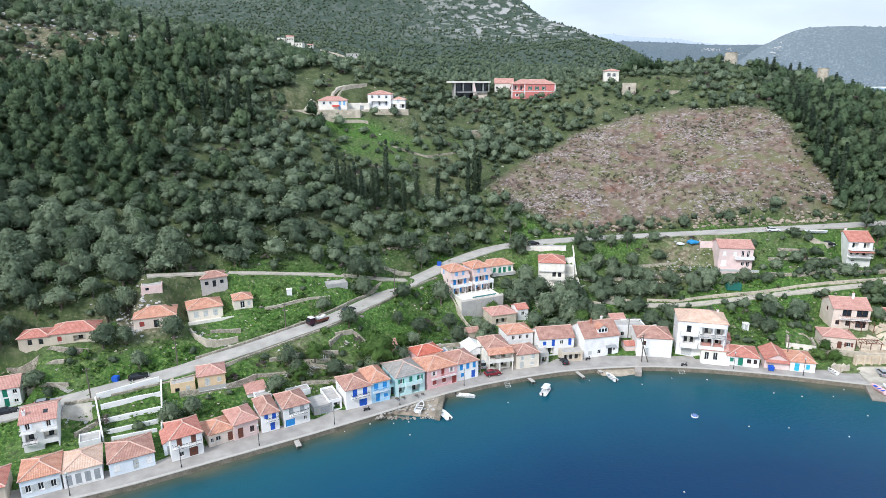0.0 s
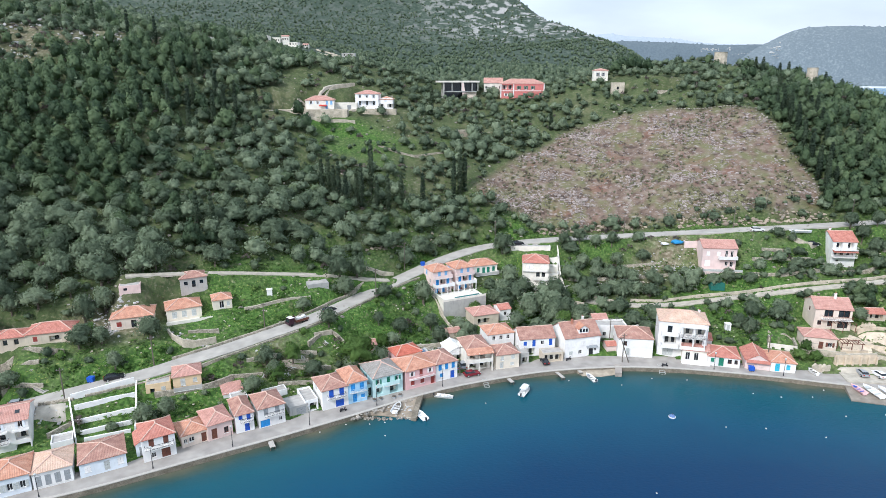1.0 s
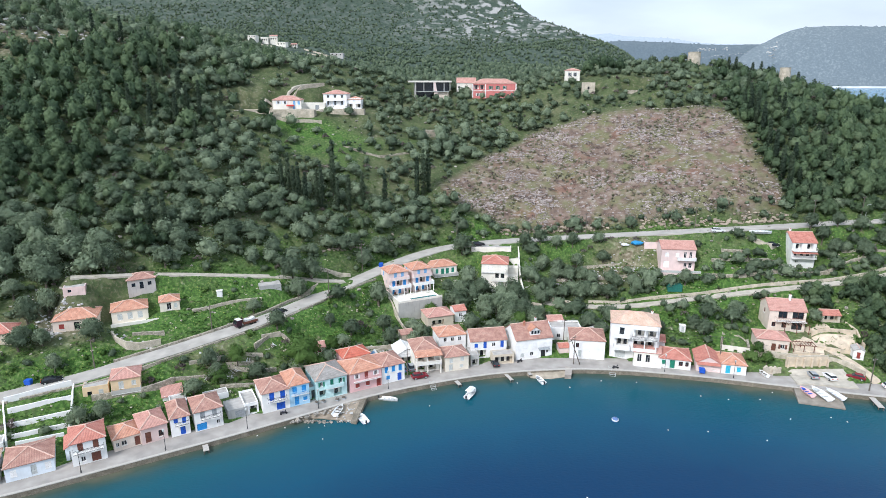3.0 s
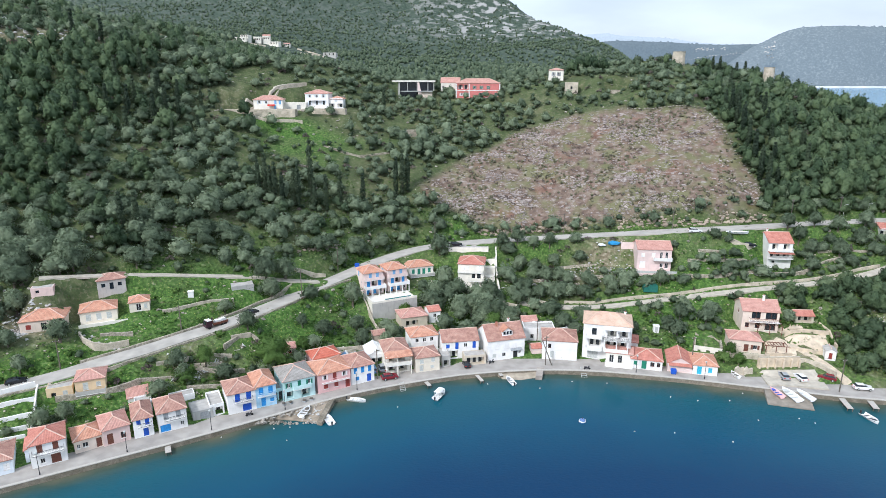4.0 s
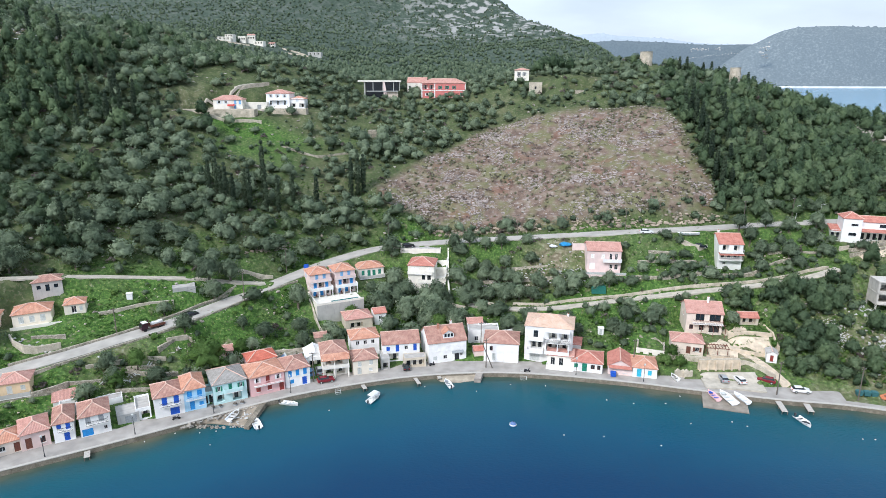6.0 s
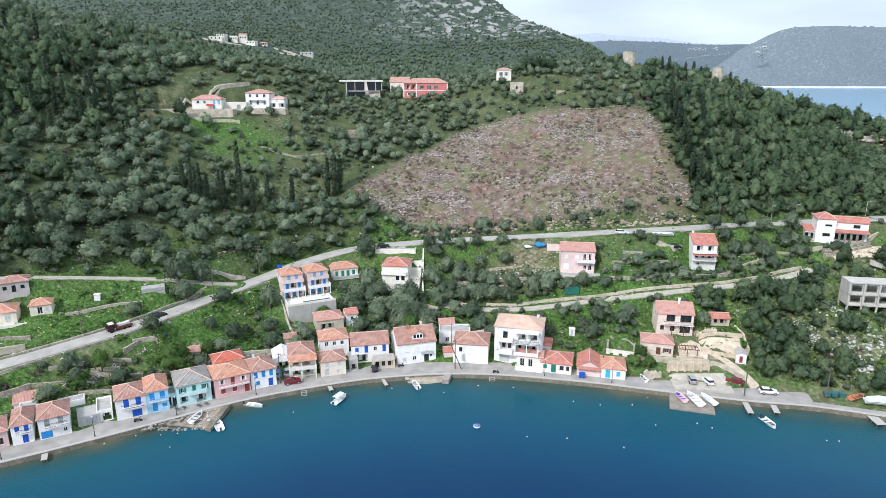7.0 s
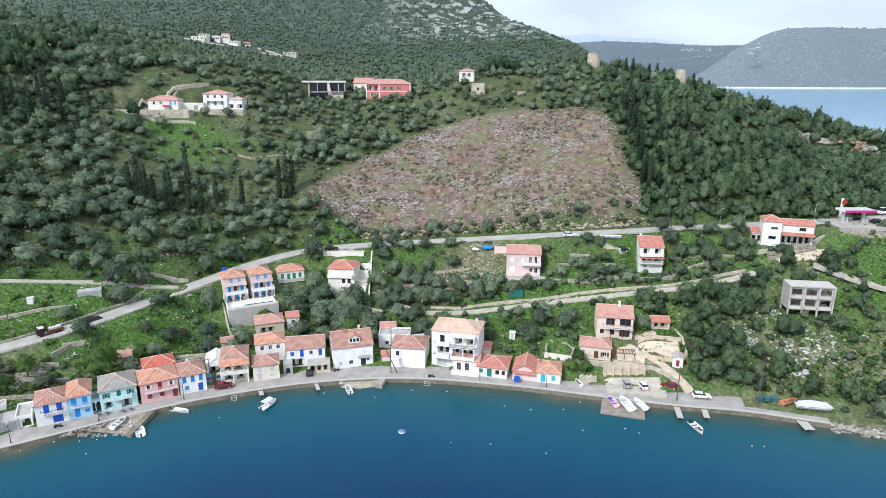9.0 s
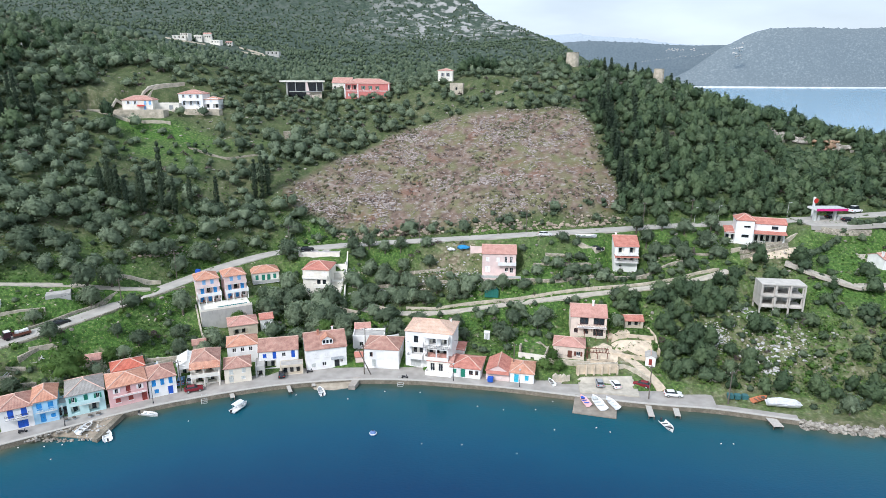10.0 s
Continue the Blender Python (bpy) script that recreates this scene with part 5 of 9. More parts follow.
for i in range(4):
    part("side_terrace", Shape().box(4.12, 7.4, .4 + 2.6 * i, .4 + 2.6 * i + (2.58 if i < 3 else 4), -3, 1.6 + 2.1 * i), IVORY, wt, "cream stepped side terrace")
    part("parapet", Shape().box(7.2, 7.4, .4 + 2.6 * i, .4 + 2.6 * i + (2.58 if i < 3 else 4), 1.604 + 2.1 * i, 2.4 + 2.1 * i), WHITE, wt)
house("white parking deck wall beside the road", 34, 197.6, 17.2, -2, 13, 4.6, 1.8, IVORY, "flat", None, 0, [], parapet=.2, base=4, name="parking_deck", category="deck")
house("red tiled old house behind the waterfront", 17.6, 166.6, 4.4, 19, 7.6, 6.5, 3.2, BEIGE, "hip", TILE_PINK, 1.6, [("F", "dk", -.8, .3, 3.6, 1.7, None), ("R", "gl", 0, 1.2, .9, 1.1, None)])
house("little white annex with a red roof", 23.3, 169.8, 4.6, 19, 3.4, 4.5, 3.4, WHITE, "gable", TILE_RED, .9, [("F", "gl", 0, 1.4, .9, 1.1, None)], name="annex", category="building")
house("small tiled roof building up the stepped alley", 50.2, 166.5, 3.4, 5, 4.2, 4, 2.8, CREAM, "gable", TILE_PINK, .9, [("F", "gl", .6, 1, .8, 1, None)], name="outbuilding", category="building")
pk = house("two-storey pink house with white balcony and fenced terrace", 89.6, 182.8, 15.9, -6, 10.0, 8, 6.8, PALEPINK, "gable", TILE_PINK, 1.7,
           [("F", "sh", -3.4, 4.4, 1.0, 1.2, WHITE), ("F", "sh", -.3, 4.4, 1.0, 1.2, WHITE), ("F", "gl", 2.0, 3.9, .8, 2.0, None), ("F", "gl", 3.6, 3.9, .8, 2.0, None), ("F", "sh", -3.4, 1.0, 1.6, 1.9, WHITE), ("F", "gl", 2.2, 1.2, .9, 1.2, None), ("F", "gl", 3.7, .9, 1.0, 1.6, None), ("F", "bw", 2.3, 3.6, 5.4, 1.3, WHITE)])
part("terrace", Shape().box(-5.4, 6.4, -2.4, -.004, -2.5, .0), PALEPINK, pk)
part("fence", Shape().box(-5.4, 6.4, -2.42, -2.3, 0, .7), PALEGREY, pk)
house("pink side building with a flat roof by the road", 83.6, 190.4, 19.5, -4, 4.0, 5, 3.0, PALEPINK, "flat", None, 0, [], name="annex", category="building")
house("white three-level house with red tiled balcony roofs", 128.1, 184.0, 17.05, -6, 7.0, 9, 7.4, WHITE, "gable", TILE_RED, 2.3, [("F", "dk", -1.6, 5.0, 1.8, 1.9, None), ("F", "dk", 1.7, 5.0, 1.8, 1.9, None), ("F", "dk", 0, 2.7, 5.6, 1.7, None), ("F", "gl", -1.6, .9, .8, .7, None), ("F", "ba", 0, 4.9, 6.8, 1.4, WHITE), ("F", "ba", 0, 2.6, 6.8, 1.4, WHITE), ("F", "aw", 0, 4.25, 7.2, 1.7, TILE_RED), ("F", "ch", -2.4, 5.6, 9.2, 0, None)])
house("white house with a square tower and red roofs", 162.2, 181.9, 25.6, -18, 5.0, 6, 7.2, WHITE, "hip", TILE_RED, 1.6, [("F", "gl", .6, 4.9, 1.8, .6, DARK), ("F", "gl", .3, 1.9, 2.0, .9, DARK), ("L", "dk", -1, .4, 1.6, 2.0, None)])
house("white wing with a red tiled veranda roof", 169.7, 181.9, 25.6, -18, 8.8, 6, 6.0, WHITE, "gable", TILE_RED, 1.2, [("F", "gl", 1.4, 4.3, 1.8, 1.0, DARK), ("F", "dk", 0, .3, 7.8, 2.2, None), ("F", "aw", 0, 3.3, 9.0, 2.5, TILE_RED)])
house("low side porch with a red tiled roof", 159.2, 184.0, 25.6, -18, 3.0, 4.5, 3.2, WHITE, "shed", TILE_RED, .9, [("F", "dk", 0, .5, 3.0, 2.0, None)], name="porch", category="porch")
# unfinished concrete frame
pad(126.6, 176.4, -6, 9, 8, 16.6, ease=4)
RAWGREY = plaster("pale_bare_concrete", (.56, .53, .48), .6)
fr = thing("concrete_frame", pose(162.2, 158.4, 13.8, 0, 0, -10), "unfinished bare concrete building frame with empty openings", "building")
pad(162.4, 158.4, -6, 11, 5.4, 12.2)
for i, z in enumerate((0.4, 3.4, 6.6)):
    part("slab", Shape().box(-5.6, 5.6, 0, 5.4, z, z + .3), RAWGREY, fr)
for u in (-5.4, -1.9, 1.8, 5.4):
    for v in (.2, 5.2):
        part("column", Shape().box(u - .2, u + .2, v - .2, v + .2, -4, 6.6), RAWGREY, fr)
for z0, z1 in ((.7, 3.4), (3.7, 6.6)):
    w_ = Shape()
    holed_wall(w_, Matrix.Translation((0, .5, 0)), 5.2, z0, z1, [(-3.6, z0 + .5, 2.5, 1.8), (0, z0 + .5, 2.6, 1.8), (3.5, z0 + .5, 2.7, 1.8)], .2)
    part("wall", w_, RAWGREY, fr)
    part("wall", Shape().box(-5.5, -5.3, .8, 5.0, z0, z1), RAWGREY, fr)
part("wall", Shape().box(-5.2, 5.2, 5.0, 5.2, .7, 6.6), CONCRETE, fr)
# filling station
pad(193, 184, 3, 22, 12, 31.0)
gs = thing("filling_station", pose(190.4, 188.2, 31.0, 0, 0, 0), "filling station canopy with a magenta fascia on grey posts", "filling station")
part("canopy", Shape().box(-4.8, 4.8, -2.4, 2.4, 3.6, 4.2), GELCOAT, gs)
part("fascia", Shape().box(-4.83, 4.83, -2.46, -2.41, 3.55, 4.25), MAGENTA, gs)
for u in (-3.6, 2.6):
    part("post", Shape().box(u - .3, u + .3, -.5, .5, -1, 3.6), PALEGREY, gs)
    part("pump", Shape().box(u + .8, u + 1.5, -.35, .35, 0, 1.7), PALEGREY, gs)
sg = thing("price_sign", pose(189.5, 193.6, 31, 0, 0, 3), "tall white sign pylon with a red roundel", "sign")
part("pylon", Shape().box(-.35, .35, -.15, .15, -1, 6.4), GELCOAT, sg)
part("roundel", Shape().tube((.5, -.155, 5.2), (.5, -.22, 5.2), .75, n=20), RED, sg)
solid("forecourt", ribbon([(182, 187, 31.05), (192, 187, 31.1), (206, 188, 31.4)], -6, 6, .06, 1.2), TARMAC, "grey asphalt filling station forecourt", "forecourt", "structure")
part("canopy_top", Shape().box(-4.7, 4.7, -2.3, 2.3, 4.204, 4.27), PALEGREY, gs, "pale blue-grey sheet roof")
wl = house("low white house with a faded pink roof on the lawn", 199.8, 169.0, 21.4, 6, 7.4, 6, 3.0, WHITE, "gable", TILE_PINK, 1.1, [("F", "gl", -1.0, 1.0, .9, 1.3, DARK), ("F", "gl", .8, 1.0, .9, 1.3, DARK)])
chimney(wl, -3.3, 1.4, 3.6, h=1.2)
part("porch", Shape().box(-2.2, 3.6, -2.2, -.02, -2, -.1), FLATROOF, wl, "grey porch slab")
# west side above the road
house("derelict grey house with a decayed tiled roof", -60.0, 155.0, 19.6, 28, 6.6, 5, 2.9, GREYWALL, "hip", TILE_BROWN, 1.2, [("F", "dk", -1.9, .9, .9, 1.0, None), ("F", "dk", 0, .2, .9, 1.8, None), ("F", "dk", 1.9, .9, .9, 1.0, None)])
cb = house("cream house with shutters on a stone terrace", -59.8, 146.9, 13.9, 26, 8.2, 6.5, 3.2, CREAM, "hip", TILE_ORANGE, 1.7, row("F", "sh", 3, 3.4, .8, 1.1, 1.6, PALEGREY))
part("terrace", Shape().box(-4.4, 6.4, -2.6, -.004, -3.4, 0), STONE, cb)
part("balustrade", Shape().box(-4.4, 6.4, -2.62, -2.5, 0, .8), IVORY, cb)
part("paving", Shape().box(-4.3, 6.3, -2.49, -.01, .004, .03), IVORY, cb)
house("small cream house with an orange hipped roof", -51.6, 151.2, 15.1, 24, 4.7, 4.6, 2.7, CREAM, "hip", TILE_ORANGE, 1.3, [("F", "gl", -.2, .3, 1.1, 1.8, None), ("F", "sh", 1.4, .8, .7, 1.1, PALEGREY)])
house("cream bungalow with a wide orange hipped roof", -69.6, 140.2, 14.4, 20, 9.4, 7, 2.9, ASHLAR, "hip", TILE_ORANGE, 1.8, [("F", "sh", -2.9, .7, 1.1, 1.2, RUST), ("F", "dk", .3, .1, 1.2, 2.0, None), ("F", "gl", 2.4, .8, 1, 1.2, None)])
house("low old house with long red tiled roofs", -84.6, 131.8, 14.2, 17, 9.6, 6, 2.7, BEIGE, "hip", TILE_RED, 1.7, [("F", "dk", 1.2, .4, 2.4, 1.4, None), ("F", "sh", -2.8, .7, .9, 1.2, RUST)])
house("low side wing with a red tiled roof", -92.2, 129.5, 14.3, 17, 6.2, 5, 2.3, BEIGE, "hip", TILE_RED, 1.2, [("F", "dk", -.8, .4, .9, 1.3, None), ("F", "dk", 1.4, .4, .9, 1.3, None)])
house("yellow ochre house with a brown hipped roof", -51.3, 125.2, 6.0, 22, 5.8, 5.5, 3.6, YELLOW, "hip", TILE_PINK, 1.5, [("F", "sh", -.9, 1.2, 1.0, 1.7, PALEGREY), ("F", "sh", 1.6, 1.7, .9, 1.0, PALEGREY), ("F", "bw", 0, .4, 5.8, .9, GREYWALL)])
house("unroofed yellow ochre wing with bare walls", -57.0, 123.4, 5.4, 22, 5.0, 3.2, 3.0, YELLOW, "flat", None, 0, [("F", "dk", -1.2, .8, .9, 1.2, None), ("F", "sh", 1.0, 1.2, .9, 1.0, PALEGREY)], parapet=.1)
house("white two-storey house with a pale red roof", -93.0, 118.4, 5.3, 24, 6.2, 6.5, 4.4, WHITE, "gable", TILE_PINK, 1.4, [("F", "op", -1.8, 2.6, .7, 1.2, GREEN), ("F", "do", .4, 2.3, .9, 1.9, GREEN), ("F", "gl", 2.2, 2.8, .8, 1.0, None), ("F", "do", .5, .1, .9, 1.9, GREEN), ("F", "gl", 2.2, .8, .8, .8, None)])
ts = house("white three-storey house with blue shutters and balconies", -78.4, 107.0, 2.0, 25, 6.0, 8, 7.0, WHITE, "gable", TILE_PINK, 1.4,
           [("F", "op", -1.8, 5.2, .8, 1.7, PALEBLUE), ("F", "op", 1.7, 5.2, .8, 1.7, PALEBLUE), ("F", "dk", -1.7, 2.7, 1.6, 1.7, None), ("F", "dk", 1.7, 2.7, 2.2, 1.7, None), ("F", "dk", 1.6, .3, 2.4, 1.5, None), ("F", "ba", -1.8, 5.0, 2.6, .9, WHITE), ("F", "ba", 1.7, 5.0, 2.8, .9, WHITE), ("F", "ba", -1.8, 2.6, 2.6, .9, DARK), ("F", "ch", -2.4, 2.0, 7.7, 0, None)])
part("skylight", Shape().add([(.8, 1.6, 7.66), (1.6, 1.6, 7.66), (1.6, 2.5, 7.97), (.8, 2.5, 7.97)], [(0, 1, 2, 3)]), GLASS, ts)
house("white flat-roofed outbuilding behind the front row", -69.6, 108.0, 1.6, 28, 3.8, 3.4, 2.1, WHITE, "flat", None, 0, [("R", "dk", 0, .8, .8, .9, None)], name="outbuilding", category="building")
house("small white outbuilding with a pink tiled lean-to", -41.8, 126.2, 2.4, 28, 4.2, 3.5, 2.5, WHITE, "shed", TILE_PINK, .8, name="outbuilding", category="building")
house("white walled yard building with a flat roof", -39.2, 123.0, 1.8, 28, 3.4, 3.8, 2.8, WHITE, "flat", None, 0, [("F", "dk", .5, 2.2, .7, .7, None)], name="outbuilding", category="building")
house("white flat-roofed kitchen behind the shuttered house", -32.6, 127.4, 1.6, 30, 5.2, 2.6, 2.6, WHITE, "flat", None, 0, [], parapet=.15, name="outbuilding", category="building")
house("low white ruin with patched walls", -72.5, 146.5, 21.0, 20, 4.8, 3.2, 2.0, ROSE, "flat", None, 0, [("F", "dk", -1, .8, .8, .7, None)], parapet=.1, name="outbuilding", category="building")
house("pale concrete platform beside the dirt track", -29.4, 164.6, 16.5, 24, 5.8, 4.5, .9, CONCRETE, "flat", None, 0, [], parapet=.06, name="platform", category="platform")
# on the hill
house("white hill villa with a faded pink roof and red awning", -45.6, 263.4, 59.6, 4, 11.6, 7, 4.0, IVORY, "hip", TILE_PINK, 1.8, [("F", "op", -3.4, 2.4, .9, 1.1, PALEBLUE), ("F", "op", -.8, 2.4, .9, 1.1, PALEBLUE), ("F", "sh", 3.0, 2.1, .9, 1.6, ARCHBLUE), ("F", "sh", 4.8, 2.1, .9, 1.6, ARCHBLUE), ("F", "sh", 2.8, .1, .9, 1.7, ARCHBLUE), ("F", "aw", 1.4, 1.6, 3.0, 1.2, RED)])
house("tall white hill villa with a pink hipped roof", -26.9, 270.0, 60.0, -3, 9.8, 8, 5.9, WHITE, "hip", TILE_PINK, 1.6, row("F", "op", 3, 4.4, 4.2, .9, 1.2, PALEBLUE) + row("F", "op", 3, 4.4, 1.2, .9, 1.8, PALEBLUE) + [("F", "ba", 0, 3.2, 6, 1.2, WHITE)])
house("low white hill wing with a tiled roof and loggia", -19.0, 270.6, 60.0, -3, 5.6, 6, 3.7, WHITE, "hip", TILE_ORANGE, 1.2, [("F", "sh", 0, 2.6, 1.0, 1.4, PALEBLUE), ("F", "dk", -1.8, .2, 2.4, 1.6, None), ("F", "dk", 1.8, .2, 2.4, 1.6, None)])
house("pale stone retaining platform of the hill villas", -49.0, 257.0, 57.0, 2, 31, 6, 2.5, PALESTONE, "flat", None, 0, [], parapet=.4, base=6, name="terrace", category="terrace")
house("pale stone garden wall platform between the villas", -24, 265.8, 57.6, -2, 19, 4, 1.8, PALESTONE, "flat", None, 0, [], parapet=.4, base=6, name="terrace", category="terrace")
house("white courtyard wall with a grey gate between the villas", -35.6, 267.2, 59.2, 0, 9.5, 3.5, 2.9, IVORY, "flat", None, 0, [("F", "do", 1.6, .2, 1.6, 2.0, GREY)], parapet=.2, name="courtyard", category="courtyard")
pinkv = house("coral red villa with white trim and a tiled roof", 42.2, 299.5, 63.2, -2, 20, 9, 6.6, CORAL, "hip", TILE_PINK, 2.3,
              [("F", "dk", -8.3, 3.9, 2.6, 2.0, None), ("F", "dk", -5.6, 3.9, 2.0, 2.0, None)] + row("F", "op", 4, 6.4, 3.9, .8, 1.5, GREEN)[1:] + [("F", "op", -7.6, .9, .9, 1.2, WHITE), ("F", "op", -4.8, .9, .9, 1.2, WHITE), ("F", "op", 1.4, 1.0, .9, 1.2, GREEN), ("F", "op", 8.6, .7, .9, 1.6, GREEN)])
part("string_course", Shape().box(-10.05, 10.05, -.12, -.01, 3.1, 3.4), TRIM, pinkv)
for u in (-10, -4.1, 10):
    part("pilaster", Shape().box(u - .25, u + .25, -.1, -.012, 0, 6.3), TRIM, pinkv)
part("plinth", Shape().box(1, 10.3, -.8, -.02, -3, .2), TRIM, pinkv)
pad(12.5, 302.5, 6, 18, 9, 62.6)
md = thing("modern_villa", pose(12.5, 302.5, 62.6, 0, 0, 6), "unfinished modern concrete villa with deep terraces", "house")
part("slab", Shape().box(-10, 10, -.4, 9, 7.6, 8.3), IVORY, md)
part("slab", Shape().box(-6, 8.6, -.6, 9, 3.2, 3.6), CONCRETE, md)
part("wall", Shape().box(-6, 8, 4.5, 9, -3, 7.6), GREYWALL, md)
part("wall", Shape().box(-7.2, -6.6, .2, 9, -3, 7.6), GREYWALL, md)
part("wall", Shape().box(2.6, 8.6, .4, 4.4, -3, 3.2), ASHLAR, md)
for u in (-3, 1.5, 6.5, 9.3):
    part("column", Shape().box(u - .2, u + .2, .2, .6, 3.6, 7.6), CONCRETE, md)
part("glazing", Shape().box(-6.5, 2.4, 3.0, 3.1, -3, 3.2), GLASS, md)
part("glazing", Shape().box(-6.5, 9.1, 2.6, 2.7, 3.62, 7.58), GLASS, md)
part("pier", Shape().prism([(2.0, -3), (4.4, -3), (2.4, 7.58), (1.6, 7.58)], -.3, .15), PALEPINK, md)
house("house with a faded gabled roof behind the villa", 29.5, 311, 65.6, -4, 9, 8, 4.4, IVORY, "gable", TILE_PINK, 2.2, row("F", "gl", 3, 5, 1.6, 1, 1.2, None))
house("small white gabled house on the ridge", 77.8, 298, 71.0, -8, 6.6, 6, 4.6, IVORY, "hip", TILE_PINK, 1.0, row("F", "op", 2, 2.4, 2.0, .8, 1.6, GREY), base=6)
house("grey stone ruin tower on the ridge", 82.0, 282.6, 65.4, -10, 5.6, 5, 4.6, PALESTONE, "flat", None, 0, [("F", "dk", 0, 2, .8, 1.2, None)])
house("ruined stone hut on the slope", 101, 279, 63.2, -12, 5, 4.5, 3.6, STONE, "flat", None, 0, [("F", "dk", -1, .8, .8, 1.4, None)])
house("grey stone hut among the olives", 14.5, 264, 48.5, 10, 7, 4, 2.4, STONE, "flat", None, 0, [], name="hut", category="hut")
for mx, my, mz, r0, hh in ((139.2, 314.5, 79.4, 2.9, 4.6), (176.0, 299.5, 72.6, 2.3, 4.0)):
    s = Shape().tube((0, 0, -3), (0, 0, hh), r0 * 1.06, r0, n=20)
    mill = thing("windmill_stump", pose(mx, my, mz), "roofless round stone windmill tower on the ridge", "windmill")
    part("tower", s, PALESTONE, mill)
    part("rim", Shape().tube((0, 0, hh), (0, 0, hh + .25), r0 * 1.04, n=20), STONE, mill)
for hx, hy, hz, w, h, pitch in ((-212, 776, 0, 15, 5, 0), (-208, 781, 4, 10, 4, 0), (-196, 792, 0, 9, 7, 0), (-186, 796, 2, 9, 8, 1.5), (-176, 790, 0, 12, 5, 0), (-163, 800, 0, 7, 4, 1.2), (-110, 792, 0, 16, 5, 0)):
    house("white mountain house far up the slope", hx, hy, float(land_height(hx, hy)) + hz, hx % 30 - 15, w, 8, h, IVORY if w != 16 else GREYWALL, "gable" if pitch else "flat", TILE_PINK, pitch, row("F", "dk", 3, w * .45, h * .5, 2, 2, None), base=8)
for points in (((-150, 800), (-135, 790), (-118, 783)), ((-140, 770), (-112, 765)), ((-225, 770), (-200, 762), (-180, 768))):
    wall_far = ribbon([(x, y, float(land_height(x, y))) for x, y, z in along([(a, b, 0) for a, b in points], 5)], -.5, .5, 1.6, 4)
    solid("terrace_wall", wall_far, PALESTONE, "pale terrace wall below the mountain houses", "wall")

bench(DRIVE, 3.2, 2)
bench(ROAD, 6.4, 4)
bench(LANE, 3.0, 2)
bench(TRACK, 3.0, 2)
build_ground()


# ---- walls, steps and the water's edge ----
def wall_run(label, points, h, t, mat, down=1.2, name="garden_wall", coping=None):
    """A wall along points (x, y) that follows the lie of the land."""
    pts = along([(x, y, 0) for x, y in points], 2.0)
    ob = thing(name, pose(pts[0][0], pts[0][1], float(ground_z(pts[0][0], pts[0][1]))), label, "wall")
    o = ob.matrix_world.translation
    zs = [float(ground_z(x, y)) for x, y, z in pts]
    zs = [sum(zs[max(0, i - 1):i + 2]) / len(zs[max(0, i - 1):i + 2]) for i in range(len(zs))]
    local = [(x - o.x, y - o.y, z - o.z) for (x, y, k), z in zip(pts, zs)]
    part("wall", ribbon(local, -t / 2, t / 2, h, h + down), mat, ob)
    if coping:
        part("coping", ribbon(local, -t / 2 - .06, t / 2 + .06, h + .1, .1), coping, ob)
    return ob


for pts in (((33.5, 183), (38, 181.3), (42.1, 179.7), (47.8, 177)), ((51.6, 181), (57.8, 176.4))):
    wall_run("curved pale stone garden wall", pts, 1.3, .4, PALESTONE)
wall_run("rough stone wall along the lane", ((62, 178), (69.5, 176), (85, 174.6), (100, 173.3), (116, 172.6), (128, 172.2), (140, 172.6), (152, 174.2)), .8, .4, PALESTONE)
wall_run("curved pale wall of the boat terrace beside the road", ((112.6, 188.6), (115.4, 187.0), (119.4, 186.6), (122.6, 188.4)), 1.0, .4, PALESTONE)
wall_run("terrace wall of rough limestone", ((96.8, 178.2), (103.5, 176.2), (112, 175.8), (123, 176.4), (134.8, 177), (143, 178)), .9, .5, STONE)
wall_run("low terrace wall of rough limestone", ((100, 183.5), (110, 181.6), (122, 181)), .6, .5, STONE)
wall_run("low terrace wall of rough limestone", ((138, 181.5), (146, 180.6), (152, 178.6)), .6, .5, STONE)
wall_run("curved stone retaining wall below the cream house", ((-61.5, 140.6), (-59.6, 138.8), (-57, 138.4), (-54.5, 139.2), (-50.4, 141.6)), 1.5, .4, PALESTONE)
wall_run("pale garden path wall on the green slope", ((-46.5, 152.3), (-43, 154.3), (-40, 156.6), (-34.6, 159.6), (-31, 161)), .7, .5, PALESTONE)
wall_run("stone wall above the climbing road", ((-58, 133.6), (-50, 139.6), (-42, 145.9), (-35.5, 152), (-27, 161.6), (-18, 172.6)), .7, .5, STONE)
wall_run("low stone parapet below the climbing road", ((-70.5, 119), (-58.8, 124.8), (-44.6, 134.6), (-36.6, 141.6), (-30, 147.2), (-21.4, 157), (-11.5, 169.4), (-2, 179.6)), .5, .4, STONE)
wall_run("low stone wall along the track edge", ((-24, 176.4), (-17, 179.6), (-10, 182.6)), .8, .5, PALESTONE)
for a, b, h in (((-73, 118), (-62.4, 124.2), 1.4), ((-71.2, 116), (-61, 121), .9), ((-70, 114.2), (-60.2, 118.8), .9), ((-68.4, 112), (-59.6, 116), .9), ((-66.8, 110.6), (-59, 113.8), .7)):
    wall_run("whitewashed terrace wall of a stepped garden", (a, b), h, .35, WHITE, .9)
wall_run("whitewashed side wall of a stepped garden", ((-73.3, 118), (-68, 109.8)), 1.1, .3, WHITE)
wall_run("whitewashed side wall of a stepped garden", ((-62, 124.2), (-58, 113.8)), 1.1, .3, WHITE)
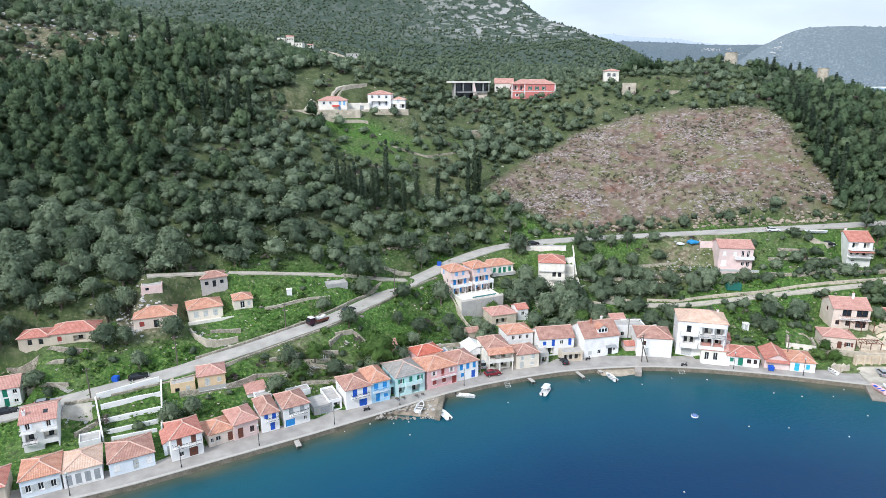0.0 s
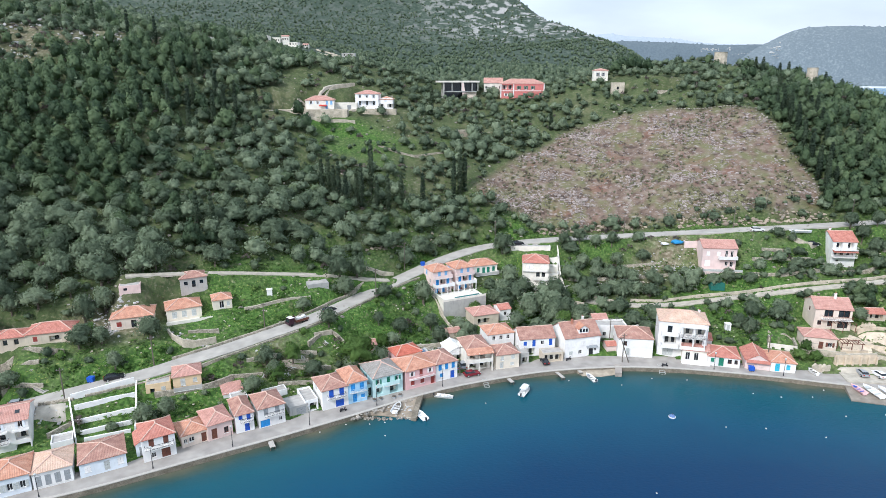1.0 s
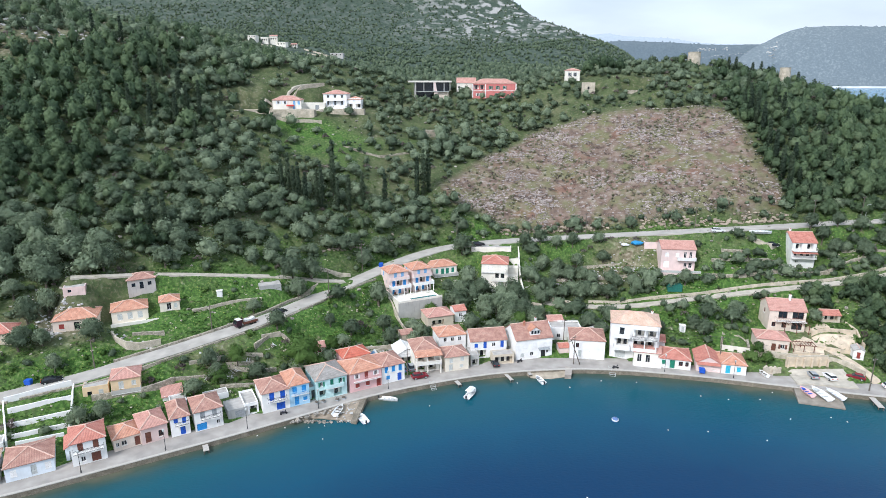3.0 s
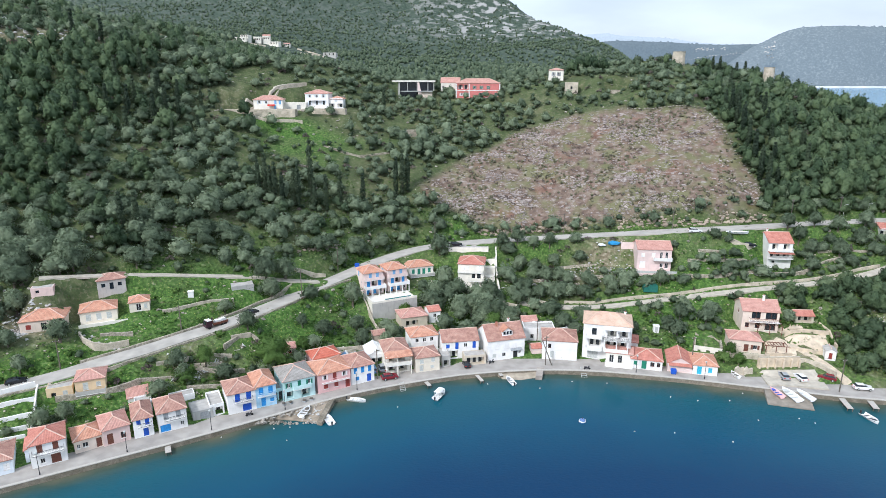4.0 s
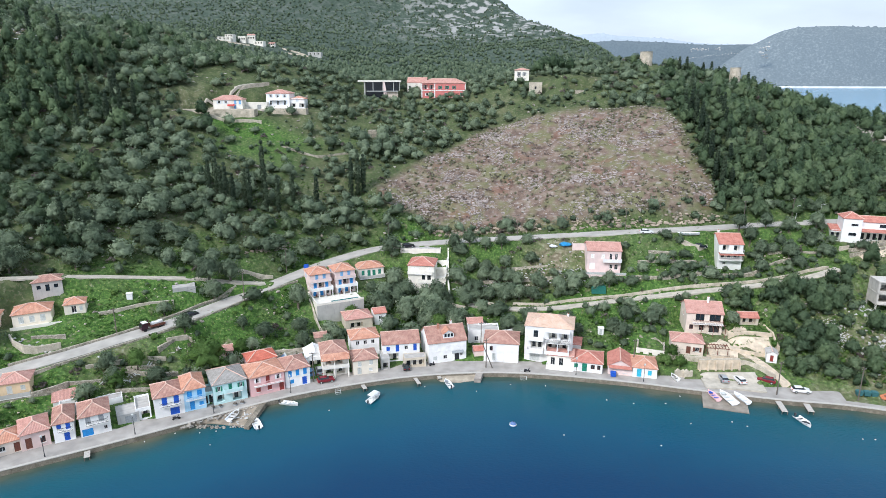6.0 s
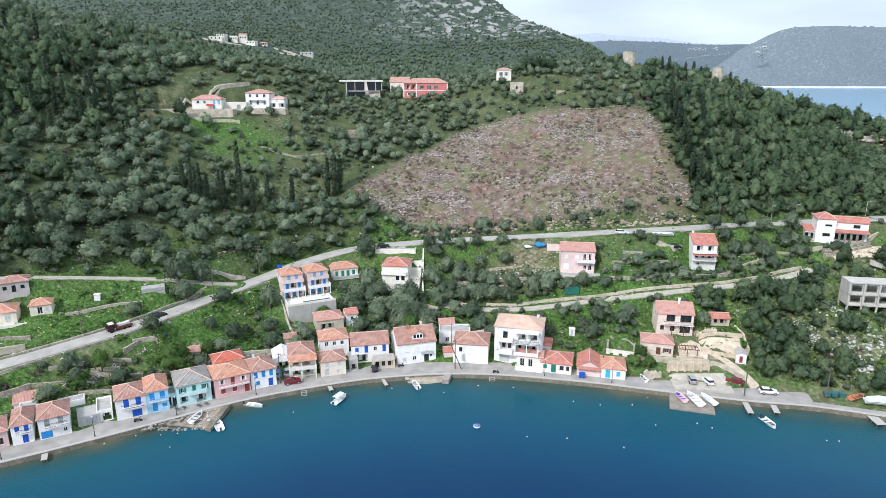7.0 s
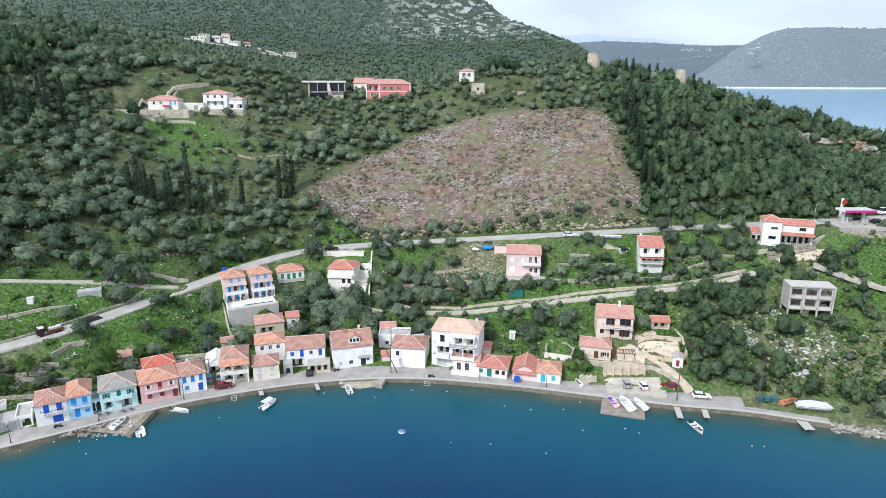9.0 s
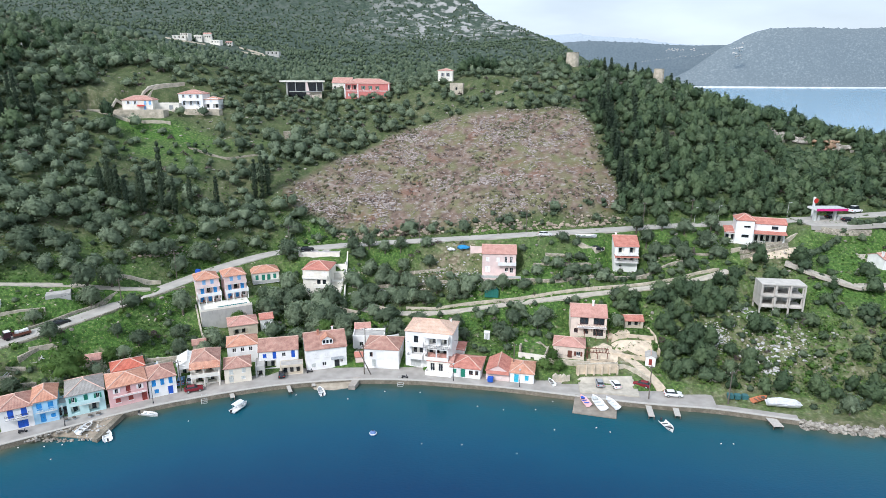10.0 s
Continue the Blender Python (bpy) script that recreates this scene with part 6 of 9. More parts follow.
rw = wall_run("tall sand-coloured retaining wall behind the car park", ((104.6, 145.2), (109, 144.9), (114.6, 144.5)), 2.6, .5, SAND, 3, coping=PALESTONE)
for i in range(6):
    part("buttress", Shape().box(.2 + 1.9 * i, .6 + 1.9 * i, -.72 - .13 * i, -.3 - .13 * i, -3, 2.5), SAND, rw)
wall_run("sand-coloured stone wall beside the steep drive", ((112.8, 145.4), (116.6, 145.6), (119.2, 143.4), (121.4, 140)), 1.2, .4, PALESTONE)
wall_run("pale stone garden wall below the stone houses", ((98.5, 149.4), (104, 147.9), (108.5, 147)), 1.4, .4, PALESTONE)
wall_run("white side wall beside the tall white house", ((43.0, 199), (42.9, 190), (43.2, 184)), 1.4, .4, IVORY, 3.5)
wall_run("low white planter wall before the front wing", ((67.36, 148.35), (73.76, 146.75)), .7, .3, WHITE)
wall_run("white yard wall of the waterfront house", ((57, 163.4), (61, 163.8), (64, 165.6)), 2.2, .3, WHITE)
wall_run("stone terrace wall in the gardens", ((-36, 136.5), (-28, 137), (-22, 138.8)), .9, .4, STONE)
wall_run("stone terrace wall in the gardens", ((-33, 131), (-25, 133.2), (-17, 137)), .9, .4, STONE)
wall_run("stone terrace wall in the gardens", ((-24, 150), (-18, 147), (-14, 146)), .9, .4, STONE)
wall_run("stone terrace wall behind the houses", ((-3, 152), (4, 154.5), (10, 156.4)), 1.0, .4, PALESTONE)
wall_run("white stepped boundary wall below the guest house", ((2.2, 175), (6.5, 166), (11.5, 157.5)), .9, .4, PALESTONE)
wall_run("stone terrace wall under the old houses", ((-97, 126.2), (-88, 128.4), (-80, 129.2)), 1.1, .4, STONE)
wall_run("stone terrace wall under the yellow house", ((-57.5, 122.4), (-48, 125.8), (-43, 130.5)), 1.3, .4, STONE)
wall_run("stone terrace wall below the hill villas", ((-56, 252.8), (-44, 252), (-30, 254.5)), 1.0, .5, PALESTONE)
RAMP = [(x, y, float(ground_z(x, y))) for x, y, z in along(((-60, 262, 0), (-52, 269, 0), (-44, 276.5, 0), (-35, 285, 0)), 2)]
solid("ramp", ribbon(RAMP, -1.6, 1.6, .35, 1.2), DIRT, "pale concrete ramp climbing behind the hill villas", "ramp", "structure")
wall_run("pale stone wall beside the ramp of the hill villas", ((-58.4, 260.4), (-50.6, 267.4), (-42.6, 274.9), (-33.6, 283.4)), 1.5, .5, PALESTONE)
wall_run("rubble terrace wall on the hillside", ((-20, 243), (-6, 242), (6, 246)), .6, .6, STONE)
wall_run("rubble terrace wall on the hillside", ((-30, 231), (-12, 229)), .6, .6, STONE)
wall_run("terraced stone walls below the white villa", ((157, 178.3), (164, 178.6), (172, 180.5), (179, 183)), .9, .5, PALESTONE)
wall_run("terraced stone walls below the white villa", ((158.5, 175.4), (165, 175.4), (173, 177)), .9, .5, STONE)
wall_run("terraced stone walls below the white villa", ((159, 177), (166, 177), (174, 179)), .9, .5, STONE)
wall_run("pale retaining wall of the filling station", ((183, 181.4), (190, 180.8), (200, 181)), 1.4, .5, STONE, 3)


def drape(name, label, corners, mat, category, lift=.34):
    """A patch between four corners (x, y) that lies on the land."""
    n = 9
    vs, fs = [], []
    (ax, ay), (bx, by_), (cx, cy), (dx, dy) = corners
    for i in range(n):
        for j in range(n):
            u, v = i / (n - 1), j / (n - 1)
            x = (ax * (1 - u) + bx * u) * (1 - v) + (dx * (1 - u) + cx * u) * v
            y = (ay * (1 - u) + by_ * u) * (1 - v) + (dy * (1 - u) + cy * u) * v
            rim = i in (0, n - 1) or j in (0, n - 1)
            vs.append((x, y, float(ground_z(x, y)) + (lift if not rim else -.3)))
    for i in range(n - 1):
        for j in range(n - 1):
            fs.append((i * n + j, (i + 1) * n + j, (i + 1) * n + j + 1, i * n + j + 1))
    return solid(name, Shape().add(vs, fs), mat, label, category, "structure", smooth=True)


drape("yard", "sandy terraced yard below the stone house", ((108.3, 147.2), (116, 146.8), (117.4, 151.2), (110, 154.4)), SAND, "yard")
drape("yard", "sandy garden terrace beside the steep drive", ((115, 151.4), (126.6, 149.6), (126.6, 153.4), (115.6, 154.6)), SAND, "yard")
drape("yard", "bare stony yard behind the tall white house", ((-78, 112.4), (-71.6, 113.8), (-73, 117.6), (-79.6, 116)), DIRT, "yard")
drape("yard", "pale gravel yard below the retaining wall", ((103.6, 140.6), (117.6, 138.4), (119, 143.2), (104.4, 144.5)), DIRT, "yard", .2)
drape("path", "pale stony path through the scrub", ((134.5, 139.4), (137, 139), (147.4, 143.4), (145.6, 144.8)), DIRT, "path")
for pts, h in ((((114.6, 149.4), (120, 148.8), (126.4, 149.4)), .9), (((116, 154.8), (121, 154.6), (126.6, 153.2)), .9), (((108, 148.4), (114.4, 147.6)), 1.0), (((126.8, 149.4), (127, 153.6), (126.4, 157.4)), .9)):
    wall_run("sandy stone garden wall on the terraces", pts, h, .4, SAND)
for pts in (((-79, 116.6), (-72.4, 118)), ((-74, 110.4), (-70.4, 114.6)), ((-79.8, 111.6), (-80.4, 116)), ((-90, 121.6), (-82, 123.4)), ((-92, 124.2), (-84, 126.4)), ((-57, 141.4), (-50.4, 144)), ((-44, 130.4), (-36, 133.6)), ((-28.4, 143.6), (-25.4, 148.4)), ((104, 186.4), (112, 185)), ((45, 190), (58, 188.6)), ((46, 185), (60, 183.4)), ((63, 191.6), (74, 189)), ((62, 186.6), (76, 184))):
    wall_run("old dry stone terrace wall among the weeds", pts, .7, .5, STONE)
for pts in (((-30, 141.4), (-26, 142.2)), ((-27.4, 146.4), (-23.4, 149.4)), ((-33.4, 137.4), (-27.6, 139.4)), ((-13.4, 144.8), (-10.6, 148)), ((-2.6, 150), (2.6, 153.4)), ((5, 155), (9.4, 158.2)), ((-41, 134.4), (-34.4, 138.6))):
    wall_run("broken pale garden wall behind the waterfront", pts, .8, .35, PALESTONE)
gt = random.Random(19)
for x, y in ((-29, 140), (-24.8, 146), (-31.4, 136.2), (-9.6, 146.6), (0.8, 151), (4.4, 153.6), (-36.4, 133), (-20, 137.6), (-75.6, 139.4), (-73.8, 141.2)):
    tp = thing("timber_pile", pose(x, y, float(ground_z(x, y)) + .05, 0, 0, gt.uniform(0, 180)), "loose pile of weathered boards in the garden", "timber")
    for i in range(6):
        a = gt.uniform(-.5, .5)
        part("board", Shape().prism([(-1.3, 0), (1.3, 0), (1.3, .05), (-1.3, .05)], -.1, .1), (KERB, WOOD, PALEGREY)[i % 3], tp).matrix_basis = pose(gt.uniform(-.4, .4), a, .04 + .07 * i, 0, gt.uniform(-5, 5), gt.uniform(-28, 28))
prg = thing("pergola", pose(110.8, 149.4, float(ground_z(110.8, 149.4)), 0, 0, -10), "brown timber pergola over the sandy yard", "pergola")
for u in (-2.4, 0, 2.4):
    for v in (-1.2, 1.2):
        part("post", Shape().box(u - .07, u + .07, v - .07, v + .07, -.6, 2.3), BROWN, prg)
for v in (-1.2, 1.2):
    part("beam", Shape().box(-2.9, 2.9, v - .07, v + .07, 2.3, 2.45), BROWN, prg)
for i in range(8):
    part("slat", Shape().box(-2.6 + i * .74, -2.5 + i * .74, -1.6, 1.6, 2.45, 2.55), BROWN, prg)
for k_, (sx_, sy_, rot_) in enumerate(((-81, 122.4, 70), (-84.6, 125.2, 60), (28.4, 176, -10), (-25.6, 144.6, 30))):
    sp_ = thing("stone_steps", pose(sx_, sy_, float(ground_z(sx_, sy_)) - .1, 0, 0, rot_), "worn stone garden steps climbing the slope", "stairs")
    for i in range(9):
        part("step", Shape().box(-.7, .7, i * .5, (i + 1) * .5, -1, .17 * (i + 1)), KERB, sp_)
solid("drive", ribbon([(x, y, float(ground_z(x, y))) for x, y, z in along(ease_way(DRIVE), 1.0)], -1.25, 1.25, .12, .6), SAND, "steep pale concrete drive up to the stone houses", "drive", "structure")
solid("patio", ribbon([(x, y, float(ground_z(x, y))) for x, y, z in along(((115.6, 157, 0), (118.5, 156.8, 0), (121, 156.4, 0)), 1.5)], -1.4, 1.4, .12, .8), SAND, "pale paved patio beside the stone house", "patio", "structure")
solid("car_park", ribbon([(104.4, 141.2, 1.3), (111, 140.2, 1.4), (118, 138.6, 1.35)], -3.2, 3.4, .06, 1.2), DIRT, "pale gravel car park beside the quay road", "car park", "structure")
solid("gravel_path", ribbon([(x, y, float(ground_z(x, y))) for x, y, z in along(((170, 172.4, 0), (172.2, 171, 0), (177.8, 167, 0), (184.5, 163.4, 0), (194, 163.4, 0), (206, 164, 0)), 2)], -3.4, 3.0, .17, .8), DIRT, "pale gravel track on the hillside", "track", "structure")
drape("yard", "pale sandy terrace below the white villa", ((160, 173.4), (176, 173.0), (179.4, 178.6), (160, 176.6)), SAND, "yard", .2)
drape("yard", "worn grey yard behind the lawn house", ((191.6, 174.6), (200, 174.8), (201, 177.4), (192, 176.6)), DIRT, "yard", .12)


def jetty(label, a, b, w, legs=True, ladder=False):
    (ax, ay), (bx, by) = a, b
    L = math.hypot(bx - ax, by - ay)
    j = thing("jetty", pose(ax, ay, 0, 0, 0, math.degrees(math.atan2(by - ay, bx - ax)) + 90), label, "jetty")
    if ladder:
        for u in (-w / 2, w / 2):
            part("rail", Shape().tube((u, .2, 1.25), (u, -L, -.4), .06, n=6), PALEGREY, j)
        for i in range(7):
            t = i / 7 + .06
            part("rung", Shape().box(-w / 2, w / 2, -L * t - .05, -L * t + .05, 1.2 - 1.6 * t, 1.26 - 1.6 * t), PALEGREY, j)
        return
    n = int(L / .5)
    for i in range(n):
        part("plank", Shape().box(-w / 2, w / 2, -(i + .95) * L / n, -i * L / n, .72, .8), KERB, j)
    for u in (-w / 2 + .1, w / 2 - .1):
        part("beam", Shape().box(u - .07, u + .07, -L, .1, .58, .715), WOOD, j)
        for v in (-L + .2, -L * .5):
            part("pile", Shape().tube((u, v, -3), (u, v, .58), .08, n=8), WOOD, j)


jetty("short plank jetty on piles beside the quay", (-30.7, 114.0), (-29.2, 111.0), 1.1)
jetty("white bathing ladder on the quay", (15.4, 139.6), (16.2, 136.8), 1.2, ladder=True)
jetty("short pale jetty on piles beside the quay", (21.0, 141.6), (22.3, 138.6), 1.0)
jetty("narrow pale jetty on piles beside the quay", (33.6, 145.2), (35.2, 141.0), .9)
jetty("short pale jetty on piles beside the ramp", (39.6, 146.4), (40.2, 143.8), .9)
jetty("white bathing ladder on the quay", (61.4, 147.4), (61.0, 143.6), 1.4, ladder=True)
jetty("pale plank jetty on piles beside the car park", (118.3, 132.4), (117.4, 127.6), 1.3)
jetty("pale plank jetty on piles beside the car park", (124.4, 132.2), (123.3, 127.6), 1.3)
jetty("short pale jetty near the end of the quay", (143.6, 126.8), (143.4, 122.6), 2.2)


def slip(name, label, pts, mat):
    """A sloping ramp: pts (x, y, z) round its top, with sides down into the water."""
    n = len(pts)
    solid(name, Shape().add([*pts, *[(x, y, -2.0) for x, y, z in pts]], [tuple(range(n)), tuple(range(n, 2 * n))[::-1]] + [(i, n + i, n + (i + 1) % n, (i + 1) % n) for i in range(n)]), mat, label, "slipway", "structure")


slip("slipway", "concrete boat ramp with stone edges", [(102.6, 137.4, 1.1), (100.4, 130.8, .25), (109.6, 128.0, .2), (111.6, 134.2, 1.1)], plain("wet_ramp_concrete", (.26, .23, .19), .85, vary=.25, scale=.8))
slip("slipway", "sloping pale concrete ramp into the water", [(38.6, 146.4, 1.0), (40.4, 143.4, .05), (45, 143.0, .02), (49.4, 144.2, .1), (50.8, 147.4, 1.0)], plain("stained_ramp_concrete", (.36, .31, .24), .9, vary=.3, scale=.6))
slip("slipway", "old stone mole with rubble and sand", [(-15.5, 123.2, 1.0), (-9.4, 124.4, .25), (-5.0, 123.6, .2), (-1.2, 123.4, .4), (-.3, 131.2, 1.05)], plain("wet_brown_sand", (.3, .25, .19), .9, vary=.3, scale=.5))
slip("slipway", "narrow stone mole edge", [(-1.9, 122.3, .75), (-.7, 122.0, .75), (.5, 131.6, 1.1), (-.8, 131.4, 1.1)], QUAYSTONE)
slip("slipway", "concrete boat mole with a level top", [(49.6, 147.6, 1.2), (48.6, 143.2, 1.05), (50.2, 143.0, 1.05), (51.4, 147.4, 1.2)], plain("worn_mole_concrete", (.36, .32, .28), .9, vary=.25, scale=.8))

ICO = np.array([(0, .526, .851), (0, -.526, .851), (0, .526, -.851), (0, -.526, -.851), (.526, .851, 0), (-.526, .851, 0), (.526, -.851, 0), (-.526, -.851, 0), (.851, 0, .526), (-.851, 0, .526), (.851, 0, -.526), (-.851, 0, -.526)])
ICO_F = [(i, j, k) for i in range(12) for j in range(i + 1, 12) for k in range(j + 1, 12)
         if all(np.linalg.norm(ICO[a] - ICO[b]) < 1.2 for a, b in ((i, j), (j, k), (i, k)))]


def rocks(name, label, places, mat, seed=1, kind="stuff"):
    """Rough stones at (x, y, z, size), in one mesh."""
    g = np.random.default_rng(seed)
    s = Shape()
    for x, y, z, r in places:
        v = ICO * (1 + g.uniform(-.32, .32, (12, 1))) * r * np.array([g.uniform(.8, 1.5), g.uniform(.7, 1.2), g.uniform(.45, .85)])
        a = g.uniform(0, 6.28)
        v = np.stack([v[:, 0] * math.cos(a) - v[:, 1] * math.sin(a), v[:, 0] * math.sin(a) + v[:, 1] * math.cos(a), v[:, 2]], 1) + (x, y, z)
        s.add([tuple(p) for p in v], ICO_F)
    return solid(name, s, mat, label, "rocks", kind)


g0 = random.Random(8)
quarry = [(2175 + 36 * g0.gauss(0, .5), 4225 + 4 * k, 262 - 4.0 * k + 16 * g0.gauss(0, .5), g0.uniform(6, 13)) for k in range(18)] + [(g0.uniform(1760, 1960), 4440, 248 + g0.gauss(0, 5), g0.uniform(4, 8)) for k in range(24)] + [(1600 + 20 * k, 4440, 170 + 2.4 * k + g0.gauss(0, 3), g0.uniform(3, 5)) for k in range(26)]
rocks("quarry_scar", "pale quarry scars and roads on the far hillside", quarry, plain("quarried_limestone", (.5, .48, .45), .95), 5)
cut = []
for pts in (((38, 209.6), (50, 209.6), (61.5, 207), (73, 204.6)), ((84, 201.6), (101, 199.8), (112, 199.2), (127, 198.4), (131, 198)), ((-21, 183), (-8, 193), (4, 201))):
    for x, y, z in along([(a, b, 0) for a, b in pts], .7):
        for k in range(3):
            px, py = x + g0.uniform(-.6, .6), y + g0.uniform(0, 2.2) - (.5 if x < 10 else 0)
            if x < 10 and g0.random() < .7:
                continue
            cut.append((px, py, float(ground_z(px, py)) + .1, g0.uniform(.2, .75)))
rocks("rock_cutting", "broken ochre and grey limestone cutting above the road", cut, plain("ochre_limestone", (.36, .3, .235), .95, vary=.4, scale=.3), 2)
PALEROCK = plain("pale_rubble", (.47, .46, .44), .95, vary=.25, scale=1.5)
heap_ = []
for hx, hy, sx, sy, n, r in ((141.6, 152, 1.8, 1.7, 420, .2), (151, 146, 2.4, 3, 60, .4), (157.5, 148, 4, 2.4, 40, .34), (152, 142.6, 2.6, 1.4, 40, .4), (163, 150, 4, 3, 26, .34), (151, 158, 1.8, 1.2, 24, .4), (-9, 126.4, 3.2, 1.4, 44, .24), (-4, 125, 2.2, 1.2, 20, .24),
                           (-38, 138, 1.2, .8, 22, .26), (-33, 134.6, 1.4, .8, 22, .28), (-55, 140.2, 2.2, .6, 26, .3), (-76, 114.6, 2, 1.2, 40, .28), (2, 152.5, 2.4, 1, 40, .28), (7, 156, 1.6, .8, 26, .26), (72, 187, 6, 3, 90, .3), (52, 187, 6, 3, 60, .3), (79, 185, 3, 2, 50, .26), (-78, 143, 3, 2, 50, .3), (-75, 138.4, 1.8, 1, 60, .34), (-72.6, 143.6, 2, 1, 40, .3), (116, 176.4, 4, .5, 20, .3)):
    for k in range(n):
        px, py = hx + g0.gauss(0, sx), hy + g0.gauss(0, sy)
        if py - float(shore(px)) > 5.5 or (-12 < px < -1):
            heap_.append((px, py, float(ground_z(px, py)) + .05 if py - float(shore(px)) > 5.5 else .75, r * g0.uniform(.5, 1.5)))
rocks("rubble", "pale broken limestone rubble lying on the slopes", heap_, PALEROCK, 7)
cliff = [(212 + g0.gauss(0, 5), 252.6 + g0.gauss(0, 1.6), g0.uniform(1.0, 2.2)) for k in range(60)] + [(234 + g0.gauss(0, 2), 251.4 + g0.gauss(0, 1), g0.uniform(.8, 1.8)) for k in range(18)]
rocks("cliff_rocks", "pale limestone crags on the wooded ridge", [(x, y, float(ground_z(x, y)) + .5, r * .8) for x, y, r in cliff], ROCK, 14)
rocks("clay_bank", "orange clay bank on the wooded ridge", [(228 + g0.gauss(0, 2), 251.6 + g0.gauss(0, 1), 47 + g0.uniform(-1.5, 2.5), g0.uniform(.5, 1.4)) for k in range(60)], plain("orange_clay", (.36, .24, .16), .95, vary=.45, scale=.6), 15)
edge = []
for x in np.arange(149, 176, .5):
    for k in range(4):
        px = x + g0.uniform(-.4, .4)
        edge.append((px, float(shore(px)) + g0.uniform(-1.6, 1.4), g0.uniform(-.2, .7), g0.uniform(.3, .9)))
for k in range(70):
    t = g0.random()
    px, py = -15 + 14.5 * t, 123.6 + g0.uniform(-.6, .4) - .6 * math.sin(t * 3)
    edge.append((px, py, g0.uniform(-.15, .25), g0.uniform(.15, .4)))
for k in range(60):
    px = g0.uniform(-15, -1)
    edge.append((px, float(shore(px)) - g0.uniform(.2, 1.6), .9, g0.uniform(.15, .4)))
rocks("shore_rocks", "tumbled limestone rocks at the waterline", edge, ROCK, 3)
# rubble lies in clusters and along broken ledges
gf = np.random.default_rng(44)
px_, py_ = gf.uniform(15, 133, 60000), gf.uniform(201, 268, 60000)
ledge = np.sin(.5 * py_ + .1 * px_ + 2.2 * np.sin(px_ * .09)) * .35
want = np.clip(.1 + 1.0 * (fbm(px_, py_, 9, 4, 71) - .05) + ledge * np.clip(fbm(px_, py_, 24, 3, 73) + .4, 0, 1), .03, 1)
ok = inside(list(FIELD), px_, py_) & (gf.random(60000) < want)
px_, py_ = px_[ok][:5600], py_[ok][:5600]
size_ = gf.choice((.12, .15, .18, .22, .28, .36, .5), len(px_)) * gf.uniform(.8, 1.25, len(px_))
rocks("field_stones", "scattered pinkish limestone rubble on the cleared slope", list(zip(px_.tolist(), py_.tolist(), (ground_z(px_, py_) + .02).tolist(), size_.tolist())), plain("pinkish_limestone", (.33, .285, .262), .95, vary=.3, scale=.35), 4)
edge_f = [(a + (b - a) * k / 26 + g0.uniform(-.3, .3), c + (d - c) * k / 26 + g0.uniform(-.3, .3)) for a, c, b, d in ((127.6, 250.6, 131.6, 206), (101, 262, 127.6, 250.6)) for k in range(27)]
rocks("boundary_stones", "low rubble wall along the cleared slope", [(x, y, float(ground_z(x, y)) + .2, g0.uniform(.35, .6)) for x, y in edge_f], ROCK, 6)
heap = [(152 + g0.gauss(0, 4), 150 + g0.gauss(0, 3)) for k in range(40)] + [(162 + g0.gauss(0, 6), 148 + g0.gauss(0, 6)) for k in range(80)]
rocks("rubble_heap", "pale rubble spilled down the scrubby bank", [(x, y, float(ground_z(x, y)) + .15, g0.uniform(.15, .45)) for x, y in heap], ROCK, 7)
slope_st = []
while len(slope_st) < 700:
    x, y = g0.uniform(-120, 200), g0.uniform(140, 290)
    if y - shore(x) > 30:
        slope_st.append((x, y, float(ground_z(x, y)), g0.uniform(.2, .7)))
vill = []
while len(vill) < 900:
    x, y = g0.uniform(-100, 150), g0.uniform(112, 200)
    if 12 < y - shore(x) < 62 and noise.noise(Vector((x * .12, y * .12, 3))) > .05:
        vill.append((x, y, float(ground_z(x, y)) + .03, g0.uniform(.1, .34)))
stony = []
while len(stony) < 900:
    x, y = g0.uniform(-200, -96), g0.uniform(216, 330)
    if y > 224 + (x + 152) * 1.05 and noise.noise(Vector((x * .07, y * .07, 9))) > -.05:
        stony.append((x, y, float(ground_z(x, y)) + .1, g0.uniform(.3, 1.0)))
rocks("slope_outcrops", "pale limestone outcrops on the open western slope", stony, PALEROCK, 21)
rocks("garden_rubble", "pale stones and rubble in the terraced gardens", vill, PALESTONE, 12)
rocks("hillside_stones", "grey limestone outcrops in the grass", slope_st, ROCK, 9)

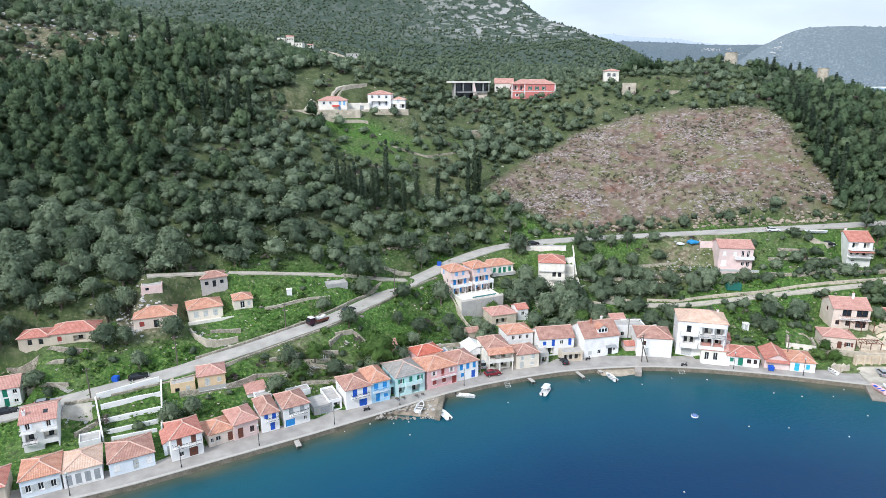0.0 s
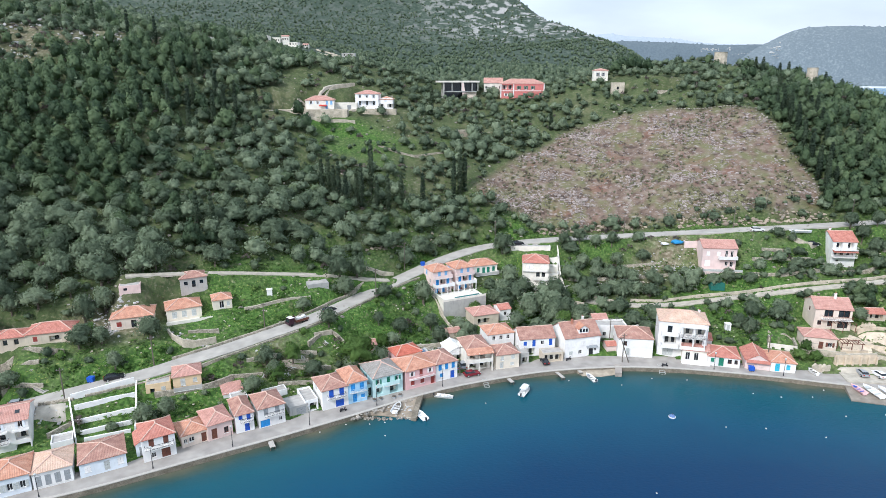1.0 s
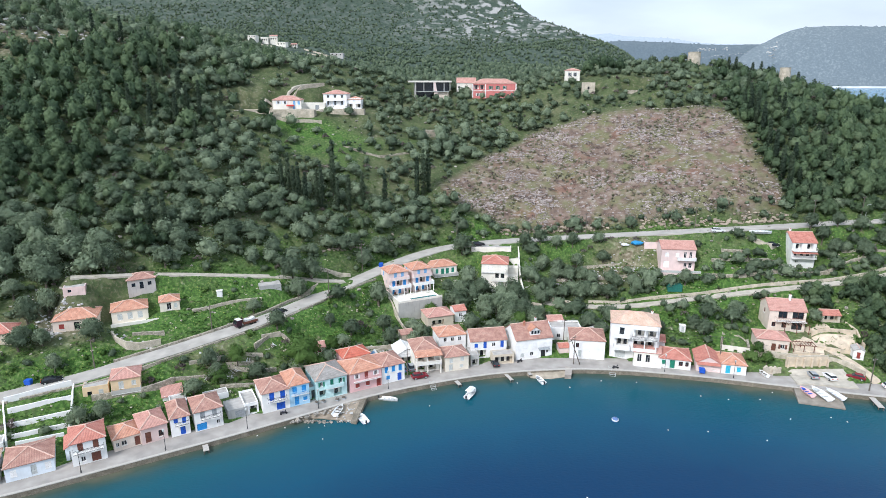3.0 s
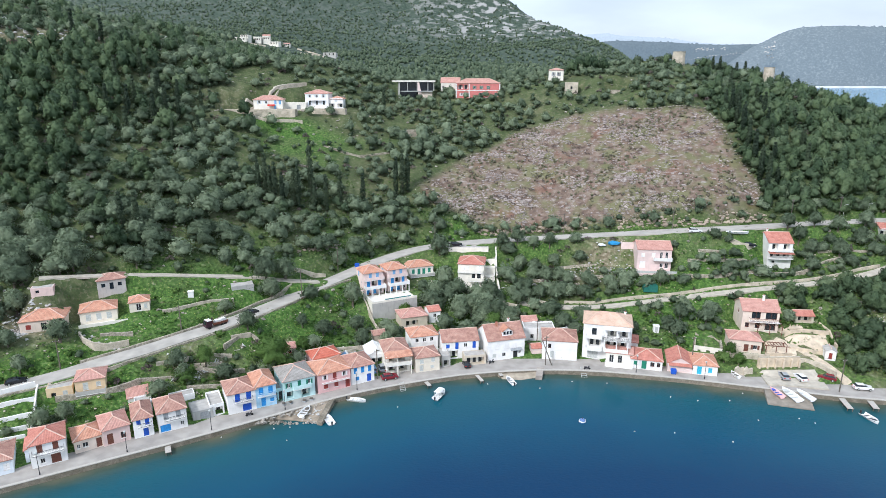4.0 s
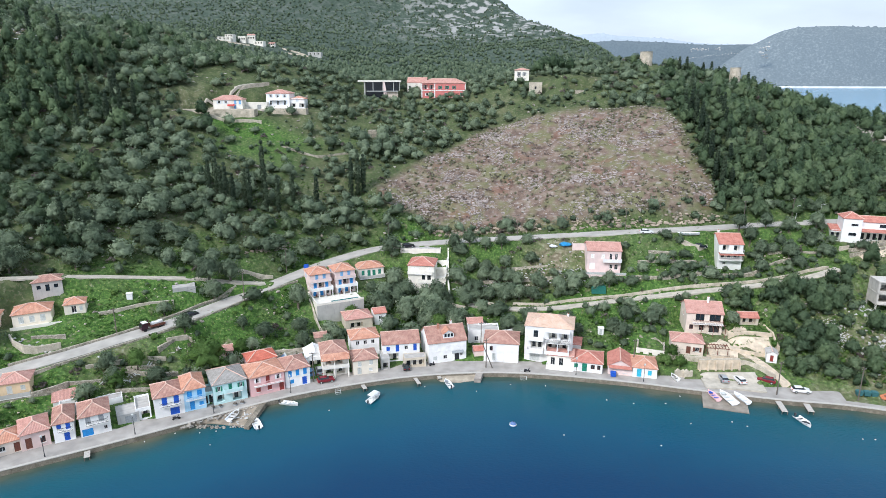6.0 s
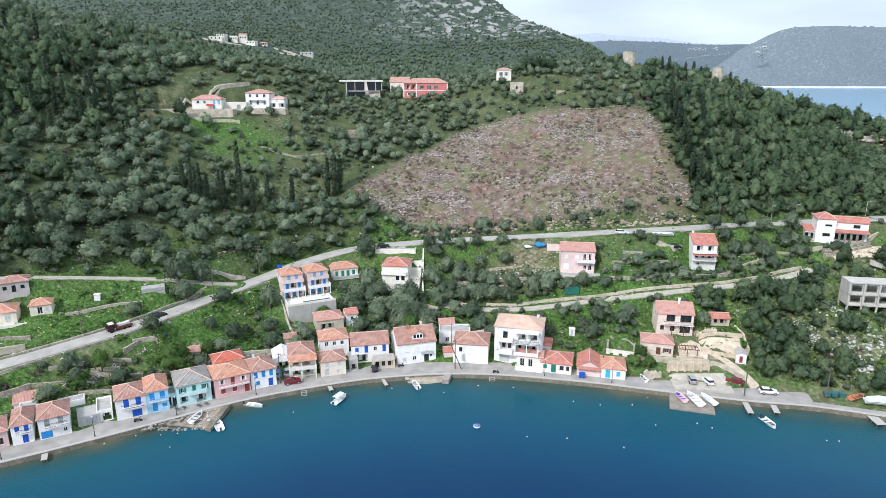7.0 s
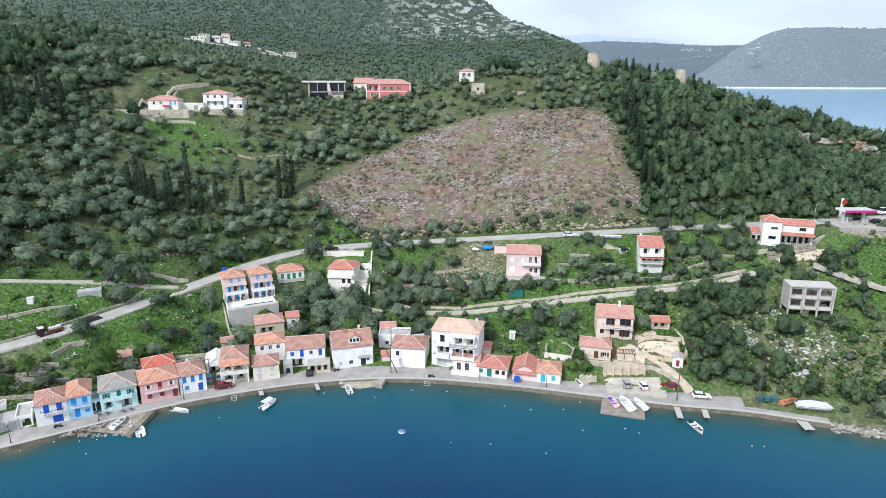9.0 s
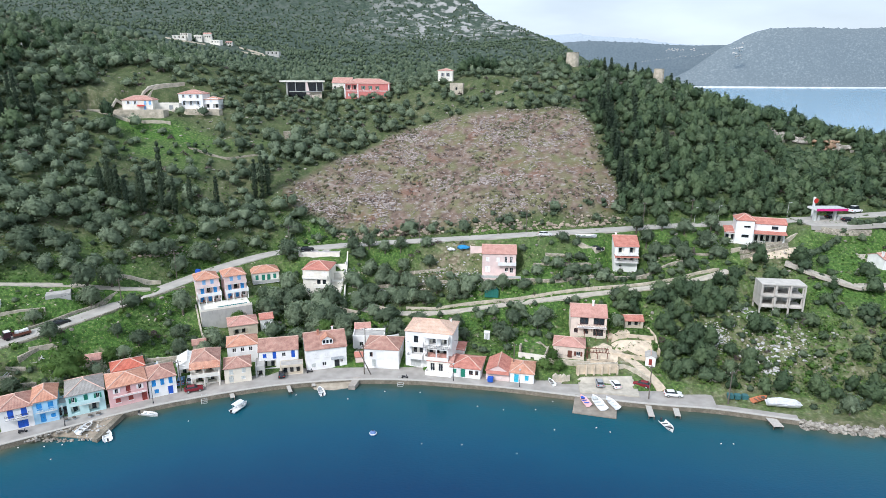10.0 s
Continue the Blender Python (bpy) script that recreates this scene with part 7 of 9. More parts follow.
# ---- cars ----
def car(label, x, y, rot, paint, z=None, scale=1.0, tall=0.0, category="car"):
    c = thing("car", pose(x, y, float(ground_z(x, y)) + .02 if z is None else z, 0, 0, rot) @ Matrix.Scale(scale, 4), label, category)
    W = .86
    t = tall
    outline = [(-2.05, .35), (-2.1, .75), (-1.95, .95 + t * .3), (-1.1, 1.0 + t * .3), (.95, .98), (1.85, .8), (2.08, .62), (2.08, .35)]
    s = Shape()
    n = len(outline)
    rings = []
    for yy, k in ((-W, .96), (-W * .93, 1.0), (W * .93, 1.0), (W, .96)):
        rings.append([(px * k, yy, .35 + (pz - .35) * (k if pz > .5 else 1)) for px, pz in outline])
    s.add([p for r in rings for p in r], [(j * n + i, j * n + (i + 1) % n, (j + 1) * n + (i + 1) % n, (j + 1) * n + i) for j in range(3) for i in range(n)] + [tuple(range(n)), tuple(range(3 * n, 4 * n))[::-1]])
    body = part("body", s, paint, c)
    h = 1.42 + t
    part("window_band", Shape().add([(-1.85, -.74, .97), (-1.85, .74, .97), (.85, .74, .97), (.85, -.74, .97), (-1.45, -.6, h - .04), (-1.45, .6, h - .04), (.15, .6, h - .04), (.15, -.6, h - .04)],
                                    [(0, 1, 5, 4), (1, 2, 6, 5), (2, 3, 7, 6), (3, 0, 4, 7), (4, 5, 6, 7)]), GLASS, c)
    part("roof", Shape().add([(-1.5, -.63, h - .04), (-1.5, .63, h - .04), (.2, .63, h - .04), (.2, -.63, h - .04), (-1.3, -.5, h + .03), (-1.3, .5, h + .03), (.0, .5, h + .03), (.0, -.5, h + .03)],
                             [(3, 2, 1, 0), (0, 1, 5, 4), (1, 2, 6, 5), (2, 3, 7, 6), (3, 0, 4, 7), (4, 5, 6, 7)]), paint, c)
    for u in (-1.28, 1.3):
        for v in (-.84, .84):
            w = part("wheel", Shape().tube((u, v - .1, .32), (u, v + .1, .32), .32, n=14), RUBBER, c)
            k = .105 if v > 0 else -.105
            part("rim", Shape().tube((u, v + k - .012, .32), (u, v + k + .012, .32), .19, n=10), PALEGREY, w)
    for v in (-.6, .6):
        part("headlight", Shape().box(2.02, 2.1, v - .18, v + .18, .6, .74), GELCOAT, c)
        part("tail_light", Shape().box(-2.13, -2.05, v - .16, v + .16, .7, .9), RED, c)
    return c


Z0 = 1.14
sol = thing("solar_panel", pose(-.6, 149.4, float(ground_z(-.6, 149.4)) + .3, 0, 0, 25), "tilted solar water heater panel behind the houses", "solar panel")
part("panel", Shape().prism([(-.0, 0), (1.4, .9), (1.37, .96), (-.03, .06)], -1.3, 1.3), CAR_BLUE, sol)
part("tank", Shape().tube((1.5, -1.2, 1.1), (1.5, 1.2, 1.1), .26, n=12), PALEGREY, sol)
part("frame", Shape().box(1.3, 1.4, -1.2, -1.1, -.5, .85).box(1.3, 1.4, 1.1, 1.2, -.5, .85).box(0, .08, -1.2, 1.2, -.5, .0), DARK, sol)
car("small pale blue car parked between houses", 7.9, 145.6, 106, CAR_BLUE, Z0)
car("grey van parked between houses", 10.0, 146.2, 106, CAR_SILVER, Z0, 1.0, .35, "van")
car("dark red car parked beside the quay road", 12.4, 141.6, 20, CAR_RED, Z0)
car("pale grey car on the gravel car park", 109.4, 141.4, 84, CAR_SILVER, 1.44)
car("white car on the gravel car park", 113.0, 140.6, 96, CAR_WHITE, 1.44)
car("dark red car beside the steep drive", 119.4, 140.4, 150, CAR_RED, 1.44)
car("white hatchback on the quay road", 125.4, 135.9, -8, CAR_WHITE, Z0)
car("dark car in the carport", 31.6, 148.6, 100, CAR_BLACK, Z0, .9)
car("dark car on the parking deck above the house", 30.0, 199.9, 5, CAR_BLACK, 19.08)
car("white car parked beside the asphalt road", 105, 192.4, -6, CAR_WHITE)
car("dark blue car on the terrace by the red-roofed house", 120, 187.2, -12, CAR_BLACK)
car("black car driving up the asphalt road", -25.6, 157.9, 50, CAR_BLACK)
car("dark pickup parked along the asphalt road", -68.0, 126.3, 27, CAR_BLACK)
car("silver car parked along the asphalt road", -83.6, 117.4, 25, CAR_SILVER)
car("dark car parked along the asphalt road", -90.2, 114.9, 25, CAR_BLACK)
car("dark car at the filling station", 196.4, 186.2, 5, CAR_BLACK, 31.2)
car("dark car at the filling station", 194, 190.6, 5, CAR_BLACK, 31.2)
car("white van beside the filling station", 204.6, 195.6, 20, CAR_WHITE, 32.0, 1.1, .6, "van")
MAROON = plain("dark_maroon_paint", (.05, .018, .03), .4, vary=.1)
truck = thing("truck", pose(-32.6, 151, float(ground_z(-32.6, 151)) + .1, 0, 0, 225) @ Matrix.Scale(.88, 4), "dark crane truck with a maroon bed loaded with white blocks", "truck")
part("cab", Shape().prism([(1.6, .5), (3.3, .5), (3.35, 1.3), (3.0, 2.35), (1.6, 2.4)], -1.05, 1.05), MAROON, truck)
part("cab_roof", Shape().box(1.5, 2.9, -1.0, 1.0, 2.41, 2.55), GELCOAT, truck)
part("windscreen", Shape().add([(3.36, -.9, 1.36), (3.36, .9, 1.36), (3.06, .85, 2.25), (3.06, -.85, 2.25)], [(0, 1, 2, 3)]), GLASS, truck)
part("bed", Shape().box(-3.3, 1.0, -1.15, 1.15, .8, 1.05).box(-3.3, 1.0, -1.15, -1.05, 1.05, 1.5).box(-3.3, 1.0, 1.05, 1.15, 1.05, 1.5), BROWN, truck)
part("crane", Shape().tube((1.25, 0, .8), (1.25, .3, 3.1), .14).tube((1.25, .3, 3.1), (.2, -.5, 1.7), .1), MAROON, truck)
for u, v, w in ((-2.4, -.3, 1.0), (-1.2, .2, 1.1), (-.1, -.1, .9)):
    part("block", Shape().box(u - w / 2, u + w / 2, v - .6, v + .6, 1.06, 1.9), GELCOAT, truck)
for u in (-2.5, -1.4, 2.4):
    for v in (-1.0, 1.0):
        part("wheel", Shape().tube((u, v - .14, .42), (u, v + .14, .42), .46, n=14), RUBBER, truck)


# ---- boats ----
def boat(label, x, y, z, rot, L, W, paint, inner=None, canopy=None, motor=True, tilt=0, group=""):
    b = thing("boat", pose(x, y, z, 0, 0, rot) @ pose(0, 0, 0, tilt, 0, 0), label, "boat", group)
    n = 9
    rim, keel, floor_ = [], [], []
    for i in range(n):
        t = i / (n - 1)
        w = W / 2 * (math.sin(math.pi * min(1, .28 + .5 * (1 - t) if t > .45 else .28 + .275)) if t < 1 else 0) * (1 if t < .5 else max(0, 1 - ((t - .5) / .5) ** 2.2))
        px = -L / 2 + L * t
        hgt = .5 + .28 * t * t
        rim.append((px, w, hgt))
        keel.append((px * .94, w * .45, -.18 + .1 * t * t))
    vs, fs = [], []
    for (px, w, h), (kx, kw, kz) in zip(rim, keel):
        vs += [(px, -w, h), (kx, -kw, kz), (kx, kw, kz), (px, w, h), (px * .96, w * .86, h), (kx * .95, w * .6, .12), (kx * .95, -w * .6, .12), (px * .96, -w * .86, h)]
    for i in range(n - 1):
        for j in range(8):
            fs.append((8 * i + j, 8 * i + (j + 1) % 8, 8 * i + 8 + (j + 1) % 8, 8 * i + 8 + j))
    fs.append(tuple(range(8)))
    part("hull", Shape().add(vs, fs), paint, b)
    part("deck", Shape().box(L * .16, L * .36, -W * .24, W * .24, .44, .56), inner or paint, b)
    for u in (-.22, .02):
        part("bench", Shape().box(L * u - .14, L * u + .14, -W * .4, W * .4, .3, .36), inner or WOOD, b)
    if canopy:
        for u in (-.3, .12):
            for v in (-.36, .36):
                part("post", Shape().tube((L * u, W * v, .4), (L * u, W * v, 1.75), .03, n=6), PALEGREY, b)
        part("canopy", Shape().add([(-L * .36, -W * .42, 1.72), (L * .18, -W * .42, 1.72), (L * .18, W * .42, 1.72), (-L * .36, W * .42, 1.72), (-L * .33, -W * .2, 1.95), (L * .15, -W * .2, 1.95), (L * .15, W * .2, 1.95), (-L * .33, W * .2, 1.95)],
                                   [(0, 1, 5, 4), (1, 2, 6, 5), (2, 3, 7, 6), (3, 0, 4, 7), (4, 5, 6, 7), (3, 2, 1, 0)]), canopy, b)
    if motor:
        part("motor", Shape().box(-L / 2 - .35, -L / 2 - .02, -.16, .16, .4, .95).box(-L / 2 - .28, -L / 2 - .12, -.06, .06, -.4, .4), DARK, b)
    return b


boat("white open motorboat moored off the stone mole", .2, 124.2, 0, 120, 4.8, 1.9, GELCOAT, GELCOAT)
boat("long white open boat moored by the quay", 5.4, 132.6, 0, -14, 4.6, 1.5, GELCOAT, PALEGREY)
boat("white boat with a canvas canopy on the water", 24.8, 135.0, 0, 62, 4.9, 1.9, GELCOAT, TRIM, TARP)
boat("small white boat moored by the ramp", 42.2, 142.0, 0, 110, 4.2, 1.6, GELCOAT, GREY)
boat("white inflatable boat moored off the jetties", 119.7, 124.4, 0, -80, 4.6, 2.0, GELCOAT, DARK)
boat("white wooden hull drawn up on the mole", -5.2, 126.2, .75, 75, 4.4, 1.8, GELCOAT, WOOD, None, False)
boat("pink and blue boat on the concrete ramp", 104.0, 134.2, .95, 100, 4.4, 1.8, PINK, BLUE, None, False)
boat("large white boat on the concrete ramp", 106.9, 133.4, .9, 98, 6.2, 2.5, GELCOAT, PALEGREY, None, False)
boat("covered white boat on the concrete ramp", 110.0, 133.0, .95, 105, 5.0, 1.9, TARP, TARP, None, False)
boat("white dinghy lying beside the ruined walls", 98.0, 142.6, 1.35, 105, 3.0, 1.3, GELCOAT, WOOD, None, False)
boat("orange rowing boat drawn up on the grass", 144.4, 132.8, 1.5, 20, 4.6, 1.8, plain("faded_orange_paint", (.55, .2, .1), .6), WOOD, None, False)
cov = boat("long boat wrapped in white tarpaulin ashore", 148.6, 130.2, 1.55, -14, 7.6, 2.4, TARP, TARP, None, False)
part("cover", Shape().prism([(-3.6, .45), (3.7, .7), (2.6, 1.4), (-.8, 1.6), (-3.3, 1.1)], -.7, .7), TARP, cov)
boat("white boat under cover on a road terrace", 117.0, 189.2, float(ground_z(117, 189.2)) + .4, -8, 6.5, 2.2, TARP, TARP, None, False)

# ---- floats ----
for x, y in ((15.1, 129.8), (79.2, 134.3), (92.4, 132.6), (94.9, 124), (106.7, 122.8), (-7, 116.3), (-15.9, 120.6), (85, 132.6), (104.2, 124.6), (66, 141.2), (57.5, 142), (49, 138.6), (97, 136), (74.6, 119), (85.5, 115.6), (36.5, 140.8), (-10.8, 120.8), (-7.5, 121.4), (-21, 117.6), (128.5, 117.8), (131, 117.6), (44, 97.5), (66.3, 119.6))[::1]:
    f = thing("float", pose(x, y, .02), "small white mooring float on the water", "float", "mooring floats")
    part("ball", Shape().lump((0, 0, .05), .16, 5, .8, .03), GELCOAT, f)
    part("ring", Shape().tube((0, 0, .2), (0, 0, .3), .05, n=8), DARK, f)
by = thing("buoy", pose(56, 123.5, .1), "large round blue and white mooring buoy", "buoy")
bb = bmesh.new()
bmesh.ops.create_uvsphere(bb, u_segments=16, v_segments=10, radius=.75)
bs = Shape().add([tuple(v.co) for v in bb.verts], [tuple(v.index for v in f.verts) for f in bb.faces])
bb.free()
part("ball", bs, plain("blue_buoy_paint", (.12, .2, .4), .5), by)
part("band", Shape().tube((0, 0, .1), (0, 0, .3), .78, .76, n=18), GELCOAT, by)
part("ring", Shape().tube((0, 0, .7), (0, 0, .95), .1, n=8), DARK, by)

# ---- poles, lamps, cables ----
def lamp_post(x, y, z):
    l_ = thing("street_lamp", pose(x, y, z), "slim dark street lamp on the quay", "street lamp", "quay lamps")
    part("post", Shape().tube((0, 0, 0), (0, 0, 4.2), .07, .05, n=8).tube((0, 0, 0), (0, 0, .5), .13, .1, n=8), DARK, l_)
    part("lantern", Shape().tube((0, 0, 4.2), (0, 0, 4.6), .14, .24, n=8).tube((0, 0, 4.6), (0, 0, 4.8), .26, .05, n=8), PALEGREY, l_)


for x, y in ((-66.5, 97.4), (-50, 104.6), (-37.2, 111.2), (-23.3, 119.6), (-9.8, 127.0), (5.1, 136.6), (74.2, 145.0), (90.0, 141.4)):
    lamp_post(x, float(shore(x)) + 1.2, 1.08)


def utility_pole(x, y, h=7.5, lean=0, z=None):
    p = thing("utility_pole", pose(x, y, (float(ground_z(x, y)) - .1) if z is None else z, 0, lean, 20), "weathered wooden utility pole with insulators", "utility pole", "utility poles")
    part("pole", Shape().tube((0, 0, -.5), (0, 0, h), .15, .1, n=8), WOOD, p)
    part("crossarm", Shape().box(-.7, .7, -.06, .06, h - .55, h - .43), WOOD, p)
    for u in (-.6, 0, .6):
        part("insulator", Shape().tube((u, 0, h - .43), (u, 0, h - .25), .05, n=6), PALEGREY, p)
    return (x, y, (float(ground_z(x, y)) - .1 if z is None else z) + h - .3)


tops = [utility_pole(*a) for a in ((-74.5, 118.4), (-61.4, 131.6), (-40.2, 147.9), (-13.6, 165.6, 9.0), (-6.8, 186.4, 9.0), (23, 206.4), (66, 203.8), (100, 198.2), (137, 196.6), (152, 196))]
tops2 = [utility_pole(*a) for a in ((119.2, 134.8, 8.5, 0, 1.1), (89.6, 148.8, 7), (51.4, 160.2, 7), (52.0, 149.2, 8, 0, 1.1), (9.4, 141.6, 8, 0, 1.1), (137, 132.6, 8, 0, 1.1))]
utility_pole(53.6, 149.0, 8.2, -22, 1.1)
for run in (tops, tops2[:3]):
    for a, b in zip(run, run[1:]):
        if math.dist(a, b) > 60:
            continue
        cb_ = Shape()
        prev = None
        for i in range(9):
            t = i / 8
            q = tuple(a[k] + (b[k] - a[k]) * t - (1.6 * t * (1 - t) * 1.6 if k == 2 else 0) for k in range(3))
            if prev:
                cb_.tube(prev, q, .025, n=4, cap=False)
            prev = q
        solid("power_cable", cb_, DARK, "thin black power cable strung between poles", "cable")
for x, y in ((153, 195.6), (182, 194.4), (160.5, 195.4)):
    l_ = thing("street_lamp", pose(x, y, float(ground_z(x, y))), "grey road lamp with a curved arm", "street lamp", "road lamps")
    part("post", Shape().tube((0, 0, -.3), (0, 0, 4.7), .09, .06, n=8).tube((0, 0, 4.7), (0, -1.0, 5.0), .05, n=6), PALEGREY, l_)
    part("lantern", Shape().box(-.16, .16, -1.5, -.9, 4.97, 5.08), PALEGREY, l_)

# ---- bins, tanks, tarpaulins, clutter ----
def bin_(x, y, mat, label, z=None, rot=0):
    b = thing("waste_bin", pose(x, y, float(ground_z(x, y)) + .05 if z is None else z, 0, 0, rot), label, "waste bin")
    part("body", Shape().add([(-.6, -.45, .15), (.6, -.45, .15), (.6, .45, .15), (-.6, .45, .15), (-.7, -.55, 1.1), (.7, -.55, 1.1), (.7, .55, 1.1), (-.7, .55, 1.1)], [(3, 2, 1, 0), (0, 1, 5, 4), (1, 2, 6, 5), (2, 3, 7, 6), (3, 0, 4, 7), (4, 5, 6, 7)]), mat, b)
    part("lid", Shape().prism([(-.72, 1.1), (.72, 1.1), (.6, 1.3), (-.6, 1.3)], -.57, .57), mat, b)
    for u in (-.5, .5):
        part("wheel", Shape().tube((u, -.35, .1), (u, -.25, .1), .1, n=8), RUBBER, b)


TEAL = plain("teal_bin_plastic", (.045, .14, .15), .6)
for k in range(3):
    bin_(138.2 + k * 1.6, 134.2 - k * .25, TEAL, "teal wheeled waste bin by the quay", 1.14, -8)
bin_(-1.2, 188.6, BLUE, "blue wheeled waste bin beside the road")
bin_(-72.8, 125.6, BLUE, "blue wheeled waste bin beside the road")
bin_(83.2, 144.0, BLUE, "dark blue waste bin beside the low houses", 1.14, -14)
for x, y, z, r, c, lab in ((79, 191.6, None, 1.6, BLUETARP, "crumpled blue tarpaulin over a heap"), (75.5, 191.9, None, 1.1, TARP, "crumpled white tarpaulin over a heap")):
    solid("tarpaulin", Shape().lump((x, y, float(ground_z(x, y)) + .3), r, 3, .5, .25).lump((x + r, y - .2, float(ground_z(x, y)) + .2), r * .7, 4, .5, .25), c, lab, "tarpaulin")
tank = thing("green_tank", pose(86.8, 176.4, float(ground_z(86.8, 176.4)), 0, 0, -6), "dark green covered shed with a curved top", "shed")
part("cover", Shape().prism([(-2.0, -.5), (2.0, -.5), (2.0, 1.5), (1.6, 1.9), (-1.6, 1.9), (-2.0, 1.5)], -1.2, 1.2), plain("dark_green_netting", (.02, .14, .11), .8), tank)
hut = thing("white_cabin", pose(84.0, 160.8, float(ground_z(84, 160.8)) + .02, 0, 0, -10), "little white cabin with a sloping top", "cabin")
part("body", Shape().box(-.75, .75, -.7, .7, -.5, 1.7), GELCOAT, hut)
part("roof", Shape().box(-.85, .85, -.8, .8, 1.7, 1.8), TRIM, hut)
part("door", Shape().box(-.35, .35, -.73, -.705, .1, 1.55), PALEGREY, hut)
hut2 = thing("white_cabin", pose(-41.6, 159.2, float(ground_z(-41.6, 159.2)) + .02, 0, 0, 15), "small white water tank cabin in the grass", "cabin")
part("body", Shape().box(-.7, .7, -.6, .6, -.5, 1.35), GELCOAT, hut2)
part("roof", Shape().box(-.8, .8, -.7, .7, 1.35, 1.45), TRIM, hut2)
for x, y, rot in ((-9.2, 130.2, 28), (-6.2, 131.0, 28), (-4.8, 131.8, 28), (-10.6, 129.6, 28)):
    t_ = thing("crate", pose(x, y - .6, 1.09, 0, 0, rot + x * 7), "stacked fishing crates and nets by the house", "crate")
    part("crate", Shape().box(-.4, .4, -.3, .3, 0, .35), GREY, t_)
    part("crate", Shape().box(-.35, .35, -.28, .28, .36, .62), WOOD, t_)
for x, y in ((99.6, 143.6), (101.6, 143.2)):
    solid("ruined_wall", Shape().prism([(x - 1.1, .5), (x + 1.1, .5), (x + 1.0, 3.0), (x + .3, 2.7), (x - .4, 3.3), (x - 1.1, 2.6)], y, y + .6), PALESTONE, "fragment of a ruined stone wall", "ruin")
st = thing("stone_steps", pose(54.4, 156.6, 1.1, 0, 0, 8), "steep whitewashed stone stairway between the houses", "stairs")
for i in range(16):
    part("step", Shape().box(-1.0, 1.0, i * .45, (i + 1) * .45, -1, .18 * (i + 1)), KERB, st)
for x, y, rot, z in ((62.2, 146.6, 0, 1.1), (38.2, 150.2, 30, 1.1), (-17.0, 124.4, 28, 1.1)):
    m_ = thing("motor_scooter", pose(x, y, z, 0, 0, rot), "dark motor scooter parked by the road", "scooter")
    for u in (-.6, .6):
        part("wheel", Shape().tube((u, -.05, .25), (u, .05, .25), .25, n=10), RUBBER, m_)
    part("body", Shape().prism([(-.7, .3), (.3, .3), (.55, 1.0), (.45, 1.0), (.15, .5), (-.1, .75), (-.75, .8)], -.15, .15), DARK, m_)


# ---- trees ----
def leaf_cloud(rng, lumps, per, size, squash=.85):
    """Leaf clumps as loose triangles in and over lumps (x, y, z, r): (n, 4, 3), three corners and a point along the crown's normal."""
    out = []
    mid = np.average([q[:3] for q in lumps], axis=0, weights=[q[3] for q in lumps])
    for x, y, z, r in lumps:
        u = rng.normal(size=(per, 3))
        u[:, 2] = u[:, 2] * .9 + .22
        u /= np.linalg.norm(u, axis=1)[:, None]
        c = np.array([x, y, z]) + u * r * rng.uniform(.25, 1.15, (per, 1)) ** .6 * [1, 1, squash]
        w = u * .75 + rng.normal(size=(per, 3)) * .42 + [0, 0, .2]
        w /= np.linalg.norm(w, axis=1)[:, None]
        a = np.cross(w, rng.normal(size=(per, 3)))
        a /= np.linalg.norm(a, axis=1)[:, None]
        b = np.cross(w, a)
        s = size * rng.uniform(.5, 1.4, (per, 1))
        o = c - mid
        o /= np.linalg.norm(o, axis=1)[:, None] + 1e-6
        puff = u * .6 + o * .35 + w * .3
        puff /= np.linalg.norm(puff, axis=1)[:, None]
        out.append(np.stack([c + a * s, c + (-.6 * a + .85 * b) * s, c + (-.5 * a - .9 * b) * s, c + puff], 1))
    return np.concatenate(out)


def sphere_net(rounds):
    """Directions and triangles of a ball net, split finer a number of times."""
    v, f = [Vector(p).normalized() for p in ICO], list(ICO_F)
    for k in range(rounds):
        mids, g = {}, []
        for a, b, c in f:
            ids = []
            for p, q in ((a, b), (b, c), (c, a)):
                key = (min(p, q), max(p, q))
                if key not in mids:
                    mids[key] = len(v)
                    v.append((v[p] + v[q]).normalized())
                ids.append(mids[key])
            g += [(a, ids[0], ids[2]), (b, ids[1], ids[0]), (c, ids[2], ids[1]), tuple(ids)]
        f = g
    return np.array([tuple(p) for p in v]), np.array(f)


def reach(dirs, mid, lumps):
    """How far the lumps reach from mid along each direction, and the way out of the lump met there."""
    best, out = np.full(len(dirs), .05), dirs.copy()
    for x, y, z, r in lumps:
        o = mid - np.array([x, y, z])
        b = dirs @ o
        disc = b * b - (o @ o - r * r)
        t = np.where(disc > 0, -b + np.sqrt(np.maximum(disc, 0)), 0)
        far = t > best
        best = np.where(far, t, best)
        out = np.where(far[:, None], (o + dirs * t[:, None]) / r, out)
    return best, out


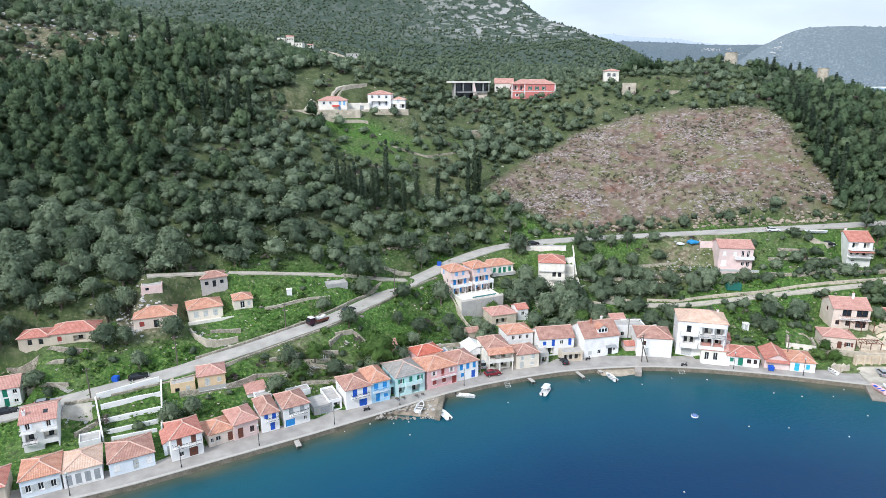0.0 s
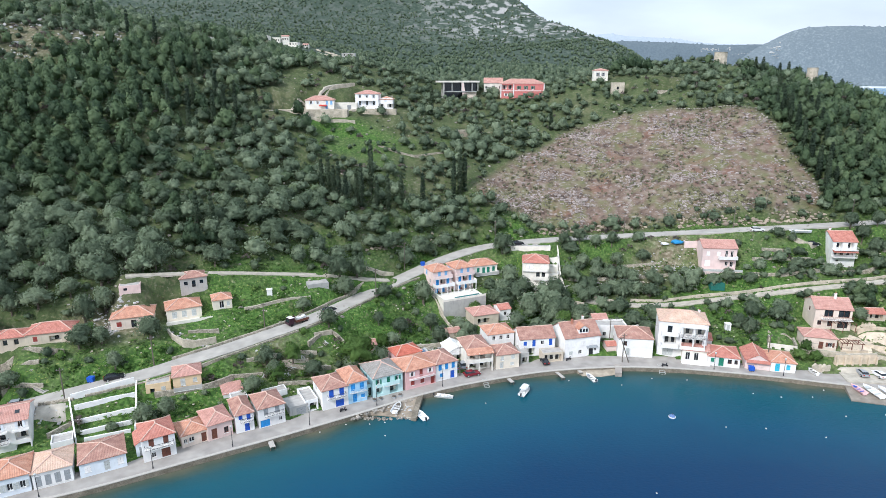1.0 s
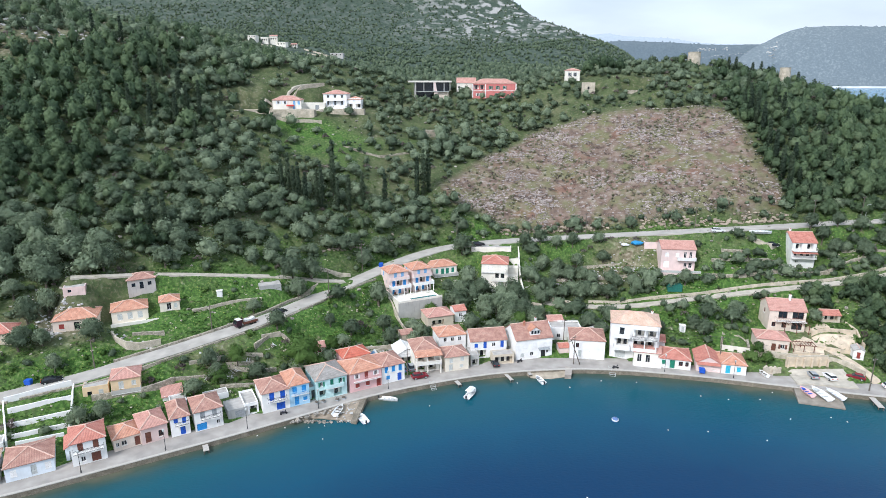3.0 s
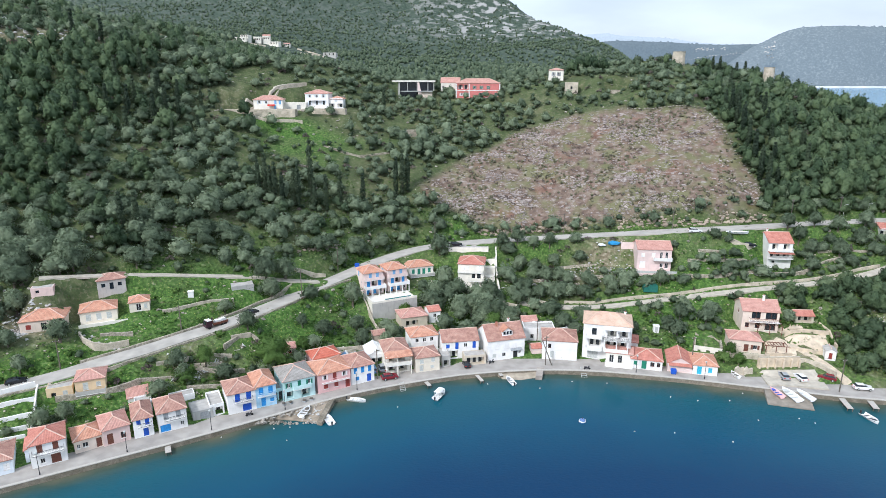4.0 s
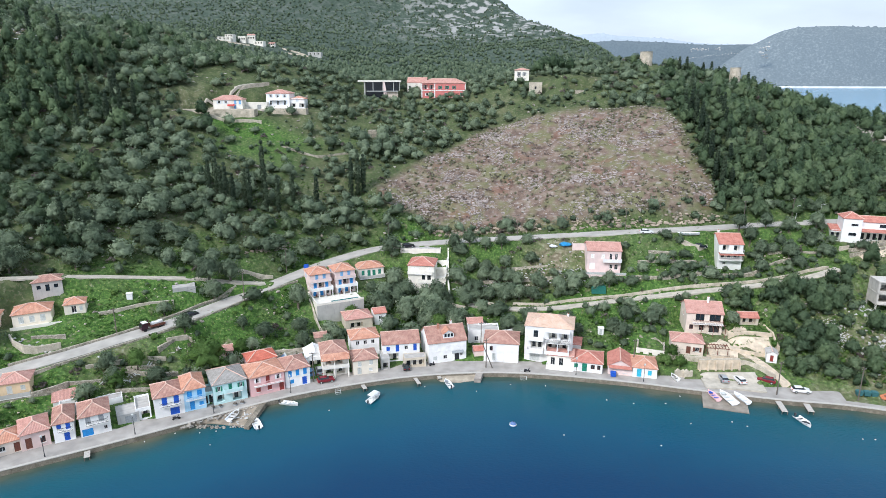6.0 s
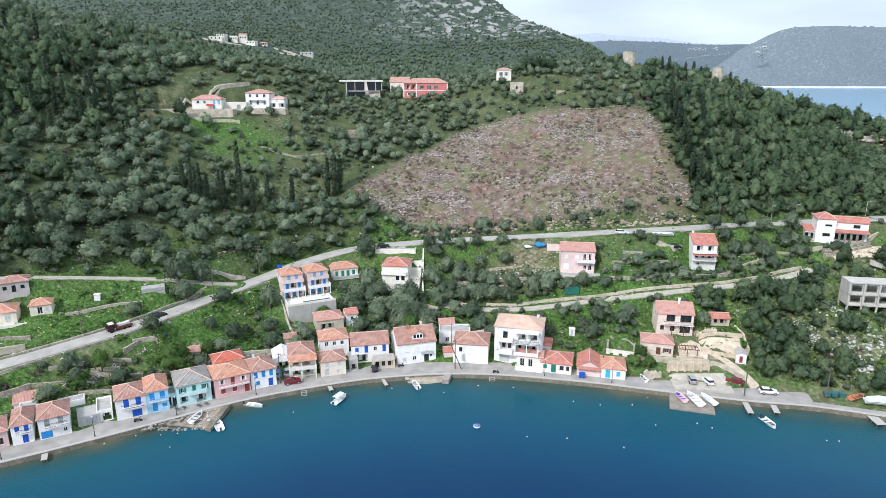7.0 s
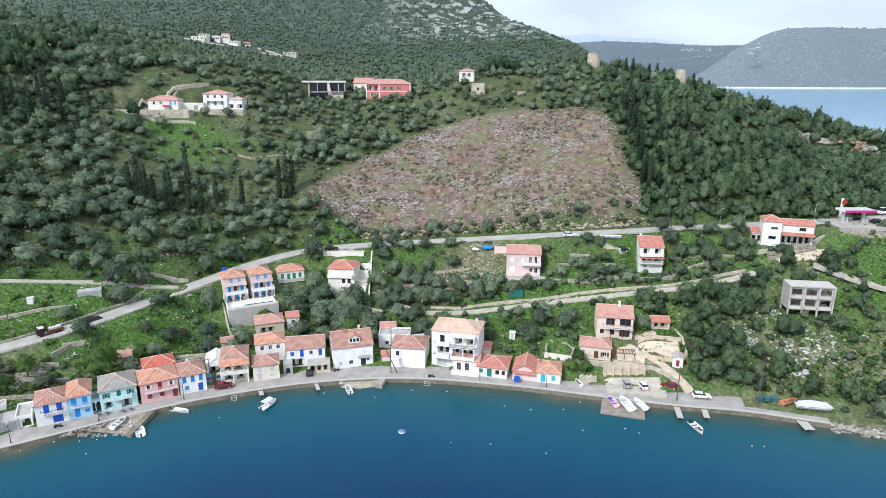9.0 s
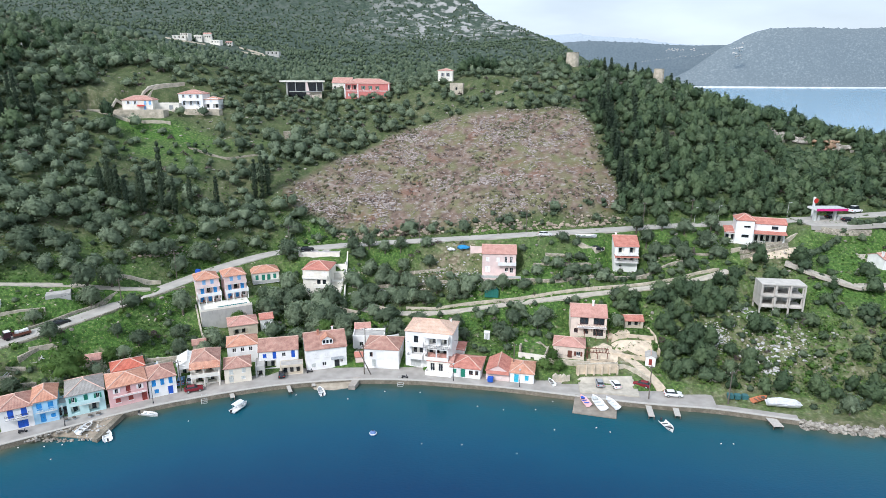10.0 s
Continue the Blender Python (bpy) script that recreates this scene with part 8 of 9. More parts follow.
def crown_cloud(rng, lumps, rounds, leaves, size, inner=.84):
    """A far crown: a lumpy inner mass and small leaf clumps round it, (n, 6, 3): three corners and a point along each one's normal."""
    mid = np.average([q[:3] for q in lumps], axis=0, weights=[q[3] for q in lumps])
    d, f = sphere_net(rounds)
    r, out = reach(d, mid, lumps)
    p = mid + d * (r * inner * rng.uniform(.8, 1.12, len(d)))[:, None]
    nrm = .45 * d + .7 * out
    nrm /= np.linalg.norm(nrm, axis=1)[:, None]
    core = np.concatenate([p[f], p[f] + nrm[f]], 1)
    u = rng.normal(size=(leaves, 3)) + [0, 0, .35]
    u /= np.linalg.norm(u, axis=1)[:, None]
    r, out = reach(u, mid, lumps)
    c = mid + u * (r * rng.uniform(.82, 1.17, leaves))[:, None]
    w = out * .8 + rng.normal(size=(leaves, 3)) * .5
    w /= np.linalg.norm(w, axis=1)[:, None]
    a = np.cross(w, rng.normal(size=(leaves, 3)))
    a /= np.linalg.norm(a, axis=1)[:, None]
    b = np.cross(w, a)
    s = size * rng.uniform(.6, 1.4, (leaves, 1))
    soft = out * .6 + u * .3 + w * .35
    soft /= np.linalg.norm(soft, axis=1)[:, None]
    tri = np.stack([c + a * s, c + (-.6 * a + .85 * b) * s, c + (-.5 * a - .9 * b) * s], 1)
    return np.concatenate([core, np.concatenate([tri, tri + soft[:, None]], 1)])


def lumps_round(rng, n, R, H):
    """Lumps that make an uneven domed crown of radius R up to H."""
    out = [(0, 0, H * .6, R * .62)]
    for i in range(n):
        a = 2.4 * i + rng.uniform(-.5, .5)
        t = (i + .5) / n
        k = R * math.sqrt(t) * rng.uniform(.72, .9)
        out.append((k * math.cos(a), k * math.sin(a), H * (.8 - .45 * t + rng.uniform(-.1, .1)), R * rng.uniform(.24, .42)))
    return out


def lumps_pine(rng, R, H):
    """A tall rounded crown in uneven tiers."""
    out = [(0, 0, H * .5, R * .6)]
    for i in range(11):
        t = (i + .5) / 11
        k = R * .62 * (1 - t) ** .6 * rng.uniform(.7, 1.15)
        a = 2.4 * i + rng.uniform(-.5, .5)
        out.append((k * math.cos(a), k * math.sin(a), H * (.3 + .6 * t), R * (.5 - .2 * t) * rng.uniform(.8, 1.2)))
    return out


def lumps_cypress(R, H):
    return [(0, 0, H * (.08 + .84 * t), R * (math.sin(math.pi * min(1, .25 + .62 * t)) ** .8)) for t in np.linspace(0, 1, 9)]


def tri_mesh(name, tris, mat, tint=None):
    """Loose leaf triangles with soft normals; (n, 4, 3) has one normal for a leaf, (n, 6, 3) one for each corner."""
    me = bpy.data.meshes.new(name)
    n = len(tris)
    if tris.shape[1] == 6:
        soft = tris[:, 3:] - tris[:, :3]
    else:
        soft = np.repeat((tris[:, 3] - tris[:, :3].mean(1))[:, None], 3, 1)
    soft = soft / (np.linalg.norm(soft, axis=2)[:, :, None] + 1e-9)
    tris = tris[:, :3].copy()
    turn = np.einsum("ij,ij->i", np.cross(tris[:, 1] - tris[:, 0], tris[:, 2] - tris[:, 0]), soft.mean(1)) < 0
    tris[turn], soft[turn] = tris[turn][:, ::-1], soft[turn][:, ::-1]
    me.vertices.add(3 * n)
    me.vertices.foreach_set("co", tris.reshape(-1).astype(np.float32))
    me.loops.add(3 * n)
    me.loops.foreach_set("vertex_index", np.arange(3 * n, dtype=np.int32))
    me.polygons.add(n)
    me.polygons.foreach_set("loop_start", np.arange(0, 3 * n, 3, dtype=np.int32))
    if tint is not None:
        me.attributes.new("tint", "FLOAT", "POINT").data.foreach_set("value", np.repeat(tint, 3).astype(np.float32))
    me.attributes.new("custom_normal", "FLOAT_VECTOR", "POINT").data.foreach_set("vector", soft.reshape(-1).astype(np.float32))
    me.update()
    me.materials.append(mat)
    return me


def trunk_shape(rng, H, r, spread, limbs=4):
    s = Shape()
    top = (rng.uniform(-.15, .15), rng.uniform(-.15, .15), H * .42)
    s.tube((0, 0, -.6), top, r, r * .65, n=7)
    for i in range(limbs):
        a = 2 * math.pi * i / limbs + rng.uniform(-.4, .4)
        s.tube(top, (spread * math.cos(a), spread * math.sin(a), H * rng.uniform(.58, .75)), r * .5, r * .15, n=5, cap=False)
    return s


KINDS = {
    "olive": (OLIVE, 5, lambda g: lumps_round(g, 10, 2.3, 4.1), .42),
    "pine": (PINE, 4, lambda g: lumps_pine(g, 2.6, 6.6), .62),
    "oak": (OAK, 4, lambda g: lumps_round(g, 12, 2.6, 4.8), .46),
    "cypress": (CYPRESS, 2, lambda g: lumps_cypress(.95, 9.5), .42),
    "broad": (BROAD, 2, lambda g: lumps_round(g, 15, 2.6, 5.4), .4),
    "scrub": (SCRUB, 3, lambda g: lumps_round(g, 5, 1.2, 1.5), .36),
}
rng = np.random.default_rng(11)
CLOUDS_NEAR = {k: [crown_cloud(rng, KINDS[k][2](rng), 2, leaves, size, .8) for i in range(KINDS[k][1])] for k, leaves, size in (("olive", 760, .17), ("broad", 1000, .17))}
CLOUDS_NEAR["cypress"] = [leaf_cloud(rng, lumps_cypress(.95, 9.5), 130, .2) for i in range(2)]
FAR_SPEC = {"olive": (1, 92, .25), "pine": (1, 80, .39), "oak": (1, 72, .32), "scrub": (0, 26, .24)}
NEAR_SPEC = {"olive": (2, 260, .22), "pine": (2, 300, .27), "oak": (2, 260, .24), "scrub": (1, 60, .19)}
CLOUDS_FAR = {k: [crown_cloud(rng, KINDS[k][2](rng), *v) for i in range(7)] for k, v in FAR_SPEC.items()}
NEAR_LOD = {k: [crown_cloud(rng, KINDS[k][2](rng), *v) for i in range(5)] for k, v in NEAR_SPEC.items()}
CLEAR = ((-77, -64.5, 131, 141), (-65, -46, 136, 151), (-64, -12, 249, 263.5), (-64, -33, 258, 287), (181, 206, 179, 189), (203, 240, 239, 254.5), (125.5, 135.5, 171, 178), (137.5, 145.5, 147.5, 156.5), (103, 128, 145, 158), (155, 181, 173.5, 184), (180, 216, 156, 181), (137, 156, 122, 133.6), (104, 124, 138, 147), (112, 125, 147, 158), (60, 88, 186, 193), (-52, -30, 139, 158), (98, 106, 180, 189), (116, 126, 183, 190))

# free of trees: houses, roads, ways
KEEP = []
for ob in scene.objects:
    if ob.parent is None and ob.type == "EMPTY" and ob.children and ob.get("category") not in ("wall", "street lamp", "utility pole", "float", "boat", "jetty"):
        xs_ = [ob.matrix_world @ c.matrix_basis @ v.co for c in ob.children if c.type == "MESH" for v in c.data.vertices]
        KEEP.append((min(p.x for p in xs_), max(p.x for p in xs_), min(p.y for p in xs_), max(p.y for p in xs_)))
WAYS = [np.array([p[:2] for p in along(w, 2.0)]) for w in (ROAD, LANE, TRACK, DRIVE)]


def free(x, y, r):
    for i, (a, b, c, d) in enumerate(CLEAR):
        if a < x < b and c < y < d and noise.noise(Vector((x * 3.1, y * 3.1, i))) < .28:
            return False
    for a, b, c, d in KEEP:
        if a - r < x < b + r and c - r < y < d + r * .6:
            return False
    for w, k in zip(WAYS, (4.0, 2.4, 2.4, 2.2)):
        if np.min(np.hypot(w[:, 0] - x, w[:, 1] - y)) < k + r * .7:
            return False
    return (y - shore(x) > 9 or x > 146) and math.hypot(x - 139.8, y - 308) > 8 and math.hypot(x - 176.8, y - 294) > 6


def scatter(rng, box, step, want):
    """Jittered places in box, kept with the chance that want(x, y) gives."""
    x0, x1, y0, y1 = box
    out = []
    for x in np.arange(x0, x1, step):
        for y in np.arange(y0, y1, step):
            px, py = x + rng.uniform(-.48, .48) * step, y + rng.uniform(-.48, .48) * step
            if rng.random() < want(px, py):
                out.append((px, py))
    return out


def in_field(x, y):
    return bool(inside(list(FIELD), x, y))


def blot(x, y, k=.06, s=0.0):
    return noise.noise(Vector((x * k + s, y * k, s)))


def near_view(x, y):
    return -1.05 * y - 20 < x < .78 * y + 95 and y < 395


PLACES = {"olive": [], "pine": [], "scrub": []}


def dark_wood(x, y):
    """The stand of dark pines on the western slope."""
    return x < -90 and 176 < y < 224 + (x + 152) * 1.05


def stony_slope(x, y):
    """The open stony slope above the western pines."""
    return x < -96 and y > 224 + (x + 152) * 1.05


def grove(x, y):
    if not near_view(x, y) or in_field(x, y) or not free(x, y, 1.2):
        return 0
    d = y - shore(x)
    if dark_wood(x, y):
        return .06
    if stony_slope(x, y):
        return .3 + .5 * blot(x, y, .05, 8)
    if 52 < x < 108 and 254 < y < 293 and y > 300 - .45 * x:
        return .3 + .6 * blot(x, y, .08, 12)
    if x > 128 and d > 78 and y > 268 and x < 185:
        return .55
    if x > 128 and d > 78 or x > 122 and 8 < d < 62 and y < 172.5:
        return 0
    if d < 16:
        return .2
    meadow = math.exp(-((x + 22) / 30) ** 2 - ((y - 238) / 17) ** 2)
    p = .8 + .7 * blot(x, y, .1, 1) - .6 * meadow
    if d < 62:
        p = (.78 if x < 20 else 1.0) + .8 * blot(x, y, .09, 4)
        if -22 < x < 6 and 148 < y < 178:
            p = .36
    if y > 205 and 20 < x < 60:
        p += .2
    if -48 < x < 16 and 190 < y < 212:
        p += .3
    if x < -58 and d > 42:
        p = .95 + .4 * blot(x, y, .07, 6)
    return p


def wood(x, y):
    if not near_view(x, y) or in_field(x, y) or not free(x, y, 1.0):
        return 0
    d = y - shore(x)
    left = 1 / (1 + math.exp((x + 82 - .12 * (y - 180)) / 9)) * (d > 62)
    right = (x > 129 + .02 * (y - 200)) and d > 70
    if dark_wood(x, y):
        return 1
    if stony_slope(x, y):
        return .1
    if right and y > 268 and x < 185:
        return .3
    if right:
        return .95
    if x > 121 and 8 < d < 64 and y < 172.5:
        return (1.05 if x < 143 else .72) + .7 * blot(x, y, .08, 5) - .8 * math.exp(-((x - 160) / 13) ** 2 - ((d - 20) / 12) ** 2)
    return .8 * left * (.75 + .8 * blot(x, y, .04, 9))


def maquis(x, y):
    if not near_view(x, y) or not free(x, y, .6):
        return 0
    d = y - shore(x)
    if in_field(x, y):
        return 0
    if x > 126 and d < 80:
        return .8 + .5 * blot(x, y, .07, 3) if d > 5 else 0
    if x > 128 and d > 68:
        return 1
    if stony_slope(x, y):
        return .7
    if x < -58 and d > 40:
        return .8
    if d < 60:
        return .62 + .7 * blot(x, y, .1, 7)
    return .5 + .5 * blot(x, y, .08, 2)


def in_sight(places, top):
    """Those that the land does not hide from the bay."""
    p = np.array(places, float)
    z = land_height(p[:, 0], p[:, 1]) + top
    seen = np.zeros(len(p), bool)
    for ex in (0.0, 66.0):
        clear = np.ones(len(p), bool)
        for t in np.linspace(.45, .985, 26):
            clear &= land_height(ex + (p[:, 0] - ex) * t, p[:, 1] * t) < 73 + (z - 73) * t + .5
        seen |= clear
    return [q for q, k in zip(places, seen) if k]


g1 = np.random.default_rng(5)
PLACES["olive"] = in_sight(scatter(g1, (-300, 260, 118, 395), 4.4, grove), 4.5)
PLACES["pine"] = in_sight(scatter(g1, (-300, 280, 122, 395), 4.1, wood), 6)
PLACES["pine"] += scatter(g1, (122, 147, 133, 171), 3.4, wood)
PLACES["pine"] += in_sight(scatter(g1, (129, 262, 195, 330), 4.3, wood), 6) + in_sight(scatter(g1, (131, 200, 194, 222), 3.4, wood), 6)
PLACES["scrub"] = in_sight(scatter(g1, (-200, 260, 112, 380), 3.25, maquis), 1.6)


def plant_stuff(kind, places, name, label, smin, smax):
    """Many trees in one mesh."""
    clouds, out, tints = CLOUDS_FAR[kind], [], []
    g = np.random.default_rng(len(kind))
    for x, y in places:
        c = clouds[g.integers(len(clouds))]
        if y < 200:
            c = NEAR_LOD[kind][g.integers(len(NEAR_LOD[kind]))] if kind in NEAR_LOD else c
        a, s = g.uniform(0, 6.28), g.uniform(smin, smax) * (1.0 if x > -40 else 1.2)
        if kind == "olive" and -62 < x < 70 and y < 265:
            s *= 1.32 - .42 * math.exp(-((x + 35) / 34) ** 2 - ((y - 238) / 18) ** 2)
        r = np.array([[math.cos(a), -math.sin(a), 0], [math.sin(a), math.cos(a), 0], [0, 0, 1]]) * s
        r[2] *= g.uniform(.7, 1.02) if kind == "olive" else g.uniform(.85, 1.3) if kind == "pine" and y > 195 and x < 200 else g.uniform(.8, 1.2)
        r[:, 0] *= g.uniform(.75, 1.25)
        out.append(c @ r.T + np.array([x, y, float(ground_z(x, y)) - .25]))
        tints.append(np.full(len(c), g.random()))
    if out:
        tagged(new(name, tri_mesh(name, np.concatenate(out), KINDS[kind][0], np.concatenate(tints))), label, "woodland", kind="stuff")


def plant_things(kind, places, name, label, smin, smax, group, H, r, spread, limbs=4):
    """Trees of their own: trunk and crown, a few shapes that are copied."""
    g = np.random.default_rng(40 + len(kind))
    protos = []
    for i, c in enumerate(CLOUDS_NEAR[kind]):
        protos.append((tri_mesh("crown", c, KINDS[kind][0]), trunk_shape(g, H, r, spread, limbs).mesh("trunk", BARK)))
    for x, y in places:
        cm, tm = protos[g.integers(len(protos))]
        k = 1.5 if x < -52 and kind == "olive" and y > 138 else 1.0
        m = pose(x, y, float(ground_z(x, y)) - .1, 0, 0, g.uniform(0, 360)) @ Matrix.Diagonal((*[k * g.uniform(smin, smax)] * 2, k * g.uniform(smin, smax), 1))
        t = thing(name, m, label, "tree", group)
        part("trunk", tm, BARK, t)
        part("crown", cm, KINDS[kind][0], t)


near_olive = sorted(PLACES["olive"], key=lambda p: p[1])[:235]
rest_olive = sorted(PLACES["olive"], key=lambda p: p[1])[235:]
plant_things("olive", near_olive, "olive_tree", "silvery grey-green olive tree on the terraced slope", .85, 1.3, "olive trees", 3.9, .22, 1.3)
plant_stuff("olive", rest_olive, "olive_grove", "dense grey-green olive groves covering the hillside", .6, 1.3)
plant_stuff("oak", [p for i, p in enumerate(PLACES["pine"]) if i % 5 > 1 and not dark_wood(*p)], "oak_wood", "dense rounded evergreen oak wood on the hill", .5, 1.15)
plant_stuff("pine", [(86, 304), (90, 307), (93, 303), (97, 307), (101, 303)], "ridge_pines", "tall dark pines beside the ridge house", 1.1, 1.4)
plant_stuff("pine", [p for i, p in enumerate(PLACES["pine"]) if i % 5 < 2 or dark_wood(*p)], "pine_wood", "dark green pines rising out of the wood", .6, 1.05)
bare_b = [p for i, p in enumerate(PLACES["scrub"]) if i % 9 == 0 or (58 < p[0] < 90 and 182 < p[1] < 197)]
KINDS["twig"] = (TWIGS, 0, None, 0)
CLOUDS_FAR["twig"] = [leaf_cloud(rng, lumps_round(rng, 6, 1.3, 1.9), 15, .2) for i in range(3)]
plant_stuff("twig", bare_b, "bare_shrubs", "leafless grey-brown shrubs on the slope", .7, 1.3)
plant_stuff("scrub", [p for p in PLACES["scrub"] if p not in set(bare_b)], "maquis", "low evergreen maquis bushes between the trees", .6, 1.5)


# green bushes and brambles in the gardens
KINDS["bramble"] = (HERB, 0, None, 0)
CLOUDS_FAR["bramble"] = [crown_cloud(rng, lumps_round(rng, 6, 1.1, 1.3), 0, 90, .17) for i in range(4)]
gb2 = np.random.default_rng(91)
BRAMBLE = [p for box, k in (((-84, -48, 126, 139.5), .5), ((-36, -6, 128, 147), .42), ((8, 52, 160, 184), .36), ((98, 128, 140, 160), .22), ((134, 176, 128, 152), .34), ((-22, 8, 148, 178), .14), ((-62, -24, 142, 164), .12), ((60, 96, 158, 172), .3), ((-60, -24, 116, 132), .4)) for p in scatter(gb2, box, 2.3, lambda x, y, k=k: k if free(x, y, .5) and y - shore(x) > 9 else 0)]
plant_stuff("bramble", BRAMBLE, "brambles", "bright green brambles and garden bushes", .55, 1.35)
# bushes along the lane
gl2 = random.Random(77)
hedge = [(x + gl2.uniform(-.8, .8), y + gl2.choice((-2.6, 4.2, 4.6, 5.2)) + gl2.uniform(-.5, .5)) for x, y, z in along(LANE, 2.1) if x > 60 and gl2.random() < .75]
plant_stuff("scrub", [p for p in hedge if not any(a - .5 < p[0] < b + .5 and c - .5 < p[1] < d + .5 for a, b, c, d in KEEP)], "lane_bushes", "grey-green bushes growing along the lane walls", 1.0, 1.7)


# bushes on top of the road cutting
top_row = [(x + gl2.uniform(-1, 1), y + gl2.uniform(2.2, 4.6)) for x, y, z in along(((30, 207.5, 0), (46, 207.8, 0), (65, 204.8, 0), (82, 200.8, 0), (99, 199.2, 0), (128, 198.6, 0)), 1.5) if gl2.random() < .8]
hedge_row = [(x + gl2.uniform(-.4, .4), y + gl2.uniform(-.5, .5)) for x, y, z in along(((194.4, 182.6, 0), (200, 183.6, 0), (208, 185.8, 0), (216, 188, 0)), .8)] + [(x + gl2.uniform(-.8, .8), y + gl2.uniform(-.8, .8)) for x, y, z in along(((173, 172.9, 0), (178, 173.6, 0), (184, 177.6, 0), (191, 180.2, 0)), 1.4)]
plant_stuff("scrub", [(68.2 + .62 * i, 148.9 - .155 * i) for i in range(9)], "planter_hedge", "clipped green hedge behind the white planter wall", .42, .5)
plant_stuff("scrub", hedge_row, "clipped_hedge", "dark green hedge along the filling station and lawn", 1.1, 1.5)
plant_stuff("scrub", top_row, "cutting_bushes", "green bushes growing above the road cutting", .8, 1.6)


# cypresses, singly and in a stand
CYP = ((-35, 205.5, 1.0), (-33, 206.6, 1.15), (-31, 205, .95), (-29.4, 204.4, 1.1), (-27, 204, .9), (-23.6, 206, 1.0), (-22, 205, 1.2), (-19.6, 214, 1.5), (-17, 206.5, .9), (-13.3, 207.4, 1.0), (-9, 209.8, 1.0),
       (-1.8, 214, .9), (9.0, 222, 1.15), (11.2, 223, 1.3), (13.0, 224.4, 1.1), (-64.4, 172.6, .95), (-60.6, 173.6, 1.0), (-78, 231, 1.3), (-76, 237, 1.3), (-86, 229, 1.3), (-74, 244, 1.3), (-80, 240, 1.4),
       (.2, 280, 1.2), (50.2, 265, .9), (152, 305, .8), (155, 304, .9), (162, 302, .8), (165, 300, .9), (168, 299, .7), (181, 297, .8), (187, 294, .8), (193, 291, .7), (200, 288, .7), (-120, 262, 1.4), (-112, 268, 1.2), (-140, 275, 1.3),
       *((132 + .9 * (i % 3) + .12 * i, 204 + 2.1 * i, .75 + .13 * (i * 7 % 5)) for i in range(22)), *((137 + 2.3 * (i * 5 % 9), 208 + 4.1 * i, .7 + .12 * (i * 3 % 5)) for i in range(14)), *((-96 + 4.7 * (i * 3 % 8), 214 + 3.6 * i, .9 + .1 * (i * 3 % 5)) for i in range(12)))
proto = [(tri_mesh("crown", c, CYPRESS), Shape().tube((0, 0, -.6), (0, 0, 3), .16, .1, n=7).mesh("trunk", BARK)) for c in CLOUDS_NEAR["cypress"]]
for i, (x, y, k) in enumerate(CYP):
    k *= 1.4 if i < 17 else 1.0
    t = thing("cypress", pose(x, y, float(ground_z(x, y)), 0, 0, 40 * i) @ Matrix.Diagonal((.9 + .3 * k * .5, .9 + .3 * k * .5, k, 1)), "tall dark narrow cypress on the hillside", "tree", "cypresses")
    part("trunk", proto[i % 2][1], BARK, t)
    part("crown", proto[i % 2][0], CYPRESS, t)
# dark oaks below the cypress stand
gd = np.random.default_rng(63)
plant_stuff("oak", scatter(gd, (-46, 16, 189, 213), 4.6, lambda x, y: .5 if y > 193 and free(x, y, 1) else 0), "dark_oaks", "dark evergreen oaks round the cypress stand", .6, 1.0)
# big single trees in the gardens
TERRACE_OLIVES = ((45, 198), (50, 198), (55, 196.5), (60, 195.6), (50.6, 194.4), (55, 193), (61, 192.6), (54, 189.6), (58, 188), (64, 184), (62, 187), (69, 191), (71, 181), (68, 178), (76, 177.6), (47, 183), (51, 182), (55, 181), (60, 179.4), (64, 179.6), (48, 178.4), (86, 177), (90, 176.6), (80, 178),
                  (135, 187), (140, 188.4), (146, 186.4), (151, 182.4), (136, 181.6), (143, 179), (154, 186.2), (132.6, 190))
plant_things("olive", TERRACE_OLIVES, "olive_tree", "round silvery olive tree on the overgrown terraces", .95, 1.35, "terrace olive trees", 3.9, .22, 1.3)
plant_things("broad", ((-33.6, 132.8), (14.5, 172.4), (-31, 138), (40, 167), (-12, 141)), "broadleaf_tree", "bright green leafy garden tree", .8, 1.15, "garden trees", 5.2, .25, 1.5)
plant_things("olive", ((-24.5, 170), (-20, 174.5), (-22.6, 167.4), (34, 174), (37.6, 171.4), (41, 172), (44.5, 168.5), (30.6, 172.6), (39.6, 181), (26.2, 187.4), (24.6, 197.4), (30, 183), (23.6, 181), (22, 177), (-.6, 172.6), (-64.4, 137.6)), "olive_tree", "large old silvery olive tree above the houses", 1.4, 1.8, "old olive trees", 3.9, .3, 1.3)
plant_things("broad", ((-15.8, 141.2),), "broadleaf_tree", "big bright green leafy tree behind the waterfront houses", 1.8, 1.9, "garden trees", 5.2, .3, 1.5)
plant_things("broad", ((97.2, 147.4), (100.4, 146.2), (99.6, 149.4), (-10.4, 150.4), (24.6, 175.6)), "broadleaf_tree", "leafy green garden tree beside the houses", .6, .8, "garden trees", 5.2, .2, 1.4)
